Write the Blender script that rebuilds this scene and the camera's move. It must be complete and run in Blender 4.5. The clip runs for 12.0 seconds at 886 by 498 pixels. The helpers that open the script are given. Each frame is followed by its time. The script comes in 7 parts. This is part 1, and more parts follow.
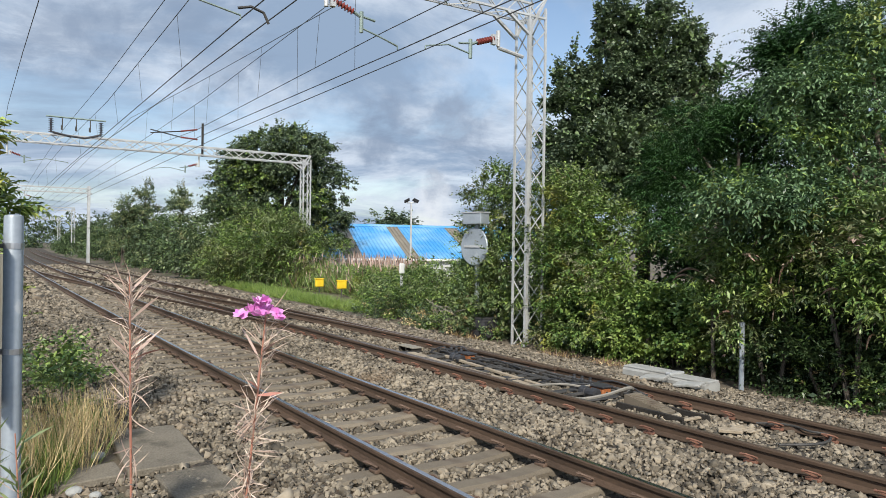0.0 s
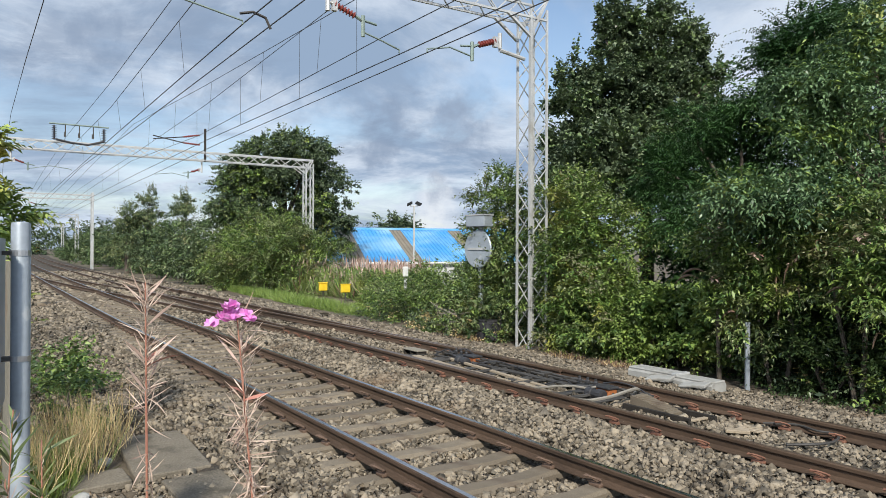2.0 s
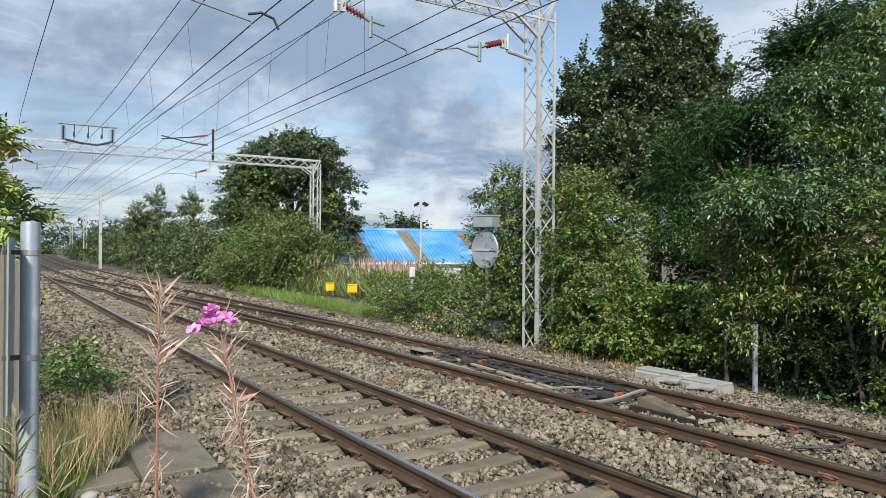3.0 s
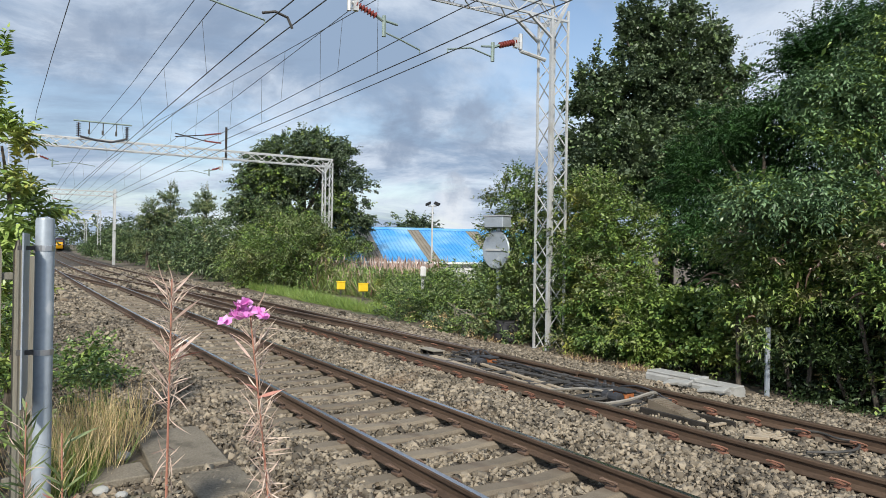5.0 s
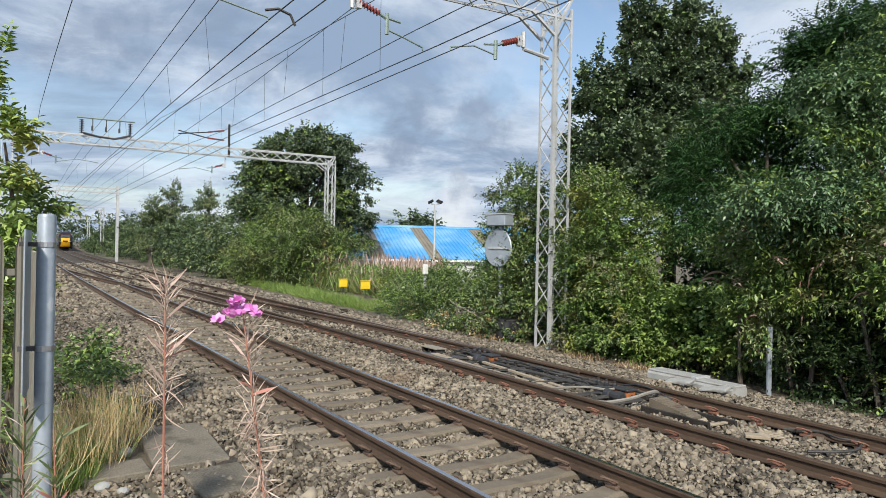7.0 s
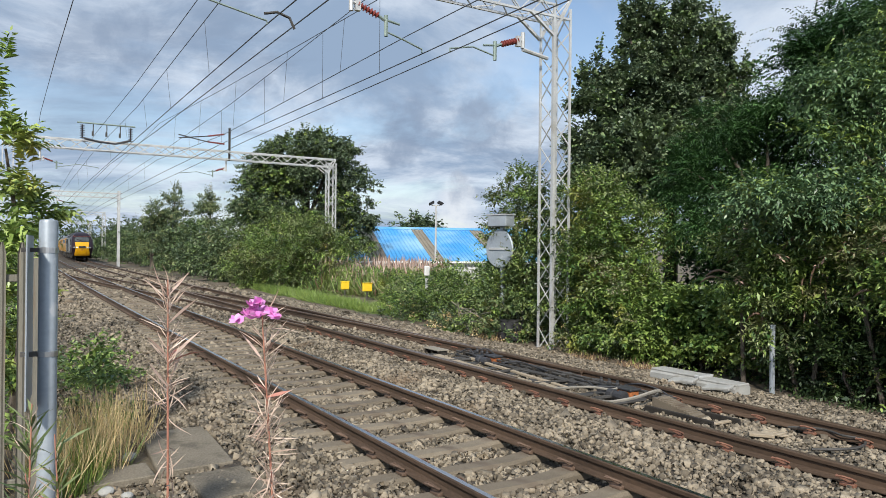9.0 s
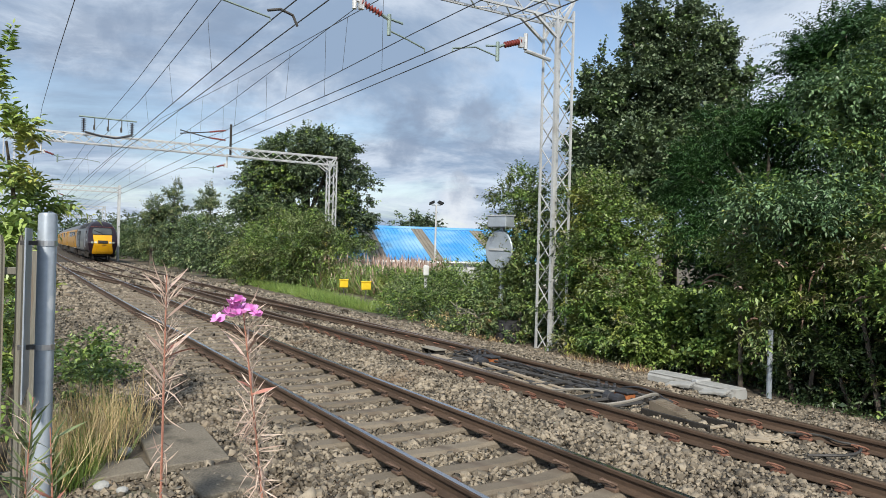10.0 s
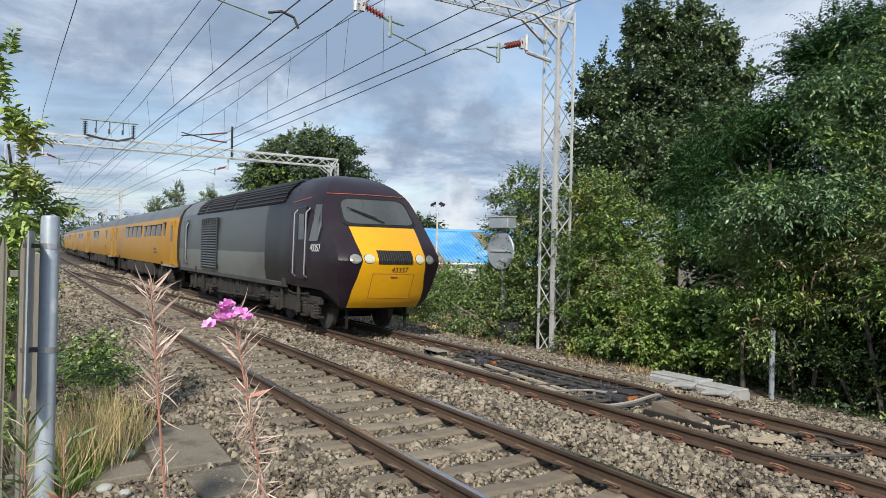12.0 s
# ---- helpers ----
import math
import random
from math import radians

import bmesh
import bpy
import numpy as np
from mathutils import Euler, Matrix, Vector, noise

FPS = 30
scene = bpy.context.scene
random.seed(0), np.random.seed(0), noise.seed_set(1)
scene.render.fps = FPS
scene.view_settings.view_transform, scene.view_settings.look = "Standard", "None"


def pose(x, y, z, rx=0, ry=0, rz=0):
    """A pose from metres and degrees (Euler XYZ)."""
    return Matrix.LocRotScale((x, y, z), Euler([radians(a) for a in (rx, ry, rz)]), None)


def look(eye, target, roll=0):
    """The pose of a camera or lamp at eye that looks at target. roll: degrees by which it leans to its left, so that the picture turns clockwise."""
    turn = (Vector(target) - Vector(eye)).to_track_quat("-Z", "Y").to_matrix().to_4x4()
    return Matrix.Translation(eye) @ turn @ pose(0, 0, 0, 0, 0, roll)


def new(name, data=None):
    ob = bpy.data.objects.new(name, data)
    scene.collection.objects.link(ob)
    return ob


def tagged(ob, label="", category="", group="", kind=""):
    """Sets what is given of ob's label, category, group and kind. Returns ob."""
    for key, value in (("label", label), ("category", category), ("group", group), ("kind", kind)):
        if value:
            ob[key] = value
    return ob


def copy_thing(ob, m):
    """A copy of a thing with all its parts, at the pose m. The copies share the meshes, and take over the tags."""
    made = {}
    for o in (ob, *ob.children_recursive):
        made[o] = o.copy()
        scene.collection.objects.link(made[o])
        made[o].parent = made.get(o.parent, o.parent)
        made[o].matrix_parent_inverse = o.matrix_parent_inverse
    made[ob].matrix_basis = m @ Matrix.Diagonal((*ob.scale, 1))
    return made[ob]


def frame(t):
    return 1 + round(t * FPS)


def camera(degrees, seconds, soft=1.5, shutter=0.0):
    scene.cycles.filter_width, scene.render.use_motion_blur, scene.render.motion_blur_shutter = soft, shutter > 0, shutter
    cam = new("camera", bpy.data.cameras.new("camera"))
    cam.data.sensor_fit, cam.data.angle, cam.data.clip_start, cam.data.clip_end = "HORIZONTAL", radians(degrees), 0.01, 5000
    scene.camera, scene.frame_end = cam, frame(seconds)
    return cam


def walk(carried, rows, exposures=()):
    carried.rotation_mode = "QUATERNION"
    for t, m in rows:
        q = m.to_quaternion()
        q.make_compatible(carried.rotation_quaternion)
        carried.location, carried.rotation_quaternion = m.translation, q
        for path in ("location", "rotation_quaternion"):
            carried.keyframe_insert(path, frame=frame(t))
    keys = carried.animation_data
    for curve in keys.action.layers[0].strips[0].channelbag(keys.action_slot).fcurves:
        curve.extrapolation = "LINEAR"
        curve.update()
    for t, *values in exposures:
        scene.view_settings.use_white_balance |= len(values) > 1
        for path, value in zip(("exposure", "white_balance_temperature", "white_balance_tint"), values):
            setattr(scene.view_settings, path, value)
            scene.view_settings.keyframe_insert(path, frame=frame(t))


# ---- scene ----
cam = camera(62.9, 12.0, soft=0.6)

# time, eye x, eye y, heading from +y towards -x, downward tilt, lean
CAMERA_ROWS = [
    (0, 0.0085, 0.0130, 56.739, 0.135, 0.802), (0.5, 0.0048, 0.0074, 56.721, 0.147, 0.835),
    (1, 0.0031, 0.0047, 56.746, 0.158, 0.527), (1.5, -0.0010, -0.0016, 56.831, 0.071, 0.144),
    (2, -0.0015, -0.0023, 56.972, -0.082, 0.218), (2.5, -0.0046, -0.0072, 57.268, -0.122, 0.329),
    (3, -0.0028, -0.0045, 57.507, -0.131, 0.396), (5, -0.0027, -0.0043, 58.387, -0.095, 0.945),
    (5.5, -0.0009, -0.0014, 58.522, -0.019, 1.108), (6, 0.0000, 0.0000, 58.594, 0.034, 1.028),
    (6.5, 0.0016, 0.0027, 58.625, 0.057, 1.133), (7, 0.0022, 0.0037, 58.584, 0.070, 1.170),
    (9, 0.0013, 0.0021, 58.689, -0.033, 0.566), (9.5, 0.0027, 0.0045, 58.713, -0.061, 0.813),
    (10, 0.0038, 0.0063, 58.660, -0.019, 1.512), (10.5, 0.0018, 0.0030, 58.686, 0.521, 2.333),
    (11, 0.0019, 0.0032, 58.816, 0.429, 1.924), (11.5, 0.0023, 0.0038, 58.836, 0.110, 1.654),
    (12, 0.0012, 0.0019, 58.770, -0.126, 1.325)]
EYE_Z = 1.965


def camera_pose(x, y, heading, tilt, lean):
    h, d = radians(heading), radians(tilt)
    eye = Vector((x, y, EYE_Z))
    way = Vector((-math.sin(h) * math.cos(d), math.cos(h) * math.cos(d), -math.sin(d)))
    return look(eye, eye + way, lean)


walk(cam, [(t, camera_pose(*r)) for t, *r in CAMERA_ROWS], exposures=[(0, 0.0), (12, 0.0)])

# ---- light ----
SUN_FROM = Vector((0.66, -0.46, 0.62)).normalized()
sun = new("sun", bpy.data.lights.new("sun", "SUN"))
sun.data.energy, sun.data.angle, sun.data.color = 5.0, radians(3.5), (1.0, 0.94, 0.84)
sun.matrix_basis = look(SUN_FROM * 50, (0, 0, 0))


def make_world():
    w = bpy.data.worlds.new("sky")
    scene.world = w
    w.use_nodes = True
    nt = w.node_tree
    nt.nodes.clear()
    N, L = nt.nodes.new, nt.links.new
    out, mix = N("ShaderNodeOutputWorld"), N("ShaderNodeMixShader")
    sky, bg, cl = N("ShaderNodeTexSky"), N("ShaderNodeBackground"), N("ShaderNodeBackground")
    sky.sky_type, sky.sun_disc = "NISHITA", False
    sky.sun_elevation = math.asin(SUN_FROM.z)
    sky.sun_rotation = math.atan2(SUN_FROM.x, SUN_FROM.y)
    bg.inputs["Strength"].default_value = 0.15
    L(sky.outputs[0], bg.inputs["Color"])
    tc, sep = N("ShaderNodeTexCoord"), N("ShaderNodeSeparateXYZ")
    L(tc.outputs["Generated"], sep.inputs[0])
    # flat cloud deck: project the direction onto a plane overhead
    zz = N("ShaderNodeMath"); zz.operation = "ADD"; zz.inputs[1].default_value = 0.16
    zc = N("ShaderNodeMath"); zc.operation = "MAXIMUM"; zc.inputs[1].default_value = 0.03
    L(sep.outputs["Z"], zz.inputs[0]); L(zz.outputs[0], zc.inputs[0])
    dx, dy = N("ShaderNodeMath"), N("ShaderNodeMath")
    for d, k in ((dx, "X"), (dy, "Y")):
        d.operation = "DIVIDE"
        L(sep.outputs[k], d.inputs[0]); L(zc.outputs[0], d.inputs[1])
    comb = N("ShaderNodeCombineXYZ")
    L(dx.outputs[0], comb.inputs[0]); L(dy.outputs[0], comb.inputs[1])
    comb.inputs[2].default_value = 3.7

    def cloud(scale, detail, lo, hi, offset):
        m = N("ShaderNodeMapping"); m.inputs["Location"].default_value = offset
        n = N("ShaderNodeTexNoise"); n.inputs["Scale"].default_value = scale
        n.inputs["Detail"].default_value = detail; n.inputs["Roughness"].default_value = 0.62; n.inputs["Distortion"].default_value = 0.5
        r = N("ShaderNodeMapRange"); r.inputs["From Min"].default_value = lo; r.inputs["From Max"].default_value = hi
        r.interpolation_type = "SMOOTHSTEP"
        L(comb.outputs[0], m.inputs["Vector"]); L(m.outputs[0], n.inputs["Vector"]); L(n.outputs["Fac"], r.inputs["Value"])
        return r.outputs[0]

    def blob_mask(way, near, far):
        """One ragged cloud round a direction."""
        n = N("ShaderNodeTexNoise"); n.inputs["Scale"].default_value = 13; n.inputs["Detail"].default_value = 8; n.inputs["Roughness"].default_value = 0.62
        L(tc.outputs["Generated"], n.inputs["Vector"])
        sh = N("ShaderNodeVectorMath"); sh.operation = "SCALE"; sh.inputs["Scale"].default_value = 0.15
        L(n.outputs["Color"], sh.inputs[0])
        ad = N("ShaderNodeVectorMath"); ad.operation = "ADD"
        L(tc.outputs["Generated"], ad.inputs[0]); L(sh.outputs[0], ad.inputs[1])
        ds = N("ShaderNodeVectorMath"); ds.operation = "DISTANCE"
        ds.inputs[1].default_value = [c + 0.075 for c in way]
        L(ad.outputs[0], ds.inputs[0])
        r = N("ShaderNodeMapRange"); r.interpolation_type = "SMOOTHSTEP"
        r.inputs["From Min"].default_value, r.inputs["From Max"].default_value = far, near
        L(ds.outputs["Value"], r.inputs["Value"])
        return r.outputs[0]

    def biggest(*vals):
        out = vals[0]
        for v in vals[1:]:
            m = N("ShaderNodeMath"); m.operation = "MAXIMUM"
            L(out, m.inputs[0]); L(v, m.inputs[1])
            out = m.outputs[0]
        return out

    cover = cloud(0.55, 7, 0.34, 0.52, (0.3, 1.7, 0))
    body = cloud(1.1, 9, 0.38, 0.62, (4.0, 2.0, 1))
    scud = cloud(1.7, 9, 0.50, 0.64, (9.1, 5.3, 2))
    soft = N("ShaderNodeMath"); soft.operation = "MULTIPLY"; soft.inputs[1].default_value = 0.75
    L(scud, soft.inputs[0])
    dark = biggest(soft.outputs[0], blob_mask((-0.8735, 0.4634, 0.1494), 0.016, 0.056), blob_mask((-0.811, 0.555, 0.185), 0.018, 0.060),
                   blob_mask((-0.961, 0.115, 0.252), 0.012, 0.065), blob_mask((-0.982, 0.085, 0.166), 0.012, 0.065), blob_mask((-0.845, 0.53, 0.075), 0.008, 0.022))
    bright = blob_mask((-0.8465, 0.5306, 0.0433), 0.01, 0.06)
    c1 = N("ShaderNodeMix"); c1.data_type = "RGBA"
    c1.inputs["A"].default_value = (0.33, 0.445, 0.62, 1); c1.inputs["B"].default_value = (0.72, 0.81, 0.94, 1)
    L(body, c1.inputs["Factor"])
    c2 = N("ShaderNodeMix"); c2.data_type = "RGBA"
    c2.inputs["B"].default_value = (0.28, 0.365, 0.51, 1)
    thin = N("ShaderNodeMath"); thin.operation = "MULTIPLY"; thin.inputs[1].default_value = 0.8
    L(dark, thin.inputs[0]); L(thin.outputs[0], c2.inputs["Factor"]); L(c1.outputs["Result"], c2.inputs["A"])
    c3 = N("ShaderNodeMix"); c3.data_type = "RGBA"
    c3.inputs["B"].default_value = (0.85, 0.9, 0.97, 1)
    L(bright, c3.inputs["Factor"]); L(c2.outputs["Result"], c3.inputs["A"])
    L(c3.outputs["Result"], cl.inputs["Color"])
    # thin cloud scatters more light towards the sun
    facing = N("ShaderNodeVectorMath"); facing.operation = "DOT_PRODUCT"
    facing.inputs[1].default_value = SUN_FROM
    L(tc.outputs["Generated"], facing.inputs[0])
    lobe = N("ShaderNodeMapRange"); lobe.interpolation_type = "SMOOTHSTEP"
    lobe.inputs["From Min"].default_value, lobe.inputs["From Max"].default_value = 0.35, 1.0
    lobe.inputs["To Min"].default_value, lobe.inputs["To Max"].default_value = 0.95, 1.3
    L(facing.outputs["Value"], lobe.inputs["Value"])
    L(lobe.outputs[0], cl.inputs["Strength"])
    cov = N("ShaderNodeMapRange"); cov.inputs["To Min"].default_value = 0.35; cov.inputs["To Max"].default_value = 1.0
    L(cover, cov.inputs["Value"])
    gap = blob_mask((-0.716, 0.645, 0.262), 0.05, 0.12)
    inv = N("ShaderNodeMath"); inv.operation = "MULTIPLY_ADD"
    inv.inputs[1].default_value, inv.inputs[2].default_value = -0.92, 1.0
    L(gap, inv.inputs[0])
    clear = N("ShaderNodeMath"); clear.operation = "MULTIPLY"
    L(cov.outputs[0], clear.inputs[0]); L(inv.outputs[0], clear.inputs[1])
    L(clear.outputs[0], mix.inputs[0]); L(bg.outputs[0], mix.inputs[1]); L(cl.outputs[0], mix.inputs[2])
    L(mix.outputs[0], out.inputs[0])


make_world()

# ---- materials ----


def material(name, dark, light, rough=0.8, metal=0.0, scale=8.0, fine=60.0, bump=0.3, depth=0.01, per_object=0.0,
             per_island=0.0, fine_mix=0.4, stain=None, stain_scale=2.0, stain_at=(0.55, 0.7), spec=0.5, stretch=(1, 1, 1), coords="Object"):
    """Two-scale noise between two colours, optional stains, bump, and a random shade per object or per island."""
    m = bpy.data.materials.new(name)
    m.use_nodes = True
    nt = m.node_tree
    N, L = nt.nodes.new, nt.links.new
    b = nt.nodes["Principled BSDF"]
    b.inputs["Roughness"].default_value, b.inputs["Metallic"].default_value = rough, metal
    b.inputs["Specular IOR Level"].default_value = spec
    tc, mp = N("ShaderNodeTexCoord"), N("ShaderNodeMapping")
    mp.inputs["Scale"].default_value = stretch
    L(tc.outputs[coords], mp.inputs["Vector"])

    def noise_node(s, detail=5):
        n = N("ShaderNodeTexNoise")
        n.inputs["Scale"].default_value, n.inputs["Detail"].default_value = s, detail
        L(mp.outputs[0], n.inputs["Vector"])
        return n.outputs["Fac"]

    def math_node(op, a, c):
        n = N("ShaderNodeMath")
        n.operation = op
        for i, v in enumerate((a, c)):
            if isinstance(v, (int, float)):
                n.inputs[i].default_value = v
            else:
                L(v, n.inputs[i])
        return n.outputs[0]

    big, small = noise_node(scale), noise_node(fine)
    fac = math_node("ADD", math_node("MULTIPLY", big, 1 - fine_mix), math_node("MULTIPLY", small, fine_mix))
    fac = math_node("ADD", math_node("MULTIPLY", math_node("SUBTRACT", fac, 0.5), 2.2), 0.5)
    if per_object:
        oi = N("ShaderNodeObjectInfo")
        fac = math_node("ADD", fac, math_node("MULTIPLY", math_node("SUBTRACT", oi.outputs["Random"], 0.5), per_object))
    if per_island:
        ge = N("ShaderNodeNewGeometry")
        fac = math_node("ADD", fac, math_node("MULTIPLY", math_node("SUBTRACT", ge.outputs["Random Per Island"], 0.5), per_island))
    mix = N("ShaderNodeMix")
    mix.data_type = "RGBA"
    mix.inputs["A"].default_value, mix.inputs["B"].default_value = (*dark, 1), (*light, 1)
    L(fac, mix.inputs["Factor"])
    col = mix.outputs["Result"]
    if stain:
        r = N("ShaderNodeMapRange")
        r.inputs["From Min"].default_value, r.inputs["From Max"].default_value = stain_at
        L(noise_node(stain_scale, 8), r.inputs["Value"])
        m2 = N("ShaderNodeMix")
        m2.data_type = "RGBA"
        m2.inputs["B"].default_value = (*stain, 1)
        L(r.outputs[0], m2.inputs["Factor"])
        L(col, m2.inputs["A"])
        col = m2.outputs["Result"]
    L(col, b.inputs["Base Color"])
    if bump:
        bn = N("ShaderNodeBump")
        bn.inputs["Strength"].default_value, bn.inputs["Distance"].default_value = bump, depth
        L(fac, bn.inputs["Height"])
        L(bn.outputs[0], b.inputs["Normal"])
    return m


def leaf_material(name, dark, light, third=None):
    """Leaf: shade varies leaf by leaf and in patches; some light comes through."""
    m = material(name, dark, light, rough=0.42, scale=0.5, fine=3.0, bump=0, per_island=1.1, stain=third, stain_scale=0.9, spec=0.5)
    nt = m.node_tree
    b = nt.nodes["Principled BSDF"]
    tr, ad, out = nt.nodes.new("ShaderNodeBsdfTranslucent"), nt.nodes.new("ShaderNodeMixShader"), nt.nodes["Material Output"]
    col = b.inputs["Base Color"].links[0].from_socket
    nt.links.new(col, tr.inputs["Color"])
    ad.inputs[0].default_value = 0.14
    nt.links.new(b.outputs[0], ad.inputs[1])
    nt.links.new(tr.outputs[0], ad.inputs[2])
    nt.links.new(ad.outputs[0], out.inputs["Surface"])
    return m


def glow_material(name, colour, strength):
    m = bpy.data.materials.new(name)
    m.use_nodes = True
    b = m.node_tree.nodes["Principled BSDF"]
    b.inputs["Base Color"].default_value = (*colour, 1)
    b.inputs["Emission Color"].default_value = (*colour, 1)
    b.inputs["Emission Strength"].default_value = strength
    b.inputs["Roughness"].default_value = 0.1
    return m


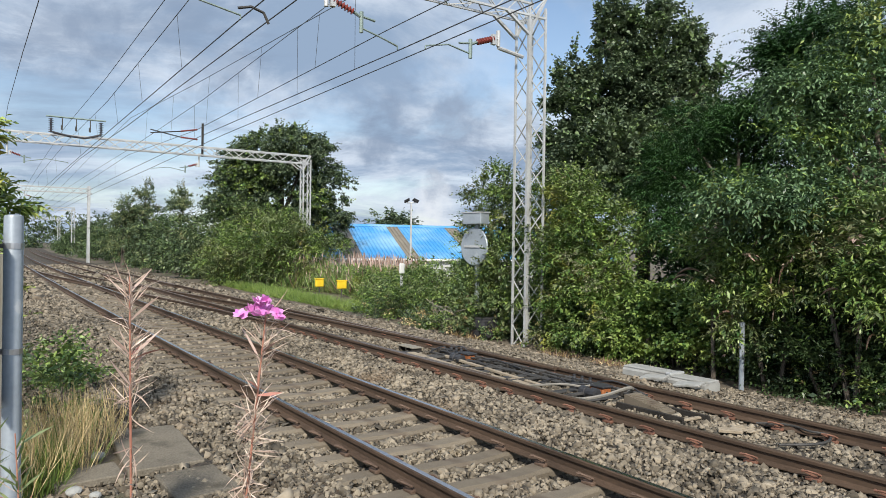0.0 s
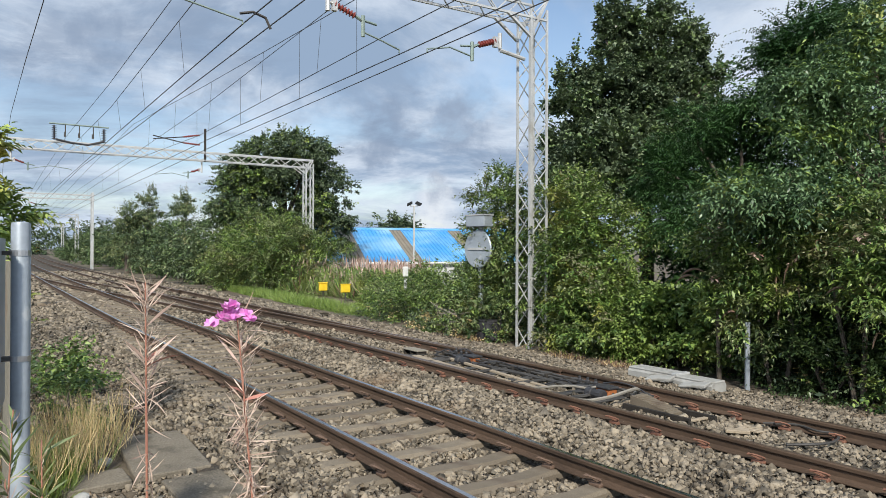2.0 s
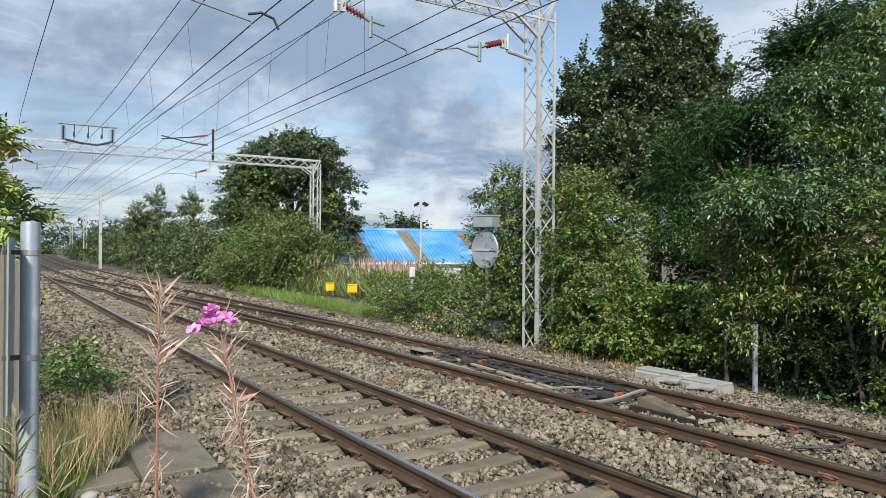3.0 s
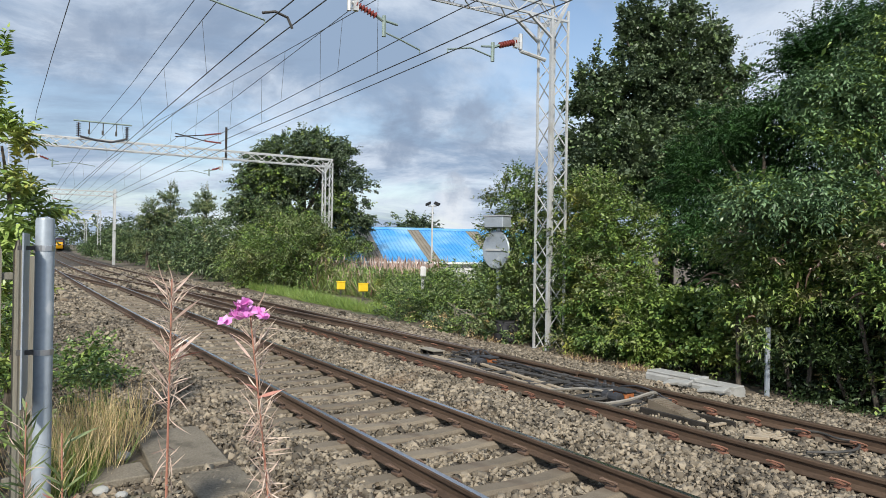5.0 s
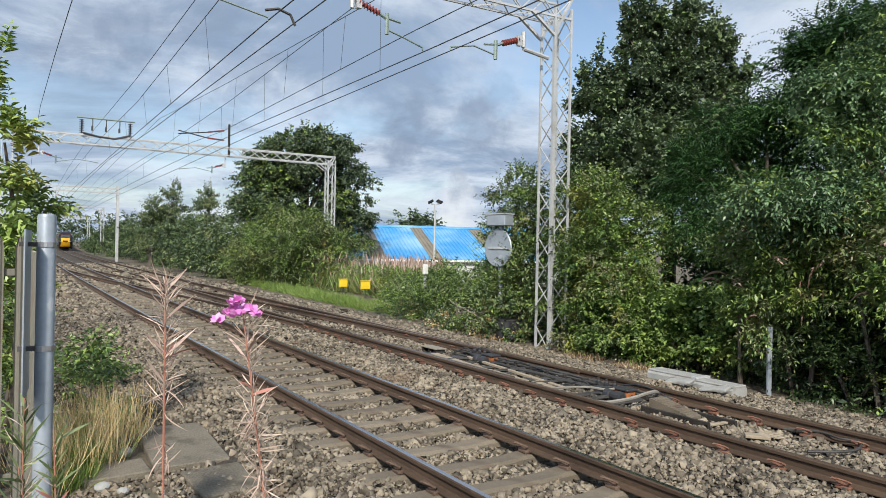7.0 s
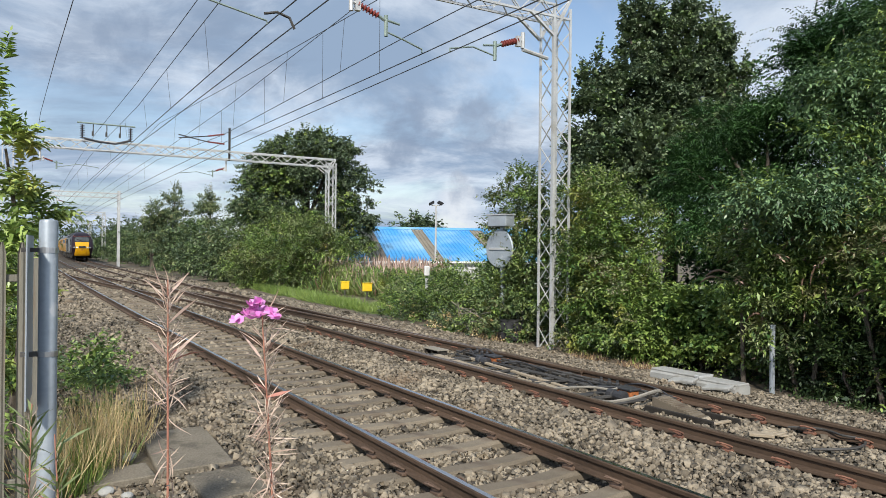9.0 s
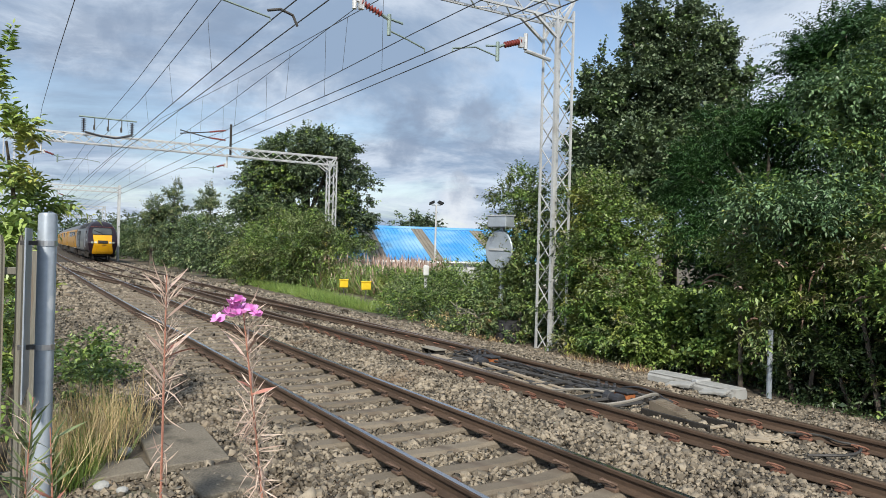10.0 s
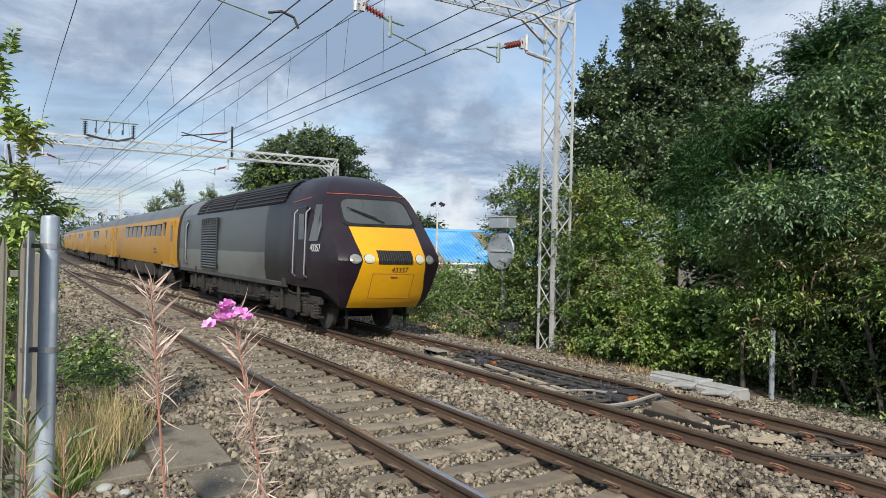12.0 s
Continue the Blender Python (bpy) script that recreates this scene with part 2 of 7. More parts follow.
M = {
    "soil": material("soil", (0.07, 0.055, 0.04), (0.17, 0.14, 0.10), 0.95, scale=1.2, fine=14, bump=0.7, depth=0.04, stain=(0.06, 0.08, 0.03), stain_scale=0.35),
    "stone": material("ballast_stone", (0.078, 0.065, 0.048), (0.325, 0.275, 0.205), 0.9, scale=2.0, fine=40, bump=0.5, depth=0.008, per_island=0.95, fine_mix=0.25,
                      stain=(0.17, 0.115, 0.072), stain_scale=0.8, stain_at=(0.6, 0.85)),
    # bed colour darkened to hold the shade in the gaps between stones
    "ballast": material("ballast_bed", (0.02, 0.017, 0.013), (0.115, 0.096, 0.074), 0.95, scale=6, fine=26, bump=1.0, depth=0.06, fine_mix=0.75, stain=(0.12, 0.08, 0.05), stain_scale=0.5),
    "concrete": material("concrete", (0.115, 0.094, 0.068), (0.25, 0.21, 0.155), 0.9, scale=3, fine=70, bump=0.35, depth=0.004, per_object=0.5,
                         stain=(0.11, 0.085, 0.062), stain_scale=3.0, stain_at=(0.45, 0.66)),
    "pale_concrete": material("pale_concrete", (0.27, 0.27, 0.255), (0.42, 0.42, 0.40), 0.85, scale=4, fine=90, bump=0.3, depth=0.004, stain=(0.2, 0.19, 0.165), stain_scale=2.5),
    "slab": material("paving_concrete", (0.075, 0.064, 0.048), (0.235, 0.205, 0.158), 0.92, scale=2.5, fine=45, bump=0.8, depth=0.010, fine_mix=0.65, stain=(0.07, 0.06, 0.042), stain_scale=2.6, per_object=0.8),
    "rail_side": material("rusty_rail", (0.042, 0.027, 0.018), (0.125, 0.080, 0.052), 0.85, metal=0.2, scale=3, fine=50, bump=0.3, depth=0.003, stretch=(0.3, 1, 1)),
    "rail_head": material("polished_rail", (0.36, 0.34, 0.33), (0.62, 0.61, 0.62), 0.24, metal=1.0, scale=1, fine=30, bump=0.05, depth=0.001, stretch=(0.1, 1, 1)),
    "dull_head": material("dull_rail", (0.16, 0.11, 0.08), (0.30, 0.22, 0.17), 0.42, metal=0.8, scale=1, fine=30, bump=0.05, depth=0.001, stretch=(0.1, 1, 1)),
    "rust": material("orange_rust", (0.11, 0.048, 0.032), (0.235, 0.112, 0.072), 0.85, scale=9, fine=90, bump=0.3, depth=0.002, per_object=0.5),
    "clip_steel": material("brown_clip_steel", (0.075, 0.048, 0.034), (0.19, 0.125, 0.09), 0.8, metal=0.2, scale=9, fine=60, bump=0.2, depth=0.002, per_object=0.5),
    "galv": material("galvanised_steel", (0.42, 0.43, 0.43), (0.66, 0.67, 0.67), 0.5, metal=0.35, scale=2.0, fine=25, bump=0.1, depth=0.002, stain=(0.36, 0.33, 0.28), stain_scale=1.2, stain_at=(0.6, 0.8)),
    "grey_paint": material("grey_blue_paint", (0.27, 0.31, 0.35), (0.43, 0.48, 0.53), 0.42, metal=0.3, scale=2.5, fine=30, bump=0.05, depth=0.001, stain=(0.5, 0.53, 0.55), stain_scale=5, stain_at=(0.66, 0.7)),
    "dark_steel": material("dark_steel", (0.035, 0.034, 0.033), (0.10, 0.095, 0.09), 0.7, metal=0.3, scale=5, fine=40, bump=0.2, depth=0.003),
    "wire": material("copper_wire", (0.035, 0.036, 0.038), (0.07, 0.07, 0.07), 0.6, metal=0.4, bump=0),
    "verdigris": material("weathered_bronze", (0.17, 0.24, 0.22), (0.30, 0.36, 0.33), 0.6, metal=0.4, scale=6, bump=0.1, depth=0.002),
    "insulator": material("brown_porcelain", (0.16, 0.035, 0.03), (0.24, 0.06, 0.05), 0.25, scale=5, bump=0),
    "black_insulator": material("black_porcelain", (0.03, 0.022, 0.03), (0.06, 0.05, 0.06), 0.3, scale=5, bump=0),
    "wood": material("weathered_wood", (0.16, 0.14, 0.11), (0.34, 0.31, 0.26), 0.9, scale=3, fine=40, bump=0.5, depth=0.004, stretch=(6, 6, 0.6), stain=(0.17, 0.19, 0.12), stain_scale=2),
    "palisade": material("weathered_galvanised", (0.13, 0.125, 0.10), (0.25, 0.235, 0.195), 0.75, metal=0.15, scale=3, fine=35, bump=0.15, depth=0.002, stretch=(4, 4, 0.5), stain=(0.15, 0.10, 0.06), stain_scale=3, stain_at=(0.55, 0.75)),
    "horsetail": leaf_material("horsetail_green", (0.10, 0.17, 0.03), (0.24, 0.34, 0.08)),
    "plank": material("bleached_timber", (0.22, 0.175, 0.12), (0.42, 0.35, 0.26), 0.9, scale=3, fine=40, bump=0.4, depth=0.003, stretch=(0.5, 6, 6)),
    "bark": material("bark", (0.06, 0.05, 0.04), (0.17, 0.14, 0.11), 0.95, scale=6, fine=40, bump=0.8, depth=0.02, stretch=(1, 1, 0.3)),
    "leaf_dark": leaf_material("sycamore_leaf", (0.042, 0.070, 0.038), (0.18, 0.24, 0.13)),
    "leaf_robinia": leaf_material("robinia_leaf", (0.018, 0.055, 0.020), (0.095, 0.205, 0.060)),
    "leaf_cherry": leaf_material("cherry_leaf", (0.034, 0.080, 0.034), (0.21, 0.33, 0.155)),
    "leaf_elder": leaf_material("elder_leaf", (0.042, 0.088, 0.034), (0.23, 0.32, 0.125)),
    # darkened leaf: the shade under the overhang is put into its colour
    "leaf_shade": leaf_material("shaded_leaf", (0.022, 0.045, 0.016), (0.075, 0.12, 0.04)),
    "leaf_mid": leaf_material("bramble_leaf", (0.046, 0.105, 0.028), (0.29, 0.40, 0.10), (0.30, 0.34, 0.09)),
    "leaf_light": leaf_material("willow_leaf", (0.075, 0.115, 0.045), (0.28, 0.33, 0.14), (0.26, 0.23, 0.12)),
    "leaf_far": leaf_material("distant_leaf", (0.045, 0.08, 0.036), (0.14, 0.19, 0.085)),
    "leaf_bright": leaf_material("bright_leaf", (0.075, 0.155, 0.035), (0.27, 0.38, 0.09), (0.34, 0.32, 0.07)),
    # brighter copy of the elder leaf, sunlight put into its colour
    "leaf_elder_sunlit": leaf_material("sunlit_elder_leaf", (0.13, 0.22, 0.05), (0.42, 0.54, 0.16), (0.50, 0.47, 0.12)),
    "grass": leaf_material("green_grass", (0.09, 0.15, 0.03), (0.26, 0.33, 0.08)),
    "straw": leaf_material("dry_grass", (0.46, 0.33, 0.15), (0.84, 0.67, 0.38)),
    "seed": leaf_material("willowherb_seed", (0.36, 0.23, 0.19), (0.62, 0.47, 0.40)),
    "husk": leaf_material("brown_husk", (0.13, 0.075, 0.05), (0.30, 0.20, 0.14)),
    "blossom": leaf_material("cream_blossom", (0.30, 0.30, 0.17), (0.52, 0.50, 0.34)),
    "dead_leaf": leaf_material("pink_dry_leaf", (0.42, 0.30, 0.24), (0.70, 0.57, 0.47)),
    "red_leaf": leaf_material("red_leaf", (0.42, 0.15, 0.12), (0.58, 0.28, 0.22)),
    "stem": material("red_stem", (0.26, 0.10, 0.07), (0.44, 0.22, 0.15), 0.7, scale=10, bump=0.1, depth=0.001),
    "petal": leaf_material("magenta_petal", (0.70, 0.20, 0.58), (0.90, 0.42, 0.80)),
    "roof_blue": material("blue_sheet_roof", (0.035, 0.24, 0.55), (0.085, 0.36, 0.68), 0.45, scale=0.4, fine=3, bump=0, stain=(0.26, 0.47, 0.64), stain_scale=0.35, stain_at=(0.42, 0.68)),
    "skylight": material("brown_rooflight", (0.17, 0.15, 0.12), (0.26, 0.23, 0.18), 0.6, scale=0.5, fine=4, bump=0),
    "wall_pale": material("pale_cladding", (0.45, 0.46, 0.46), (0.6, 0.6, 0.6), 0.7, scale=1, bump=0.1),
    "yellow_box": material("yellow_plastic", (0.72, 0.48, 0.02), (0.85, 0.60, 0.04), 0.5, scale=4, bump=0.05),
    "white": material("white_plastic", (0.6, 0.6, 0.58), (0.75, 0.75, 0.73), 0.5, scale=4, bump=0.05),
    # same paint as nose_yellow, darkened: the side's weaker light is in the colour
    "shaded_coach_yellow": material("shaded_coach_yellow", (0.33, 0.160, 0.004), (0.41, 0.205, 0.007), 0.36, spec=0.2, scale=0.8, fine=8, bump=0.03, depth=0.002, stain=(0.36, 0.18, 0.03), stain_scale=0.8, stain_at=(0.5, 0.85), stretch=(1, 1, 0.35)),
    "nose_yellow": material("nose_yellow", (0.58, 0.29, 0.005), (0.66, 0.345, 0.008), 0.3, scale=1.2, fine=20, bump=0.02, depth=0.001, stain=(0.56, 0.28, 0.02), stain_scale=2.2, stain_at=(0.55, 0.9)),
    "purple": material("dark_purple_paint", (0.013, 0.008, 0.013), (0.023, 0.015, 0.023), 0.34, scale=1, fine=12, bump=0.03, depth=0.001, spec=0.2, stain=(0.030, 0.024, 0.026), stain_scale=1.5, stain_at=(0.5, 0.85)),
    "slate": material("slate_paint", (0.007, 0.007, 0.009), (0.015, 0.015, 0.019), 0.28, spec=0.18, scale=1, fine=12, bump=0.10, depth=0.004, stain=(0.022, 0.021, 0.024), stain_scale=2.0, stretch=(1.5, 1, 0.3)),
    "train_grey": material("grey_paint", (0.040, 0.047, 0.048), (0.068, 0.076, 0.077), 0.34, spec=0.3, stretch=(1, 1, 0.4), scale=0.8, fine=10, bump=0.04, depth=0.002, stain=(0.06, 0.06, 0.055), stain_scale=1.2),
    "train_silver": material("pale_grey_paint", (0.115, 0.130, 0.125), (0.165, 0.178, 0.170), 0.32, scale=0.8, fine=10, bump=0.04, depth=0.002, stain=(0.11, 0.10, 0.085), stain_scale=1.2),
    "coach_roof": material("coach_roof_grey", (0.08, 0.092, 0.105), (0.16, 0.173, 0.187), 0.5, scale=0.7, fine=6, bump=0.05, stain=(0.06, 0.06, 0.062), stain_scale=0.5),
    "black": material("black_rubber", (0.008, 0.008, 0.009), (0.02, 0.02, 0.02), 0.7, spec=0.2, scale=4, bump=0.1, depth=0.002),
    "bogie": material("grimy_bogie", (0.005, 0.0045, 0.004), (0.042, 0.035, 0.028), 0.85, scale=4, fine=40, bump=0.4, depth=0.005),
    "chrome": material("bright_metal", (0.55, 0.56, 0.57), (0.75, 0.75, 0.76), 0.3, metal=0.9, bump=0),
    "glass": material("tinted_glass", (0.025, 0.03, 0.03), (0.06, 0.066, 0.063), 0.05, scale=1, bump=0, spec=0.9),
    "coach_glass": material("brown_coach_glass", (0.016, 0.011, 0.006), (0.035, 0.026, 0.016), 0.18, scale=1, bump=0, spec=0.25),
    "headlight": glow_material("lit_headlight", (0.36, 0.36, 0.28), 0.45),
    "lens": material("headlight_glass", (0.12, 0.13, 0.12), (0.24, 0.26, 0.23), 0.1, scale=8, bump=0),
    "orange": material("orange_box", (0.24, 0.075, 0.025), (0.42, 0.15, 0.05), 0.6, scale=6, bump=0.05),
    "cable": material("black_cable", (0.02, 0.02, 0.022), (0.05, 0.05, 0.055), 0.5, bump=0),
    "pipe": material("pale_hose", (0.16, 0.148, 0.125), (0.28, 0.26, 0.225), 0.6, scale=6, bump=0.1),
    "ink": material("dark_lettering", (0.03, 0.03, 0.03), (0.05, 0.05, 0.05), 0.5, bump=0),
    "pale_ink": material("silver_lettering", (0.6, 0.6, 0.6), (0.7, 0.7, 0.7), 0.4, bump=0),
    "red_stripe": material("orange_red_stripe", (0.42, 0.10, 0.05), (0.5, 0.14, 0.07), 0.4, bump=0),
}

# ---- building helpers ----


def mesh_from(name, verts, faces, mats, indices=None, smooth=False):
    me = bpy.data.meshes.new(name)
    me.from_pydata([tuple(v) for v in verts], [], faces)
    for k in (mats if isinstance(mats, (list, tuple)) else [mats]):
        me.materials.append(M[k])
    if indices is not None:
        me.polygons.foreach_set("material_index", indices)
    me.update()
    if smooth:
        me.polygons.foreach_set("use_smooth", [True] * len(me.polygons))
        me.set_sharp_from_angle(angle=radians(32))
    return me


def empty(name, m=None):
    ob = new(name)
    ob.empty_display_size = 0.2
    if m is not None:
        ob.matrix_basis = m
    return ob


def put(name, me, parent=None, m=None, label="", category="", group="", kind=""):
    ob = new(name, me)
    if parent is not None:
        ob.parent = parent
    if m is not None:
        ob.matrix_basis = m
    return tagged(ob, label, category, group, kind)


class Build:
    """Collects boxes, tubes and lofts of one part into one mesh."""

    def __init__(self):
        self.v, self.f, self.i = [], [], []

    def box(self, lo, hi, m=None, bevel=0.0, mat=0):
        bm = bmesh.new()
        bmesh.ops.create_cube(bm, size=1)
        for v in bm.verts:
            v.co = Vector([lo[k] + (v.co[k] + 0.5) * (hi[k] - lo[k]) for k in range(3)])
        if bevel:
            bmesh.ops.bevel(bm, geom=bm.edges[:], offset=bevel, segments=1, affect="EDGES")
        self.add(bm, m, mat)
        return self

    def add(self, bm, m=None, mat=0):
        base = len(self.v)
        bm.verts.index_update()
        self.v += [(m @ v.co if m is not None else v.co).to_tuple() for v in bm.verts]
        for f in bm.faces:
            self.f.append([base + v.index for v in f.verts])
            self.i.append(mat)
        bm.free()

    def tube(self, pts, r, sides=6, mat=0, close=True):
        """A tube along points; r is one radius or one for each point."""
        pts = [Vector(q) for q in pts]
        rs = r if isinstance(r, (list, tuple)) else [r] * len(pts)
        base, prev = len(self.v), None
        for k, q in enumerate(pts):
            d = (pts[min(k + 1, len(pts) - 1)] - pts[max(k - 1, 0)]).normalized()
            if prev is None:
                prev = d.orthogonal().normalized()
            a = (prev - d * prev.dot(d))
            a = a.normalized() if a.length > 1e-6 else d.orthogonal().normalized()
            b = d.cross(a)
            prev = a
            for s in range(sides):
                w = 2 * math.pi * s / sides
                self.v.append((q + (a * math.cos(w) + b * math.sin(w)) * rs[k]).to_tuple())
        for k in range(len(pts) - 1):
            for s in range(sides):
                i, j = base + k * sides + s, base + k * sides + (s + 1) % sides
                self.f.append([i, j, j + sides, i + sides])
                self.i.append(mat)
        if close:
            self.f.append([base + s for s in reversed(range(sides))])
            self.f.append([base + (len(pts) - 1) * sides + s for s in range(sides)])
            self.i += [mat, mat]
        return self

    def lathe(self, profile, m=None, sides=16, mat=0):
        """Turns (radius, height) points round the z axis."""
        base = len(self.v)
        for r, z in profile:
            for s in range(sides):
                w = 2 * math.pi * s / sides
                q = Vector((r * math.cos(w), r * math.sin(w), z))
                self.v.append((m @ q if m is not None else q).to_tuple())
        for k in range(len(profile) - 1):
            for s in range(sides):
                i, j = base + k * sides + s, base + k * sides + (s + 1) % sides
                self.f.append([i, j, j + sides, i + sides])
                self.i.append(mat)
        self.f.append([base + s for s in reversed(range(sides))])
        self.f.append([base + (len(profile) - 1) * sides + s for s in range(sides)])
        self.i += [mat, mat]
        return self

    def loft(self, rings, mat=0, closed=True, caps=True):
        base, n = len(self.v), len(rings[0])
        for r in rings:
            self.v += [tuple(q) for q in r]
        for k in range(len(rings) - 1):
            for s in range(n if closed else n - 1):
                i, j = base + k * n + s, base + k * n + (s + 1) % n
                self.f.append([i, j, j + n, i + n])
                self.i.append(mat(k, s) if callable(mat) else mat)
        if caps and closed:
            self.f.append([base + s for s in reversed(range(n))])
            self.f.append([base + (len(rings) - 1) * n + s for s in range(n)])
            self.i += [0 if callable(mat) else mat] * 2
        return self

    def mesh(self, name, mats, smooth=False):
        return mesh_from(name, self.v, self.f, mats, self.i, smooth)


def curved(pts, steps=5):
    """A smooth run of points through the given ones."""
    p = [Vector(q) for q in pts]
    p = [p[0] * 2 - p[1]] + p + [p[-1] * 2 - p[-2]]
    out = []
    for k in range(1, len(p) - 2):
        for s in range(steps):
            u = s / steps
            out.append(tuple(0.5 * ((2 * p[k]) + (p[k + 1] - p[k - 1]) * u + (2 * p[k - 1] - 5 * p[k] + 4 * p[k + 1] - p[k + 2]) * u * u + (3 * p[k] - p[k - 1] - 3 * p[k + 1] + p[k + 2]) * u ** 3)))
    return out + [tuple(p[-2])]


def part(name, b, mats, parent, label="", m=None, smooth=False):
    return put(name, b.mesh(name, mats, smooth) if isinstance(b, Build) else b, parent, m, label)


# ---- the lie of the land ----
NEAR, FAR = 4.09, 7.49          # track centres beside the camera
HALF = 0.7525                   # half the distance of the rail centres


def bend(x):
    """How far the line has curved away at x."""
    s = max(0.0, -x)
    return 0.00014 * s * s if s < 230 else 0.00014 * 230 * 230 + 0.0644 * (s - 230)


def bend_np(x):
    s = np.maximum(0.0, -x)
    return np.where(s < 230, 0.00014 * s * s, 0.00014 * 230 * 230 + 0.0644 * (s - 230))


PROFILE_V = [-400, -30, -2, 0.2, 1.3, 2.0, 2.7, 3.0, 3.36, 4.82, 5.15, 5.4, 5.8, 6.3, 6.7, 8.3, 9.0, 9.9, 10.8, 12.5, 16, 30, 60, 900, 2500]
PROFILE_Z = [-0.4, -0.4, -0.38, -0.38, -0.38, -0.30, -0.222, -0.222, -0.262, -0.262, -0.235, -0.22, -0.14, -0.17, -0.20, -0.20, -0.20, -0.30, -0.42, -0.45, -0.5, -0.8, -1.0, -1.0, -1.0]


def land(x, v):
    """Height of the ground at x and sideways distance v from the line."""
    bank = min(1.0, max(0.0, (x + 4.2) / 2.2)) * min(1.0, max(0.0, (1.1 - v) / 0.9)) * (1 if x < 30 else 0) * (1 if v > -30 else 0)
    return float(np.interp(v, PROFILE_V, PROFILE_Z)) + 0.75 * bank * bank * (3 - 2 * bank)


def make_ground():
    xs = [-3000, -1500, -800, -500, -380, -300, -250, -200, -160, -130, -105, -85, -70, -60] + [-52 + 2 * i for i in range(30)] + [12, 20, 40, 100, 400]
    vs = sorted(set(PROFILE_V + [-200, -100, 0.8, 1.65, 2.35, 4.1, 7.5, 9.4, 10.3, 11.6, 14, 20, 24, 40, 100, 200, 400]))
    rnd = random.Random(3)
    verts, faces, idx = [], [], []
    for x in xs:
        for v in vs:
            rough = 0.02 if abs(v) < 30 and x > -60 else 0
            verts.append((x, v + bend(x), land(x, v) + rnd.uniform(-rough, rough)))
    n = len(vs)
    for i in range(len(xs) - 1):
        for j in range(n - 1):
            faces.append([i * n + j, (i + 1) * n + j, (i + 1) * n + j + 1, i * n + j + 1])
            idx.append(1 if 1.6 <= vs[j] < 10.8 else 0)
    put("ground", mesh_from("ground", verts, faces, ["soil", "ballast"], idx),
        label="bare soil and grey stone ballast bed along the line", category="ground", kind="structure")


make_ground()

# ---- the tracks ----
# half section of a flat-bottomed rail, (sideways, height), head at z = 0
RAIL = [(0.070, -0.159), (0.070, -0.148), (0.024, -0.135), (0.009, -0.120), (0.009, -0.052), (0.034, -0.042), (0.036, -0.012), (0.026, -0.001)]


def centre_far(x):
    return FAR + bend(x)


def centre_near(x):
    return NEAR + bend(x)


def crossing_centre(x):
    """The crossover leaves the far track and joins the near one."""
    u = min(1.0, max(0.0, (-x - 10) / 52))
    return FAR - (FAR - NEAR) * u * u * (3 - 2 * u) + bend(x)


def rail_part(parent, line, side, x0, x1, step, head, label=""):
    ring = [(a, b) for a, b in RAIL] + [(-a, b) for a, b in reversed(RAIL)]
    b, rings = Build(), []
    n = max(2, int(abs(x1 - x0) / step))
    for k in range(n + 1):
        x = x0 + (x1 - x0) * k / n
        rings.append([(x, line(x) + side + a, z) for a, z in ring])
    b.loft(rings, mat=lambda k, s: 1 if s == 7 else 0)
    return part("rail", b, ["rail_side", head], parent, label)


def sleeper_mesh(name, length=2.5, dish=0.025, seed=1):
    rnd = random.Random(seed)
    b, rings = Build(), []
    for u in (-1, -0.92, -0.5, -0.3, 0, 0.3, 0.5, 0.92, 1):
        y = u * length / 2
        top = -0.172 - (dish if abs(u) < 0.35 else 0) - (0.03 if abs(u) == 1 else 0)
        w = 0.125 if abs(u) > 0.35 else 0.115
        j = lambda: rnd.uniform(-0.006, 0.006)
        rings.append([(-w + j(), y, -0.40), (-w + j(), y, top - 0.03), (-w + 0.03 + j(), y, top), (w - 0.03 + j(), y, top), (w + j(), y, top - 0.03), (w + j(), y, -0.40)])
    b.loft(rings)
    return b.mesh(name, ["concrete"])


def clip_mesh(mat):
    """A sprung rail clip, bent from one bar."""
    b = Build()
    pts = [(-0.075, 0.035, 0.0), (0.0, 0.02, 0.015), (0.065, 0.04, 0.04), (0.085, 0.08, 0.065), (0.065, 0.125, 0.07), (0.0, 0.125, 0.08), (-0.065, 0.10, 0.07), (-0.08, 0.06, 0.05), (-0.045, 0.03, 0.03)]
    b.tube(pts, 0.011, 5)
    b.box((-0.07, 0.0, -0.025), (0.07, 0.07, 0.006), bevel=0.006)
    return b.mesh("clip", [mat])


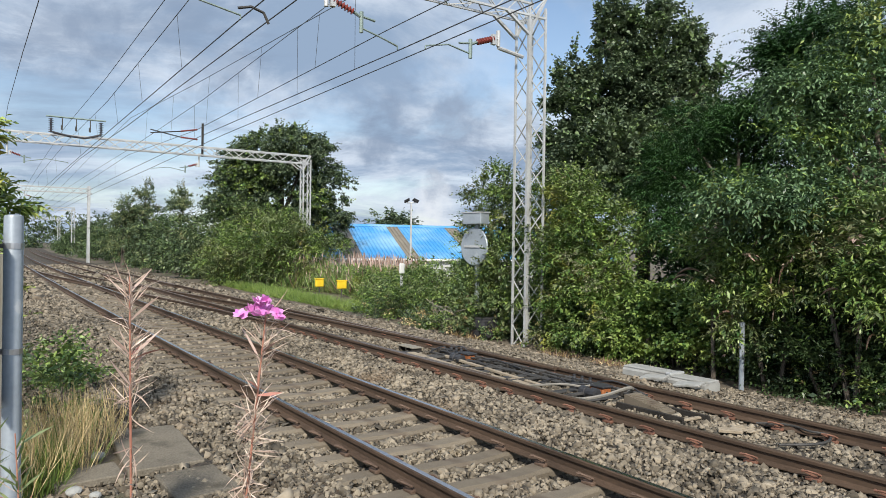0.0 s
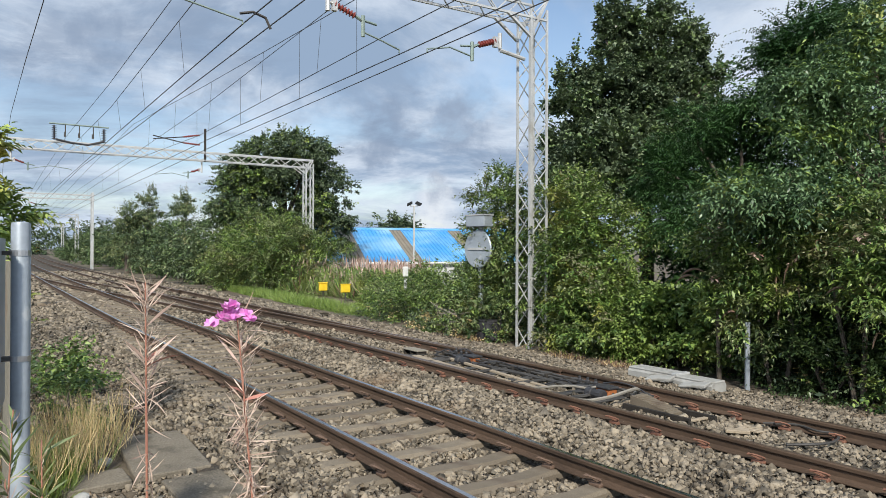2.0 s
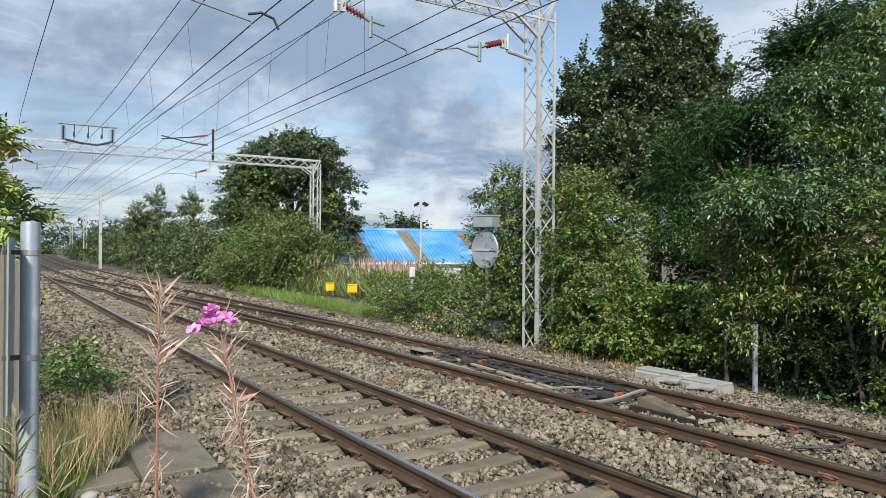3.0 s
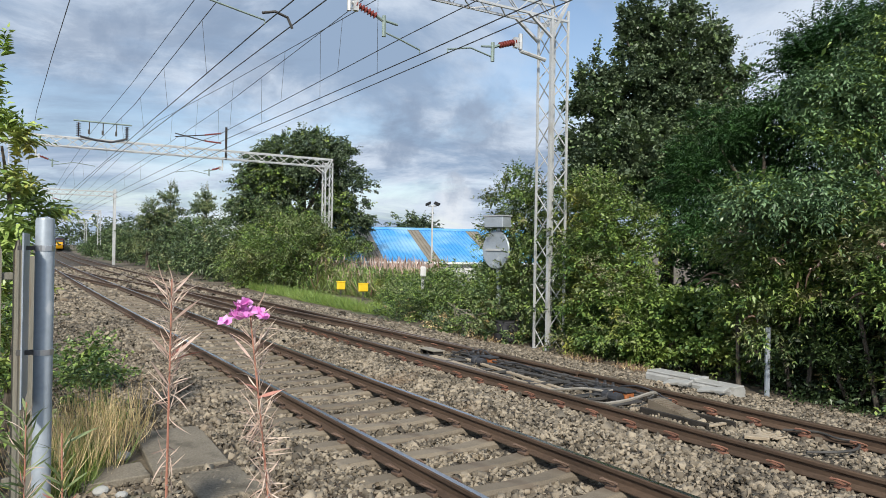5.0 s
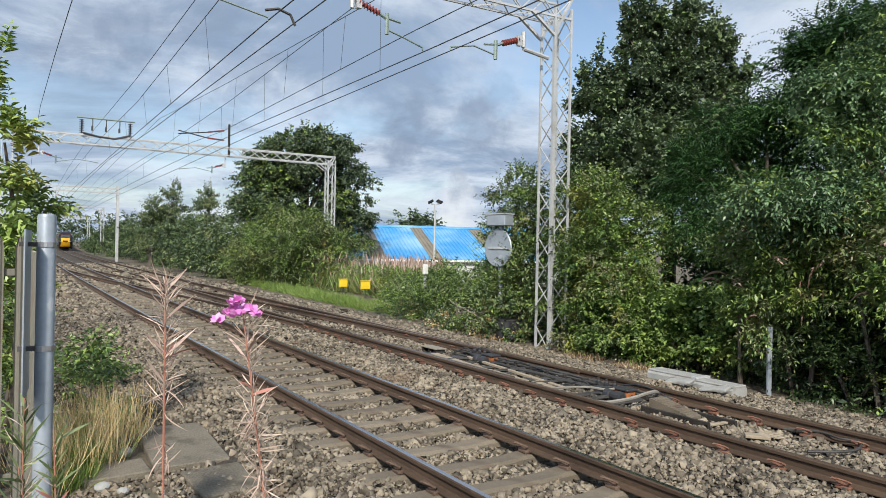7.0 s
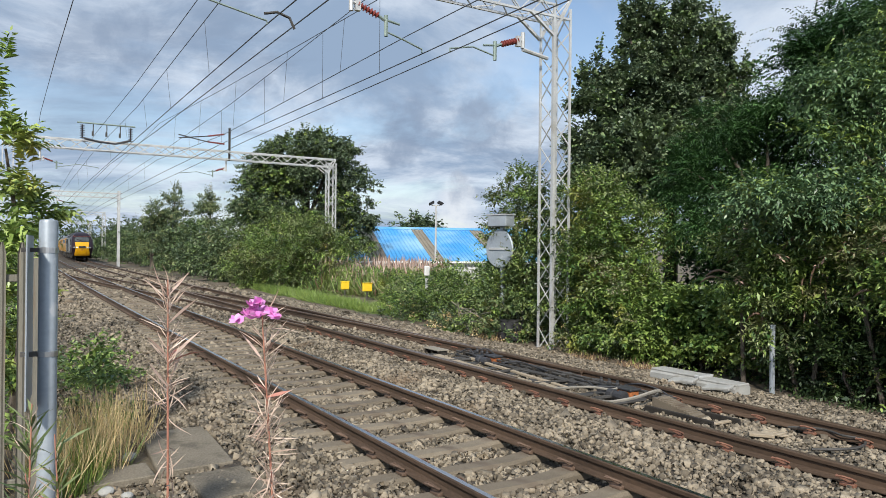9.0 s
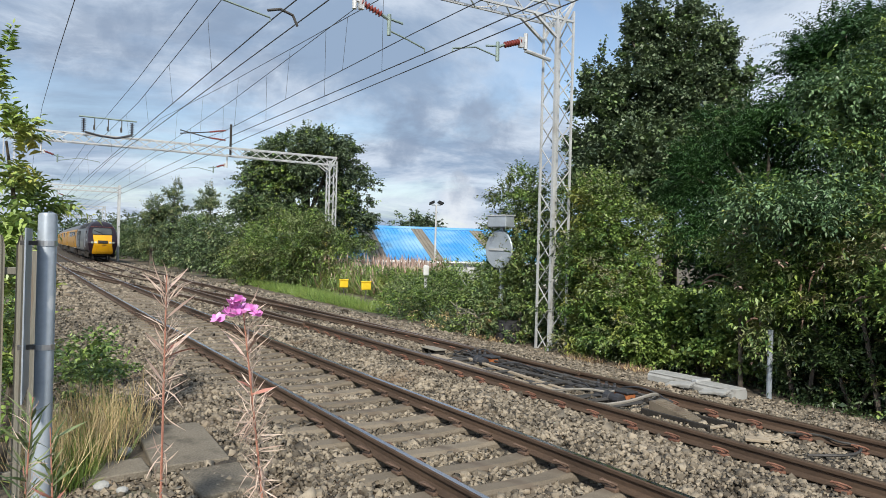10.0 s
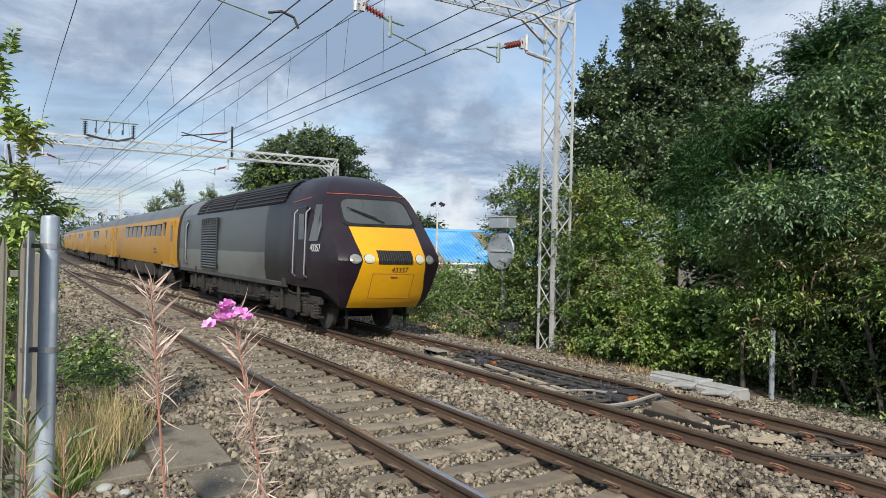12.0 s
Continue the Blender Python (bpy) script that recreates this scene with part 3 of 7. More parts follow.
def make_tracks():
    near = tagged(empty("near_track"), "ballasted railway track with polished rails on concrete sleepers", "railway track", kind="structure")
    far = tagged(empty("far_track"), "ballasted railway track with browner rails and a set of points", "railway track", kind="structure")
    cross = tagged(empty("crossover_track"), "rusty crossover rails joining the two tracks", "railway track", kind="structure")
    for s in (-HALF, HALF):
        rail_part(near, centre_near, s, 6, -420, 3, "rail_head")
        rail_part(far, centre_far, s, 6, -420, 3, "dull_head")
    # switch blades lie along the stock rails, then run off as the crossover
    rail_part(cross, crossing_centre, -HALF, -17.5, -61, 1.0, "dull_head")
    rail_part(cross, lambda x: crossing_centre(x) - 0.075 * (1 - min(1, max(0, (-x - 9) / 16))), HALF, -9, -61, 1.0, "dull_head")
    rail_part(far, lambda x: centre_far(x) + 0.07 * (1 - min(1, max(0, (-x - 9) / 9))), -HALF + 0.004, -9, -18, 1.0, "dull_head")
    # check rails by the crossings
    rail_part(far, lambda x: centre_far(x), HALF - 0.115, -36, -40, 1.0, "dull_head")
    rail_part(near, lambda x: centre_near(x), -HALF + 0.115, -40, -44, 1.0, "dull_head")
    meshes = [sleeper_mesh("sleeper", seed=i) for i in range(4)]
    rnd = random.Random(5)
    clip, rusty = clip_mesh("clip_steel"), clip_mesh("rust")
    for track, line, phase, tilt in ((near, centre_near, 0.05, 0), (far, centre_far, 0.33, 0)):
        for k in range(94 if track is near else 70):
            x = -0.8 - phase - 0.652 * k
            slope = 0.00028 * -x
            m = pose(x, line(x), rnd.uniform(-0.008, 0.004) - (0 if track is near else 0.012), 0, 0, math.degrees(slope) * -1 + rnd.uniform(-0.7, 0.7))
            put("sleeper", meshes[k % 4], track, m)
            if k < 36:
                for s in (-HALF, HALF):
                    for flip in (0, 180):
                        if flip == 180 and k > 18:
                            continue
                        put("clip", clip if track is near else rusty, track,
                            pose(x, line(x) + s + (-0.045 if flip == 0 else 0.045), -0.150, 0, 0, 180 if flip == 0 else 0))


make_tracks()

# ---- overhead line ----


def lattice(b, p0, p1, size, bay, chord=0.032, brace=0.016, axes=None):
    """A four-chord lattice girder between two points with zigzag bracing on each side."""
    p0, p1 = Vector(p0), Vector(p1)
    d = (p1 - p0).normalized()
    a = Vector((1, 0, 0)) if axes is None else Vector(axes)
    c = d.cross(a).normalized()
    h = size / 2
    corners = [a * h + c * h, a * h - c * h, -a * h - c * h, -a * h + c * h]
    for q in corners:
        b.tube([p0 + q, p1 + q], chord, 4)
    n = max(2, int((p1 - p0).length / bay))
    for k in range(n):
        q0, q1 = p0 + (p1 - p0) * k / n, p0 + (p1 - p0) * (k + 1) / n
        for s in range(4):
            u, v = corners[s], corners[(s + 1) % 4]
            if k % 2:
                u, v = v, u
            b.tube([q0 + u, q1 + v], brace, 4, close=False)


def insulator(parent, p0, p1, r=0.085, sheds=7, mat="insulator"):
    p0, p1 = Vector(p0), Vector(p1)
    n = (p1 - p0).length
    prof = [(0.03, 0)]
    for k in range(sheds):
        z = n * (k + 0.3) / sheds
        prof += [(0.04, z), (r, z + n * 0.15 / sheds), (r, z + n * 0.3 / sheds), (0.04, z + n * 0.45 / sheds)]
    prof.append((0.03, n))
    b = Build().lathe(prof, Matrix.Translation(p0) @ (p1 - p0).to_track_quat("Z", "Y").to_matrix().to_4x4(), 12)
    return part("insulator", b, [mat], parent, "ribbed brown porcelain insulator" if mat == "insulator" else "ribbed black insulator", smooth=False)


def make_gantry(x, y_mast, y_end, top, label, dense=True, lattice_mast=True):
    g = tagged(empty("overhead_gantry"), label, "gantry", group="overhead line gantries")
    ground = -0.45
    if lattice_mast:
        b = Build()
        lattice(b, (x, y_mast, ground), (x, y_mast, top - 0.25), 0.5, 0.52 if dense else 0.6, 0.034 if dense else 0.05, 0.015 if dense else 0.024)
        b.tube([(x + 0.25, y_mast - 0.25, ground), (x + 0.25, y_mast - 0.25, top - 0.6)], 0.055, 4)
        part("mast", b, ["galv"], g)
        part("footing", Build().box((x - 0.4, y_mast - 0.4, ground - 0.2), (x + 0.4, y_mast + 0.4, ground + 0.06), bevel=0.03), ["concrete"], g)
    else:
        for dx in (-0.35, 0.35):
            b = Build().box((x + dx - 0.11, y_mast - 0.11, ground), (x + dx + 0.11, y_mast + 0.11, top + 0.3), bevel=0.01)
            part("mast", b, ["galv"], g)
    b = Build()
    lattice(b, (x, y_mast + 0.25, top - 0.25), (x, y_end, top - 0.25), 0.5, 0.5 if dense else 0.7, 0.036 if dense else (0.05 if x > -60 else 0.075), 0.017 if dense else 0.028)
    part("boom", b, ["galv"], g, "galvanised lattice beam spanning the tracks")
    if lattice_mast:
        b = Build()
        for dx in (-0.25, 0.25):
            b.tube([(x + dx, y_mast + 0.25, top), (x + dx, y_mast - 0.28, top - 0.95)], 0.045, 4)
            b.tube([(x + dx, y_mast - 0.95, top - 0.5), (x + dx, y_mast - 0.28, top - 0.95)], 0.045, 4)
        part("knee_brace", b, ["galv"], g)
    # the other mast stands on the near side
    b = Build()
    lattice(b, (x, y_end, ground), (x, y_end, top - 0.25), 0.5, 0.6, 0.034, 0.016)
    part("mast", b, ["galv"], g)
    return g


G1, G2, G3, G4, G5 = -13.65, -45.0, -89.0, -140.0, -200.0


def registration(g, x, y_post, z_post, y_wire, z_wire, drop):
    """Dropper post, insulator and the arm that holds the contact wire to one side."""
    s = 1 if y_post > y_wire else -1
    b = Build().tube([(x, y_post, drop), (x, y_post, z_post - 0.12)], 0.05, 8)
    part("drop_post", b, ["galv"], g)
    p0 = Vector((x, y_post - s * 0.12, z_post + 0.05))
    p1 = Vector((x, y_post - s * 0.62, z_post - 0.12))
    insulator(g, p0, p1, 0.075, 7)
    b = Build()
    b.tube([(x, y_post, z_post + 0.06), tuple(p0)], 0.035, 6)
    b.box((x - 0.05, y_post - s * 0.14 - 0.05, z_post - 0.1), (x + 0.05, y_post - s * 0.14 + 0.06, z_post + 0.14))
    part("bracket", b, ["galv"], g)
    b = Build()
    e = Vector((x, y_post - s * 0.80, z_post - 0.20))
    b.tube([tuple(p1), tuple(e)], 0.035, 6)
    b.tube([(e.x, e.y, e.z + 0.12), (e.x, e.y, e.z - 0.32)], 0.045, 6)
    b.tube([(e.x, e.y + s * 0.12, e.z + 0.04), (e.x, e.y - s * 0.32, e.z - 0.02)], 0.028, 6)
    b.tube([(e.x, e.y, e.z - 0.22), (x, (e.y + y_wire) / 2, z_wire + 0.20), (x, y_wire, z_wire + 0.07), (x, y_wire, z_wire)], 0.02, 6)
    part("registration_arm", b, ["verdigris"], g, "green weathered registration arm")


def make_overhead():
    g1 = make_gantry(G1, 11.45, -4.5, 8.05, "tall galvanised lattice mast and beam among the bushes")
    registration(g1, G1, 10.45, 6.85, 8.43, 6.35, 7.1)
    part("stub_bracket", Build().tube([(G1, 11.2, 6.6), (G1, 10.45, 6.7)], 0.05, 8), ["galv"], g1)
    registration(g1, G1, 6.05, 6.95, 7.72, 6.22, 7.55)
    registration(g1, G1, 2.1, 7.0, 4.3, 6.25, 7.55)
    part("cross_link", Build().tube([(G1, 4.25, 6.45), (G1, 4.5, 6.52), (G1, 4.75, 6.45), (G1, 4.85, 6.25)], 0.03, 6), ["dark_steel"], g1)
    g2 = make_gantry(G2, 18.6, 0.2, 7.85, "galvanised lattice portal over the line with busbar insulators", dense=False)
    registration(g2, G2, 11.7, 6.75, 9.0, 6.3, 7.45)
    part("upright", Build().tube([(G2, 11.9, 7.3), (G2, 11.9, 9.3)], 0.07, 8), ["bogie"], g2)
    for z0, z1 in ((8.95, 8.35), (8.35, 8.55)):
        insulator(g2, (G2, 11.6, z0 - 0.05), (G2, 10.6, z0 - 0.25 if z0 > 8.6 else z0), 0.07, 8)
        part("arm", Build().tube([(G2, 10.6, z0 - 0.25 if z0 > 8.6 else z0), (G2, 8.9, z1 + 0.1)], 0.035, 6), ["bogie"], g2)
    for y in (3.75, 6.25):
        insulator(g2, (G2, y, 7.95), (G2, y, 8.75), 0.13, 8, "black_insulator")
    part("busbar", Build().tube([(G2, 3.5, 8.85), (G2, 6.5, 8.85)], 0.05, 6), ["verdigris"], g2)
    part("jumper_cable", Build().tube([(G2 + 0.3, 3.8, 7.95), (G2 + 0.3, 4.6, 7.8), (G2 + 0.3, 5.4, 7.75), (G2 + 0.3, 6.2, 8.0)], 0.06, 6), ["cable"], g2)
    for y in (4.3, 5.0, 5.7):
        part("hanger", Build().tube([(G2, y, 8.85), (G2, y, 8.3)], 0.03, 5).box((G2 - 0.04, y - 0.07, 8.15), (G2 + 0.04, y + 0.03, 8.4)), ["dark_steel"], g2)
    registration(g2, G2, 1.7, 6.7, 4.6, 6.3, 7.45)
    g3 = make_gantry(G3, 11.2, -3, 7.9, "distant portal with twin square masts", dense=False, lattice_mast=False)
    registration(g3, G3, 5.0, 6.9, 8.4, 6.3, 7.4)
    make_gantry(G4, 15.2, -1, 7.9, "distant galvanised lattice portal over the tracks", dense=False)
    make_gantry(G5, 18.6, 2, 7.9, "far galvanised lattice portal over the tracks", dense=False)
    # wires: sideways place, then heights at the first portal, half way, and at the second portal
    def wire(name, label, y, z1, zm, z2, z3, r, drop=None):
        stops = [(18.0, z1 + 0.1), (0.0, min(z1, zm) + 0.02), (G1, z1), (-29.5, zm), (G2, z2), (-67, (z2 + z3) / 2 - (0.25 if drop else 0.0)), (G3, z3), (G4, z3), (G5, z3), (-260, z3)]
        pts = []
        for (xa, za), (xb, zb) in zip(stops, stops[1:]):
            for k in range(4):
                u = k / 4
                pts.append((xa + (xb - xa) * u, y + bend(xa) * (1 - u) + bend(xb) * u, za + (zb - za) * u))
        put(name, Build().tube(pts, r, 4, close=False).mesh(name, ["wire"]), None, None, label, "wire", "overhead wires")

        def height(x):
            xs = [q[0] for q in reversed(stops)]
            return float(np.interp(x, xs, [q[1] for q in reversed(stops)]))
        return height

    feeder = wire("feeder_wire", "single dark feeder wire beside the line", 1.43, 8.0, 8.6, 9.2, 8.6, 0.014)
    carrier, contact = "dark carrier wire over the track", "dark copper contact wire over the track"
    a = wire("carrier_wire", carrier, 4.13, 8.34, 8.09, 8.28, 8.0, 0.010)
    b = wire("carrier_wire", carrier, 4.20, 7.75, 7.25, 7.47, 7.4, 0.010)
    c = wire("contact_wire", contact, 4.33, 6.31, 6.21, 6.14, 6.2, 0.012)
    d = wire("contact_wire", contact, 4.88, 6.37, 6.39, 6.60, 6.2, 0.012)
    e = wire("carrier_wire", carrier, 7.53, 7.81, 8.41, 9.2, 8.2, 0.010)
    f = wire("carrier_wire", carrier, 7.72, 8.36, 7.76, 7.58, 7.7, 0.010)
    g = wire("contact_wire", contact, 7.42, 6.58, 6.48, 7.05, 6.6, 0.010)
    h = wire("contact_wire", contact, 7.73, 6.21, 6.33, 6.33, 6.2, 0.012)
    i = wire("contact_wire", contact, 8.43, 6.35, 6.36, 6.25, 6.2, 0.012)
    for y0, low, y1, high, xs in ((4.33, c, 4.20, b, (-18.5, -23.5, -28, -33, -39, -52, -60, -70, -80)),
                                  (7.73, h, 7.72, f, (-15.8, -19.5, -25, -31, -37.5, -52, -60, -70, -80)), (7.42, g, 7.53, e, (-17.5, -22, -28, -34, -40))):
        for x in xs:
            put("dropper_wire", Build().tube([(x, y0 + bend(x), low(x)), (x, y1 + bend(x), high(x))], 0.0055, 4).mesh("dropper_wire", ["wire"]), None, None,
                "thin dropper wire between carrier and contact wire", "wire", "dropper wires")


make_overhead()

# ---- the train ----
# outline of a coach body, (sideways, height) from the near sole bar over the roof
OUT = [(-1.30, 1.02), (-1.36, 1.35), (-1.37, 1.80), (-1.36, 2.30), (-1.32, 2.80), (-1.25, 3.14), (-1.09, 3.44), (-0.83, 3.67), (-0.5, 3.80), (-0.2, 3.85), (0.0, 3.86)]
OUTLINE = OUT + [(-y, z) for y, z in reversed(OUT[:-1])]
# how far back from the tip the nose lies at each height
NOSE = [(0.62, -0.86), (0.80, -0.68), (1.05, -0.54), (1.60, -0.30), (1.70, -0.28), (1.83, -0.34), (2.36, -0.86), (2.46, -0.97), (3.14, -1.62), (3.30, -1.80), (3.50, -2.12), (3.66, -2.50), (3.78, -2.95), (3.86, -3.5)]


def nose_x(y, z):
    x = float(np.interp(z, [a for a, _ in NOSE], [b for _, b in NOSE]))
    return x - 0.30 * (abs(y) / 1.3) ** 2.4


def half_width(z):
    """Half width of the cab front at a height."""
    return float(np.interp(z, [0.62, 0.8, 1.05, 1.6, 2.0, 2.5, 2.9, 3.14, 3.35, 3.55, 3.70, 3.80, 3.86], [1.02, 1.10, 1.18, 1.27, 1.28, 1.25, 1.18, 1.11, 0.98, 0.80, 0.58, 0.34, 0.0]))


def face_patch(z0, z1, f0, f1, lift, rows=10, cols=12, zs=None):
    """A patch of the cab front between two heights, from fraction f0 to f1 of its half width."""
    zs = zs or [z0 + (z1 - z0) * k / rows for k in range(rows + 1)]
    v, f = [], []
    for z in zs:
        a = f0(z) if callable(f0) else f0
        c = f1(z) if callable(f1) else f1
        for k in range(cols + 1):
            y = (a + (c - a) * k / cols) * half_width(z)
            v.append((nose_x(y, z) + lift, y, z + lift * 0.3))
    n = cols + 1
    for i in range(len(zs) - 1):
        for j in range(cols):
            f.append([i * n + j, i * n + j + 1, (i + 1) * n + j + 1, (i + 1) * n + j])
    return v, f


def rounded(z, z0, z1, half, r=0.15):
    """Half width of a pane with rounded corners."""
    d = max(0.0, abs(z - (z0 + z1) / 2) - ((z1 - z0) / 2 - r)) / r
    return half - r * (1 - math.sqrt(max(0.0, 1 - min(1, d) ** 2)))


def yellow_edge(z):
    return float(np.interp(z, [0.62, 0.8, 1.3, 1.7, 2.46], [0.88, 0.83, 0.69, 0.61, 0.67]))


FACE_Z = [0.62, 0.70, 0.80, 0.92, 1.05, 1.3, 1.6, 1.70, 1.83, 2.1, 2.36, 2.46, 2.7, 2.9, 3.05, 3.14, 3.22, 3.30, 3.40, 3.50, 3.58, 3.66, 3.72, 3.78, 3.82, 3.85]


CAB_BACK = -3.6


def full_width(z):
    return float(np.interp(z, [0.62, 0.9] + [q[1] for q in OUT], [1.18, 1.27] + [-q[0] for q in OUT]))


def cab_side(x, z):
    """Half width of the cab at a place along its side."""
    w0 = half_width(z)
    x0 = nose_x(w0, z)
    u = (x - x0) / (CAB_BACK - x0)
    k = 1 - (1 - min(1, max(0, u) / 0.65)) ** 2.6
    return w0 + (full_width(z) - w0) * k


def power_car_body():
    b = Build()
    zs = FACE_Z
    v, f = face_patch(0, 0, -1.0, 1.0, 0, cols=20, zs=zs)
    b.v, b.f = list(v), list(f)
    b.i = [0] * len(f)
    # cab sides: from the edge of the face back to the full section
    back = CAB_BACK

    def full(z):
        return float(np.interp(z, [0.62, 0.9] + [q[1] for q in OUT], [1.18, 1.27] + [-q[0] for q in OUT]))
    for s in (-1, 1):
        rings = []
        for z in zs:
            w0, w1 = half_width(z), full(z)
            x0 = nose_x(w0, z)
            r = []
            for u in (0, 0.04, 0.10, 0.18, 0.3, 0.45, 0.65, 1.0):
                x = x0 + (back - x0) * u
                k = 1 - (1 - min(1, u / 0.65)) ** 2.6
                bot = z
                if z < 1.0 and x < -1.0:
                    bot = z + (1.0 - z) * min(1, (-1.0 - x) / 0.8)
                r.append((x, s * (w0 + (w1 - w0) * k), bot))
            rings.append(r if s < 0 else list(reversed(r)))
        b.loft(list(reversed(rings)), mat=0, closed=False, caps=False)
    # main body behind the cab
    cuts = [back, -5.6, -8.0, -11.0, -14.3, -17.3, -17.55]
    rings = [[(x, y * (0.97 if x == cuts[-1] else 1), z) for y, z in OUTLINE] for x in cuts]

    def shade(k, s):
        s = min(s, len(OUTLINE) - 2 - s) if s < len(OUTLINE) - 1 else -1
        if s < 0:
            return 4
        if s >= 5:
            return 4 if k > 0 else 0
        if k == 0:
            return 1
        return 3 if s < 2 else 2
    b.loft(rings, mat=shade)
    return b.mesh("body", ["purple", "slate", "train_grey", "train_silver", "coach_roof"], smooth=True)


def oval(parent, name, y, z, ry, rz, lift, mats, label=""):
    b = Build()
    ring0, ring1, ring2 = [], [], []
    for k in range(20):
        w = 2 * math.pi * k / 20
        for ring, g, l in ((ring0, 1.18, 0.004), (ring1, 1.0, lift), (ring2, 0.6, lift * 1.2)):
            yy, z2 = y + ry * g * math.cos(w), z + rz * g * math.sin(w)
            ring.append((nose_x(yy, z2) + l, yy, z2))
    b.loft([ring0, ring1, ring2], mat=lambda k, s: 0 if k == 0 else 1)
    b.i[-1] = 1
    return part(name, b, mats, parent, label)


def bogie_part(parent, x, wheelbase=2.6, r=0.51):
    """One bogie: side frames, axle boxes, coil springs, dampers and brackets outside the wheels."""
    half = wheelbase / 2
    for s in (-1, 1):
        y = s * 1.10
        g = Build().box((x - half - 0.50, y - 0.08, 0.60), (x + half + 0.50, y + 0.08, 0.80), bevel=0.03)
        g.box((x - 0.62, y - 0.10, 0.34), (x + 0.62, y + 0.08, 0.66), bevel=0.04)
        g.box((x - 0.95, y - 0.05, 0.44), (x - 0.60, y + 0.06, 0.70), bevel=0.03)
        g.box((x + 0.60, y - 0.05, 0.44), (x + 0.95, y + 0.06, 0.70), bevel=0.03)
        frame_part = part("bogie_frame", g, ["bogie"], parent, "grimy dark bogie frame")
        for d in (-half, half):
            a = Build().box((x + d - 0.20, y - 0.12, 0.30), (x + d + 0.20, y + 0.12, 0.60), bevel=0.05)
            a.lathe([(0.15, -0.02), (0.15, 0.03), (0.10, 0.05), (0.04, 0.055)], Matrix.Translation((x + d, y + s * 0.13, 0.47)) @ Matrix.Rotation(radians(-90 * s), 4, "X"), 14)
            part("axle_box", a, ["bogie"], frame_part)
            for q in (-0.36, 0.36):
                c = Build().lathe([(0.08, 0.34)] + [(0.105 if k % 2 else 0.085, 0.37 + 0.034 * k) for k in range(10)] + [(0.12, 0.71), (0.12, 0.74), (0.05, 0.75)], Matrix.Translation((x + d + q, y + s * 0.04, 0)), 8)
                c.box((x + d + q - 0.13, y + s * 0.04 - 0.11, 0.30), (x + d + q + 0.13, y + s * 0.04 + 0.11, 0.35))
                part("coil_spring", c, ["bogie"], frame_part)
            w = d / half
            part("damper", Build().tube([(x + d - w * 0.66, y + s * 0.14, 0.36), (x + d - w * 0.66, y + s * 0.14, 0.60)], 0.075, 10).tube([(x + d - w * 0.66, y + s * 0.14, 0.58), (x + d - w * 0.66, y + s * 0.14, 1.0)], 0.05, 8), ["bogie"], frame_part)
        for q in (-0.30, 0.14):
            b = Build().box((x + q - 0.03, y - 0.02, 0.24), (x + q + 0.03, y + s * 0.1 + 0.12, 0.95), bevel=0.01)
            b.box((x + q - 0.12, y - 0.02, 0.90), (x + q + 0.20, y + s * 0.1 + 0.12, 0.95), bevel=0.01)
            part("frame_bracket", b, ["bogie"], frame_part)
        part("brake_cylinder", Build().box((x - 0.78, y - 0.02, 0.74), (x - 0.56, y + s * 0.08 + 0.12, 0.98), bevel=0.03), ["rust"], frame_part, "dull red brake cylinder")
        part("body_bracket", Build().box((x - 0.42, s * 1.30 - 0.05, 0.92), (x - 0.16, s * 1.30 + 0.06, 1.16), bevel=0.02), ["bogie"], parent)
        part("pipe_run", Build().tube(curved([(x - half - 0.3, y + s * 0.1, 0.84), (x - 0.5, y + s * 0.12, 0.88), (x + 0.2, y + s * 0.1, 0.80), (x + half, y + s * 0.14, 0.86)]), 0.025, 5), ["bogie"], frame_part)
        for d in (-half, half):
            m = Matrix.Translation((x + d, s * 0.72, r)) @ Matrix.Rotation(radians(90), 4, "X")
            part("wheel", Build().lathe([(0.1, -0.07), (r - 0.06, -0.065), (r, -0.065), (r, 0.055), (r - 0.06, 0.065), (0.1, 0.09)], m, 28), ["dark_steel"], parent)
    part("axle", Build().tube([(x - half, -0.7, r), (x - half, 0.7, r)], 0.08, 8), ["dark_steel"], parent)
    part("axle", Build().tube([(x + half, -0.7, r), (x + half, 0.7, r)], 0.08, 8), ["dark_steel"], parent)
    part("traction_motor", Build().box((x - half + 0.2, -0.6, 0.25), (x + half - 0.2, 0.6, 0.85), bevel=0.06), ["black"], parent)


def sheet_text(parent, name, body, size, mat, m, hug=False):
    cu = bpy.data.curves.new(name, "FONT")
    cu.body, cu.size, cu.extrude, cu.align_x, cu.align_y = body, size, 0.002, "CENTER", "CENTER"
    tmp = new("lettering_source", cu)
    me = bpy.data.meshes.new_from_object(tmp.evaluated_get(bpy.context.evaluated_depsgraph_get()))
    bpy.data.objects.remove(tmp)
    me.materials.clear()
    me.materials.append(M[mat])
    if hug:
        # the lettering follows the curve of the nose
        me.transform(m)
        for v in me.vertices:
            v.co.x = nose_x(v.co.y, v.co.z) + 0.022
        return put(name, me, parent)
    return put(name, me, parent, m)


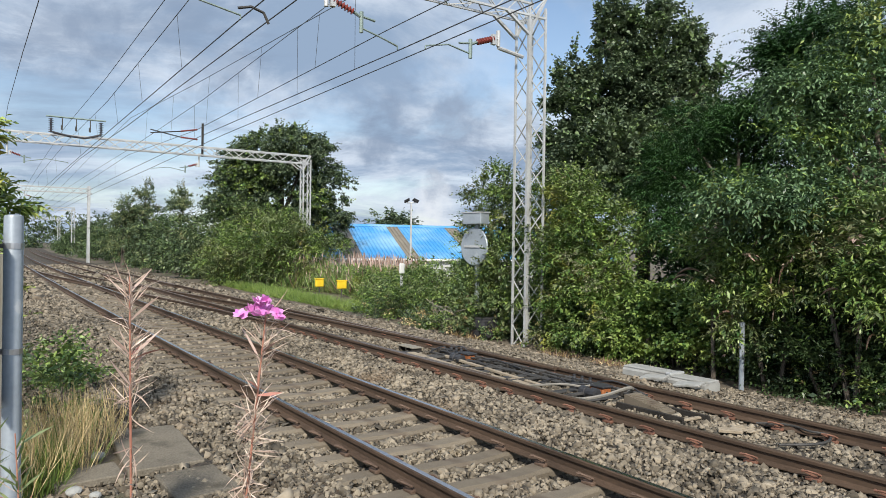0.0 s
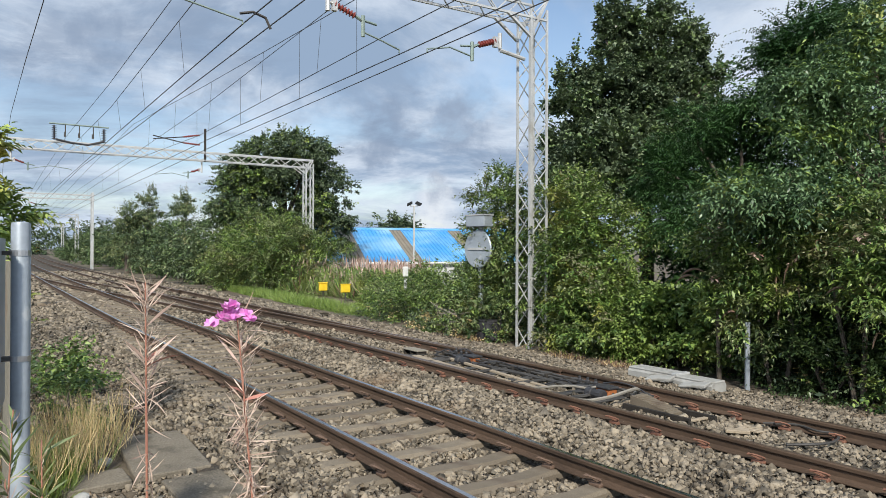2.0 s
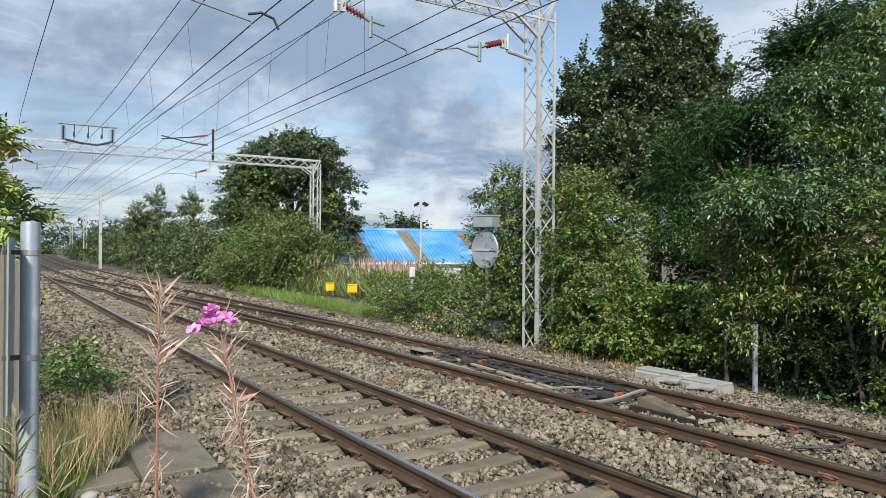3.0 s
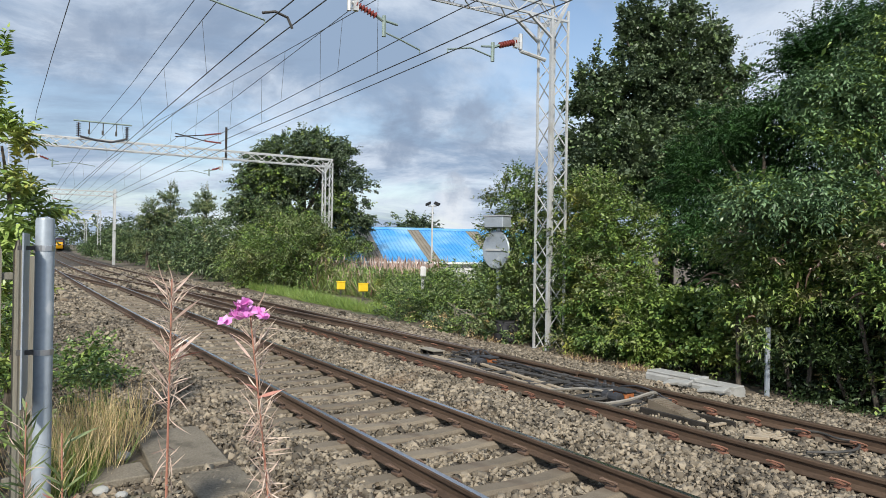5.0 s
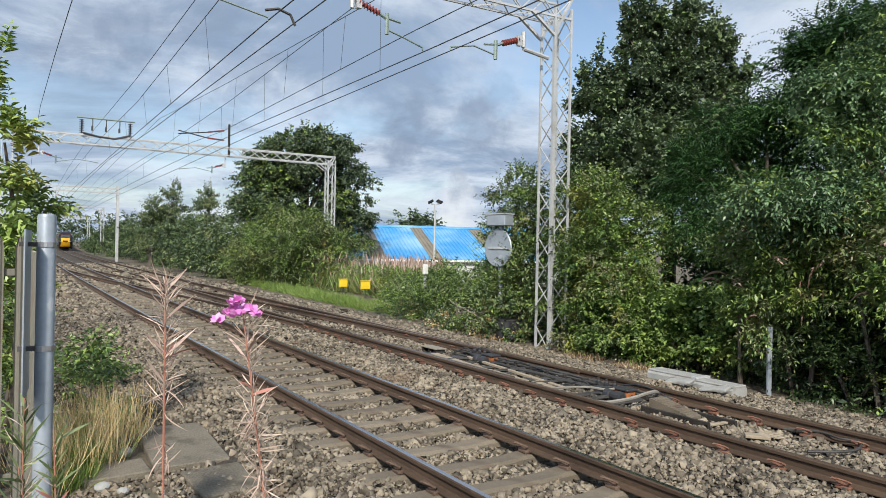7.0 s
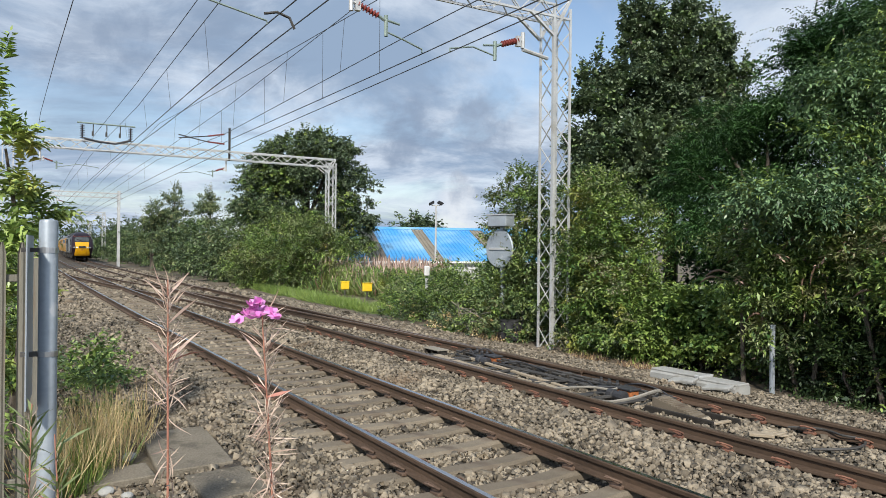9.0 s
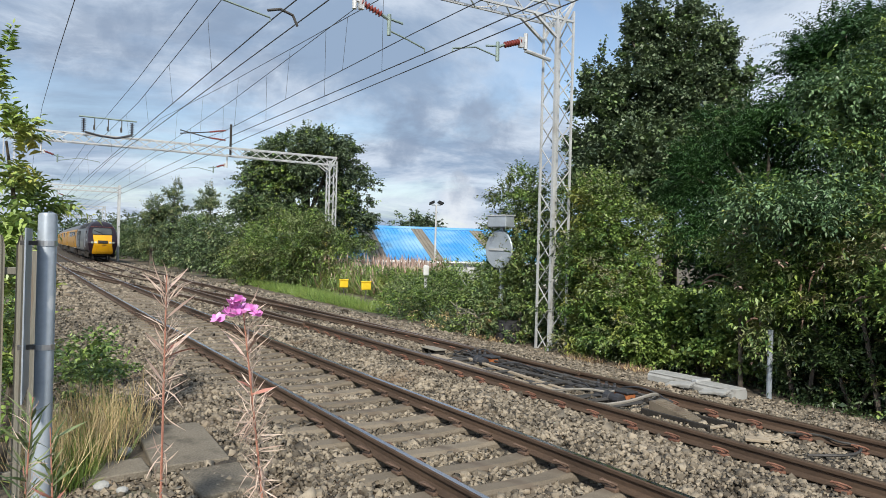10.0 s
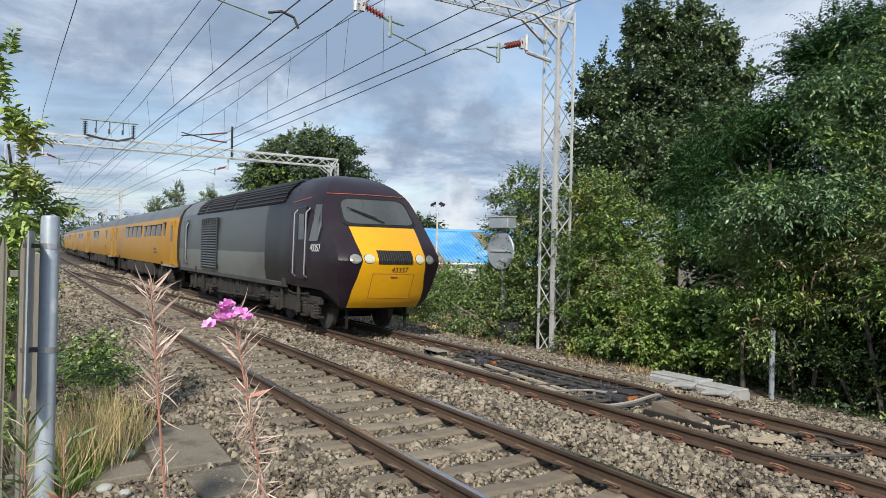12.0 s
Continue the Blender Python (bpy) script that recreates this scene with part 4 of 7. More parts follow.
def make_power_car():
    car = tagged(empty("power_car"), "dark purple and grey diesel power car with a yellow nose", "locomotive", group="train vehicles")
    put("body", power_car_body(), car)
    for name, z0, z1, f, lift, mat, rows in (("nose_panel", 0.66, 2.47, yellow_edge, 0.016, "nose_yellow", 16),):
        v, fc = face_patch(z0, z1, lambda z: -f(z), f, lift, cols=20, zs=FACE_Z[0:12])
        put(name, mesh_from(name, v, fc, mat, smooth=True), car, None, "bright yellow warning panel")
    v, fc = face_patch(2.47, 3.17, lambda z: -rounded(z, 2.47, 3.17, 0.77), lambda z: rounded(z, 2.47, 3.17, 0.77), 0.018, rows=22, cols=14)
    put("windscreen_surround", mesh_from("windscreen_surround", v, fc, "black"), car)
    v, fc = face_patch(2.53, 3.12, lambda z: -rounded(z, 2.53, 3.12, 0.72), lambda z: rounded(z, 2.53, 3.12, 0.72), 0.028, rows=22, cols=14)
    put("windscreen", mesh_from("windscreen", v, fc, "glass"), car, None, "slightly reflective raked windscreen")
    wip = Build()
    wip.tube([(nose_x(0.05, 2.56) + 0.05, 0.05, 2.58), (nose_x(-0.35, 2.74) + 0.06, -0.38, 2.74), (nose_x(-0.6, 2.88) + 0.05, -0.66, 2.86)], 0.018, 5)
    wip.tube([(nose_x(-0.1, 2.68) + 0.06, -0.10, 2.68), (nose_x(-0.55, 2.92) + 0.06, -0.75, 2.92)], 0.012, 5)
    part("wiper", wip, ["black"], car)
    # grille between the lights
    v, fc = face_patch(1.62, 1.93, -0.34, 0.34, 0.026, cols=8, zs=[1.62, 1.66, 1.70, 1.76, 1.83, 1.88, 1.93])
    grille = put("nose_grille", mesh_from("nose_grille", v, fc, "black"), car)
    for k in range(15):
        y = -0.406 + k * 0.058
        b = Build().tube([(nose_x(y, z) + 0.030, y, z) for z in (1.63, 1.70, 1.78, 1.83, 1.92)], 0.006, 4)
        part("grille_bar", b, ["dark_steel"], grille)
    for s in (-1, 1):
        oval(car, "headlight", s * 0.93, 1.74, 0.125, 0.105, 0.03, ["black", "lens"])
        oval(car, "headlight", s * 0.63, 1.75, 0.12, 0.105, 0.03, ["black", "headlight"], "lit white headlight")
    # hatch outline and number
    hatch = Build()
    for a, c in (((-0.52, 1.42), (0.52, 1.42)), ((0.52, 1.42), (0.52, 0.86)), ((0.52, 0.86), (-0.52, 0.86)), ((-0.52, 0.86), (-0.52, 1.42))):
        pts = [(a[0] + (c[0] - a[0]) * u, a[1] + (c[1] - a[1]) * u) for u in (0, 0.25, 0.5, 0.75, 1)]
        hatch.tube([(nose_x(y, z) + 0.016, y, z) for y, z in pts], 0.007, 4)
    hatch.box((nose_x(0, 1.36) + 0.0, -0.08, 1.34), (nose_x(0, 1.36) + 0.03, 0.08, 1.37))
    part("coupling_hatch", hatch, ["orange"], car)
    tilt = math.degrees(math.atan2(0.24, 0.55))
    sheet_text(car, "number_lettering", "43357", 0.17, "ink", Matrix.Translation((nose_x(0, 1.50) + 0.021, 0.12, 1.50)) @ Euler((radians(90 + tilt), 0, radians(90))).to_matrix().to_4x4(), hug=True)
    ang = math.degrees(math.atan2(cab_side(-2.0, 1.95) - cab_side(-1.5, 1.95), 0.5))
    sheet_text(car, "number_lettering", "43357", 0.24, "pale_ink", pose(-1.75, -cab_side(-1.75, 1.95) - 0.012, 1.95, 90, 0, ang))
    # orange line round the cab roof
    ln = Build()
    for s in (-1, 1):
        ln.tube([(-3.55, s * (cab_side(-3.55, 3.10) + 0.01), 3.10), (-3.0, s * (cab_side(-3.0, 3.13) + 0.01), 3.13), (-2.4, s * (cab_side(-2.4, 3.18) + 0.01), 3.18)], 0.010, 4)
    ln.tube([(nose_x(y * half_width(3.25), 3.25) + 0.006, y * half_width(3.25), 3.26) for y in (-1, -0.9, -0.7, -0.4, 0, 0.4, 0.7, 0.9, 1)], 0.010, 4)
    part("orange_line", ln, ["red_stripe"], car)
    for s in (-1, 1):
        d = Build().box((-2.97, s * 1.335 - 0.035, 1.20), (-2.37, s * 1.335 + 0.035, 2.95), bevel=0.02)
        door = part("cab_door", d, ["purple"], car)
        part("door_window", Build().box((-2.85, s * 1.375 - 0.008, 2.15), (-2.49, s * 1.375 + 0.008, 2.78), bevel=0.006), ["glass"], door)
        for x in (-3.08, -2.27):
            part("grab_rail", Build().tube([(x, s * 1.36, 1.25), (x, s * 1.43, 1.32), (x, s * 1.40, 2.80), (x, s * 1.30, 2.90)], 0.024, 6), ["chrome"], car, "tall white handrail")
        rings = [[(x, s * (cab_side(x, z) + off), z) for x, z in ((-2.10, 2.12), (-1.62, 2.12), (-1.52, 2.45), (-1.80, 2.98), (-2.02, 2.98))] for off in (-0.04, 0.03)]
        part("cab_window", Build().loft(rings if s > 0 else rings), ["glass"], car)
        # louvre panel and slats
        lv = part("louvre_panel", Build().box((-13.2, s * 1.365 - 0.02, 1.15), (-10.9, s * 1.365 + 0.02, 2.92)), ["black"], car)
        slat = Build().box((-13.18, -0.02, -0.022), (-10.92, 0.02, 0.022), m=Matrix.Rotation(radians(25 * s), 4, "X")).mesh("slat", ["train_grey"])
        for k in range(19):
            z = 1.22 + 0.09 * k
            put("slat", slat, lv, pose(0, s * (1.405 if z < 2.4 else 1.405 - (z - 2.4) * 0.12), z))
        for k in range(9):
            x = -13.15 + 0.275 * k
            part("louvre_post", Build().box((x - 0.012, s * 1.40 - 0.02, 1.15), (x + 0.012, s * 1.40 + 0.02, 2.9)), ["train_grey"], lv)
        part("end_door", Build().box((-16.5, s * 1.345 - 0.03, 1.2), (-15.85, s * 1.345 + 0.03, 2.95), bevel=0.015), ["train_grey"], car)
        part("door_rail", Build().tube([(-15.8, s * 1.37, 1.25), (-15.78, s * 1.44, 1.4), (-15.78, s * 1.42, 2.7), (-15.8, s * 1.33, 2.85)], 0.025, 6), ["chrome"], car)
        # roof vents
        for x0, x1 in ((-14.6, -13.4), (-13.2, -9.4), (-9.2, -4.3)):
            vent = part("roof_vent", Build().loft([[(x, s * y, z) for x in (x0, x1)][::s] for y, z in ((1.275, 3.13), (1.13, 3.44), (0.87, 3.68), (0.55, 3.81))], closed=False), ["black"], car)
            for k in range(8):
                u = 0.05 + 0.9 * k / 7
                y = float(np.interp(u, [0, 0.36, 0.72, 1], [1.275, 1.13, 0.87, 0.55])) + 0.015
                z = float(np.interp(u, [0, 0.36, 0.72, 1], [3.13, 3.44, 3.68, 3.81])) + 0.015
                part("vent_slat", Build().box((x0, s * y - 0.010, z - 0.014), (x1, s * y + 0.010, z + 0.014)), ["slate"], vent)
        part("solebar", Build().box((-17.4, s * 1.28 - 0.05, 0.92), (-4.0, s * 1.28 + 0.03, 1.06), bevel=0.02), ["dark_steel"], car)
        # underfloor tanks
        for x0, x1, z0 in ((-11.3, -9.3, 0.28), (-9.2, -7.9, 0.32), (-7.8, -6.6, 0.36), (-12.2, -11.4, 0.40), (-6.5, -5.9, 0.45)):
            u = Build().box((x0, s * 0.95 - 0.25, z0), (x1, s * 0.95 + 0.25, 0.95), bevel=0.05)
            for k in range(4):
                xx = x0 + (x1 - x0) * (k + 0.5) / 4
                u.box((xx - 0.05, s * 1.20 - 0.010, z0 + 0.05), (xx + 0.05, s * 1.20 + 0.010, 0.93))
            u.box((x0 + 0.15, s * 1.21 - 0.02, z0 + 0.2), (x0 + 0.55, s * 1.21 + 0.02, 0.85), bevel=0.01)
            u.tube([(x0, s * 1.24, z0 + 0.12), (x1, s * 1.24, z0 + 0.14)], 0.03, 6)
            part("underfloor_tank", u, ["bogie"], car)
        part("guard_iron", Build().box((-1.28, s * 0.75 - 0.025, 0.12), (-1.23, s * 0.75 + 0.03, 0.75)), ["black"], car)
    part("roof_top", Build().loft([[(x, y, z + 0.03) for y, z in ((-0.6, 3.77), (-0.3, 3.845), (0, 3.86), (0.3, 3.845), (0.6, 3.77))] for x in (-5, -9, -14.6)], closed=False), ["black"], car)
    part("undertray", Build().box((-4.0, -0.9, 0.55), (-1.25, 0.9, 1.0), bevel=0.1), ["black"], car)
    part("floor_frame", Build().box((-17.4, -1.0, 0.80), (-3.8, 1.0, 1.05)), ["bogie"], car)
    part("coupler", Build().box((-17.9, -0.6, 0.85), (-17.5, 0.6, 3.3), bevel=0.05), ["black"], car)
    bogie_part(car, -3.75)
    bogie_part(car, -14.05)
    return car


def make_coach(windows, label):
    coach = tagged(empty("test_coach"), label, "railway coach", group="train vehicles")
    b = Build()
    rings = [[(x, y * (0.97 if abs(x) > 11.3 else 1), z) for y, z in OUTLINE] for x in (11.35, 11.2, 4, -4, -11.2, -11.35)]
    n = len(OUTLINE)

    def shade(k, s):
        if s == n - 1:
            return 2
        return 0 if min(s, n - 2 - s) < 5 else 1
    b.loft(rings, mat=shade)
    b.i[-1] = b.i[-2] = 2
    put("body", b.mesh("body", ["shaded_coach_yellow", "coach_roof", "bogie"], smooth=True), coach)
    for s in (-1, 1):
        for x, w, z0, z1 in windows:
            fr = part("window", Build().box((x - w / 2 - 0.05, s * 1.325 - 0.03, z0 - 0.05), (x + w / 2 + 0.05, s * 1.325 + 0.03, z1 + 0.05), bevel=0.01), ["black"], coach)
            part("pane", Build().box((x - w / 2, s * 1.345 - 0.015, z0), (x + w / 2, s * 1.345 + 0.02, z1), bevel=0.006), ["coach_glass"], fr)
        for x in (10.35, -10.35):
            door = part("door", Build().box((x - 0.38, s * 1.345 - 0.035, 1.1), (x + 0.38, s * 1.345 + 0.035, 3.0), bevel=0.015), ["shaded_coach_yellow"], coach)
            part("door_window", Build().box((x - 0.18, s * 1.375 - 0.01, 2.1), (x + 0.18, s * 1.375 + 0.01, 2.8)), ["coach_glass"], door)
        for x, w in ((6.8, 2.2), (3.6, 2.6), (0.2, 3.0), (-3.4, 2.4), (-6.6, 2.0)):
            if abs(x) < 6.2:
                part("equipment_case", Build().box((x - w / 2, s * 1.0 - 0.3, 0.38), (x + w / 2, s * 1.0 + 0.28, 1.02), bevel=0.05), ["bogie"], coach)
        part("lettering_bar", Build().box((5.6, s * 1.372 - 0.004, 1.52), (6.6, s * 1.372 + 0.004, 1.60)), ["ink"], coach)
        part("lettering_bar", Build().box((5.6, s * 1.374 - 0.004, 1.68), (6.3, s * 1.374 + 0.004, 1.78)), ["ink"], coach)
        part("step", Build().box((8.0, s * 1.25 - 0.15, 0.98), (11.2, s * 1.25 + 0.14, 1.04)), ["chrome"], coach)
    part("gangway", Build().box((11.3, -0.55, 1.0), (11.55, 0.55, 3.4), bevel=0.06), ["black"], coach)
    part("gangway", Build().box((-11.55, -0.55, 1.0), (-11.3, 0.55, 3.4), bevel=0.06), ["black"], coach)
    for x in (8.0, -8.0):
        bogie_part(coach, x, 2.6, 0.46)
    return coach


WIN_A = [(8.3, 0.42, 2.36, 2.92)] + [(6.9 - 1.5 * k, 1.1, 2.36, 2.86) for k in range(3)] + [(2.6, 0.5, 2.30, 2.86)] + [(0.6 - 1.7 * k, 1.25, 2.26, 2.90) for k in range(4)]
WIN_B = [(6.0, 0.9, 2.2, 2.85)] + [(-1.0 - 1.3 * k, 1.0, 2.25, 2.9) for k in range(4)]
WIN_C = [(2.5 - 2.6 * k, 2.3, 2.25, 2.85) for k in range(3)]

SPEED, NOSE_AT_END = 31.0, -14.1
TRAIN = []


def make_train():
    lead = make_power_car()
    a = make_coach(WIN_A, "yellow railway test coach with grey roof and dark windows")
    b = make_coach(WIN_B, "yellow railway test coach with a row of square windows")
    c = make_coach(WIN_C, "yellow railway test coach with long windows")
    TRAIN.append((lead, 0.0, -8.9, True, 8.9))
    x = 17.9
    for k, car in enumerate((a, b, c, copy_thing(b, Matrix()), copy_thing(c, Matrix()))):
        TRAIN.append((car, x + 11.5, 0.0, True, 8.0))
        x += 23.0
    tail = copy_thing(lead, Matrix())
    tail["label"] = "dark purple and grey power car at the rear"
    TRAIN.append((tail, x, -8.9, False, 8.9))


make_train()


def on_line(x):
    return Vector((x, centre_far(x), 0.0))


def train_rows(back, origin, ahead, arm):
    """Rows for one vehicle whose middle is that far behind the nose."""
    rows = []
    for k in range(49):
        t = k * 0.25
        mid = NOSE_AT_END - SPEED * (12.0 - t) - back - (8.9 if origin < 0 else 0)
        p, q = on_line(mid + arm * 0.6), on_line(mid - arm * 0.6)
        h = math.degrees(math.atan2(p.y - q.y, p.x - q.x)) + (0 if ahead else 180)
        m = pose((p.x + q.x) / 2, (p.y + q.y) / 2, 0, 0, 0, h)
        rows.append((t, m @ pose(-origin, 0, 0)))
    return rows

# ---- ballast stones ----


def stones_object(name, parent, n, x_range, v_range, size, seed, label, mat="stone", density=None, heap=0.0, z_floor=None):
    """Loose angular stones: jittered six-faced lumps lying on the ballast bed."""
    r = np.random.default_rng(seed)
    x = r.uniform(*x_range, n)
    v = r.uniform(*v_range, n)
    away = (x < 1.2 - 0.50 * v) & ~((v < 2.13) & (x > -9.35) & (x < -6.55) & (z_floor is None))
    x, v = x[away], v[away]
    n = len(x)
    if density is not None:
        keep = r.random(n) < density(x, v)
        x, v = x[keep], v[keep]
    n = len(x)
    z = np.interp(v, PROFILE_V, PROFILE_Z) + r.uniform(-0.012, 0.026, n) + heap * r.random(n)
    c = np.stack([x, v + bend_np(x), z], 1)
    base = np.array([[a, b, d] for d in (-1, 1) for b in (-1, 1) for a in (-1, 1)], float) * 0.5
    s = size * np.exp(r.normal(0, 0.30, n))[:, None, None]
    p = base[None] * (1 + r.uniform(-0.42, 0.30, (n, 8, 3))) * r.uniform(0.6, 1.25, (n, 1, 3))
    q = r.normal(size=(n, 4))
    q /= np.linalg.norm(q, axis=1)[:, None]
    w, i, j, k = q.T
    R = np.stack([1 - 2 * (j * j + k * k), 2 * (i * j - k * w), 2 * (i * k + j * w), 2 * (i * j + k * w), 1 - 2 * (i * i + k * k), 2 * (j * k - i * w),
                  2 * (i * k - j * w), 2 * (j * k + i * w), 1 - 2 * (i * i + j * j)], 1).reshape(n, 3, 3)
    p = np.einsum("nij,nkj->nki", R, p) * s + c[:, None]
    quads = np.array([[4, 5, 7, 6], [0, 1, 5, 4], [2, 6, 7, 3], [0, 4, 6, 2], [1, 3, 7, 5]])
    return put(name, quad_mesh(name, p.reshape(-1, 3), (quads[None] + 8 * np.arange(n)[:, None, None]).reshape(-1, 4), [mat]), parent, None, label, "ballast", kind="stuff")


def quad_mesh(name, verts, quads, mats, index=None):
    me = bpy.data.meshes.new(name)
    me.vertices.add(len(verts))
    me.vertices.foreach_set("co", np.ascontiguousarray(verts, np.float32).ravel())
    me.loops.add(len(quads) * 4)
    me.loops.foreach_set("vertex_index", np.ascontiguousarray(quads, np.int32).ravel())
    me.polygons.add(len(quads))
    me.polygons.foreach_set("loop_start", np.arange(0, len(quads) * 4, 4, dtype=np.int32))
    for k in mats:
        me.materials.append(M[k])
    if index is not None:
        me.polygons.foreach_set("material_index", np.ascontiguousarray(index, np.int32))
    me.update(calc_edges=True)
    return me


def bed_density(x, v):
    """Stones leave the rails and the tops of the sleepers fairly free."""
    out = np.ones(len(x))
    for c in (NEAR, FAR):
        for s in (-HALF, HALF):
            out = np.where(np.abs(v - c - s) < 0.09, 0.0, out)
    phase = np.mod((-x - 0.85) / 0.652, 1.0)
    on = np.minimum(phase, 1 - phase) * 0.652 < 0.125
    out = np.where(on & (np.abs(v - NEAR) < 0.72), 0.04, np.where(on & (np.abs(v - NEAR) < 1.2), 0.4, out))
    phase = np.mod((-x - 1.13) / 0.652, 1.0)
    on = np.minimum(phase, 1 - phase) * 0.652 < 0.11
    return np.where(on & (np.abs(v - FAR) < 1.15), 0.45, out)


stones_object("ballast_stones", None, 102000, (-15.5, -1.2), (1.75, 11.0), 0.037, 1, "loose angular grey-brown ballast stones between the tracks", density=bed_density)
stones_object("ballast_stones", None, 30000, (-32, -15.5), (1.7, 11.0), 0.054, 2, "loose angular ballast stones further along the line", density=bed_density)
stones_object("ballast_stones", None, 9000, (-75, -32), (1.6, 11.0), 0.11, 3, "distant loose ballast stones", density=bed_density)
stones_object("ballast_stones", None, 2600, (-7.7, -4.6), (0.5, 1.9), 0.036, 4, "scattered ballast stones on the trodden verge", z_floor=True)

stones_object("verge_stones", None, 6500, (-40, -9.0), (0.45, 1.75), 0.045, 5, "scattered stones in the dirt beside the ballast", z_floor=True)

# ---- plants ----


def blades(r, base, way, length, width, curl=0.35, flat=0.0):
    """One folded leaf at each base point: base, left, tip, right. flat: how far the blades lie face up."""
    n = len(base)
    side = np.cross(way, r.normal(size=(n, 3)) * (1.0 - flat) + np.array([0, 0, 1.0]) * flat * 2.0)
    side /= np.linalg.norm(side, axis=1)[:, None] + 1e-9
    up = np.cross(side, way)
    L, W = length[:, None], width[:, None]
    mid = base + way * L * 0.45
    lift = up * W * curl
    tip = base + way * L - up * L * 0.12
    return np.stack([base, mid + side * W * 0.5 + lift, tip, mid - side * W * 0.5 + lift], 1)


def unit(a):
    return a / (np.linalg.norm(a, axis=1)[:, None] + 1e-9)


def foliage(name, parent, blobs, twigs, per_twig, leaf, mats, seed, floor=-0.4, spread=0.28, slim=0.5, shell=0.45, lumps=0.22, droop=0.12, label="", mix=None, clump=0.34,
            shoots=0.5, rise=0.45, sag=0.42, flat=0.55, layer=0.5, leaders=0, lead=1.0, pinnate=False):
    """A crown of single leaves set along arching twigs. The twigs gather in layered boughs over the lumps (x, y, z, rx, ry, rz);
    leaders are upright leafy shoots that stand out of the top, pinnate twigs are flat fronds of paired leaflets."""
    r = np.random.default_rng(seed)
    blobs = np.array(blobs, float)
    area = (blobs[:, 3] * blobs[:, 4] + blobs[:, 3] * blobs[:, 5] + blobs[:, 4] * blobs[:, 5])
    share = area / area.sum()
    count = max(8, twigs // 24)
    B = blobs[r.choice(len(blobs), count, p=share)]
    d = unit(r.normal(size=(count, 3)))
    rad = r.uniform(0.60, 1.02, count) + lumps * r.normal(size=count) * 0.45
    c = B[:, :3] + d * B[:, 3:] * rad[:, None]
    size = clump * B[:, 3:].mean(1) * np.exp(r.normal(0, 0.3, count))
    c[:, 2] = np.maximum(c[:, 2], floor + 0.3 * size)
    pick = r.integers(0, count, twigs)
    e = unit(r.normal(size=(twigs, 3)) + d[pick] * 0.5)
    off = e * (size[pick] * np.sqrt(r.random(twigs)) * 1.1)[:, None] * np.array([1.2, 1.2, layer])
    off[:, 2] -= 0.35 * (off[:, :2] * d[pick][:, :2]).sum(1)
    pos = c[pick] + off
    inner = r.random(twigs) < shell * 0.35
    w2 = r.choice(len(blobs), twigs, p=share)
    deep = blobs[w2, :3] + unit(r.normal(size=(twigs, 3))) * blobs[w2, 3:] * r.uniform(0.2, 0.8, (twigs, 1))
    pos = np.where(inner[:, None], deep, pos)
    keep = pos[:, 2] > floor
    pos, e, pick = pos[keep], e[keep], pick[keep]
    m = len(pos)
    tone = r.choice(len(mats), count, p=mix)
    shade = np.where(r.random(m) < 0.6, tone[pick], r.choice(len(mats), m, p=mix))

    def leafy(start, way, reach, k, lift, fall, size_at, idx):
        """k leaves, left and right in turn, along one arching twig for each start."""
        n = len(start)
        u = np.linspace(0.08, 1.0, k)[None, :, None] + r.uniform(-0.03, 0.03, (n, k, 1))
        up = np.array([0, 0, 1.0])
        g, R0 = way[:, None], reach[:, None, None]
        p = start[:, None] + R0 * (g * u + up * lift * u - up * fall * u * u)
        t = g + up * lift - 2 * up * fall * u
        t = t / (np.linalg.norm(t, axis=2, keepdims=True) + 1e-9)
        side = np.cross(t, up + r.normal(size=(n, 1, 3)) * 0.35)
        side /= np.linalg.norm(side, axis=2, keepdims=True) + 1e-9
        hand = np.where(np.arange(k) % 2 == 0, 1.0, -1.0)[None, :, None]
        jit = 0.12 if pinnate else 0.38
        w = side * hand * (0.95 if pinnate else 0.75) + t * 0.55 - up * droop + r.normal(size=(n, k, 3)) * jit
        w[:, -1] = t[:, -1] - up * droop * 0.6
        p = p + r.normal(size=p.shape) * (0.006 if pinnate else 0.02) * (leaf / 0.1)
        P, Wd = p.reshape(-1, 3), unit(w.reshape(-1, 3))
        P[:, 2] = np.maximum(P[:, 2], floor + 0.02)
        ln = leaf * np.exp(r.normal(0, 0.10 if pinnate else 0.22, n * k)) * np.tile(size_at, n)
        return blades(r, P, Wd, ln, ln * slim, 0.3, flat), np.repeat(idx, k)

    way = unit(e * np.array([1, 1, 0.5]) + d[pick] * 0.45 + r.normal(size=(m, 3)) * 0.3)
    taper = 1.05 - 0.45 * np.linspace(0, 1, per_twig) ** 2
    quads, index = leafy(pos, way, spread * 1.5 * np.exp(r.normal(0, 0.25, m)), per_twig, rise, sag, taper, shade)
    sets = [(quads, index)]
    n2 = int(count * shoots)
    if n2:
        root = r.choice(count, n2)
        grow = unit(d[root] * np.array([1, 1, 0.4]) + np.array([0, 0, 0.6]) + r.normal(size=(n2, 3)) * 0.4)
        sets.append(leafy(c[root], grow, size[root] * r.uniform(1.1, 2.2, n2), 20, 0.2, 0.35, 1.1 - 0.4 * np.linspace(0, 1, 20), tone[root]))
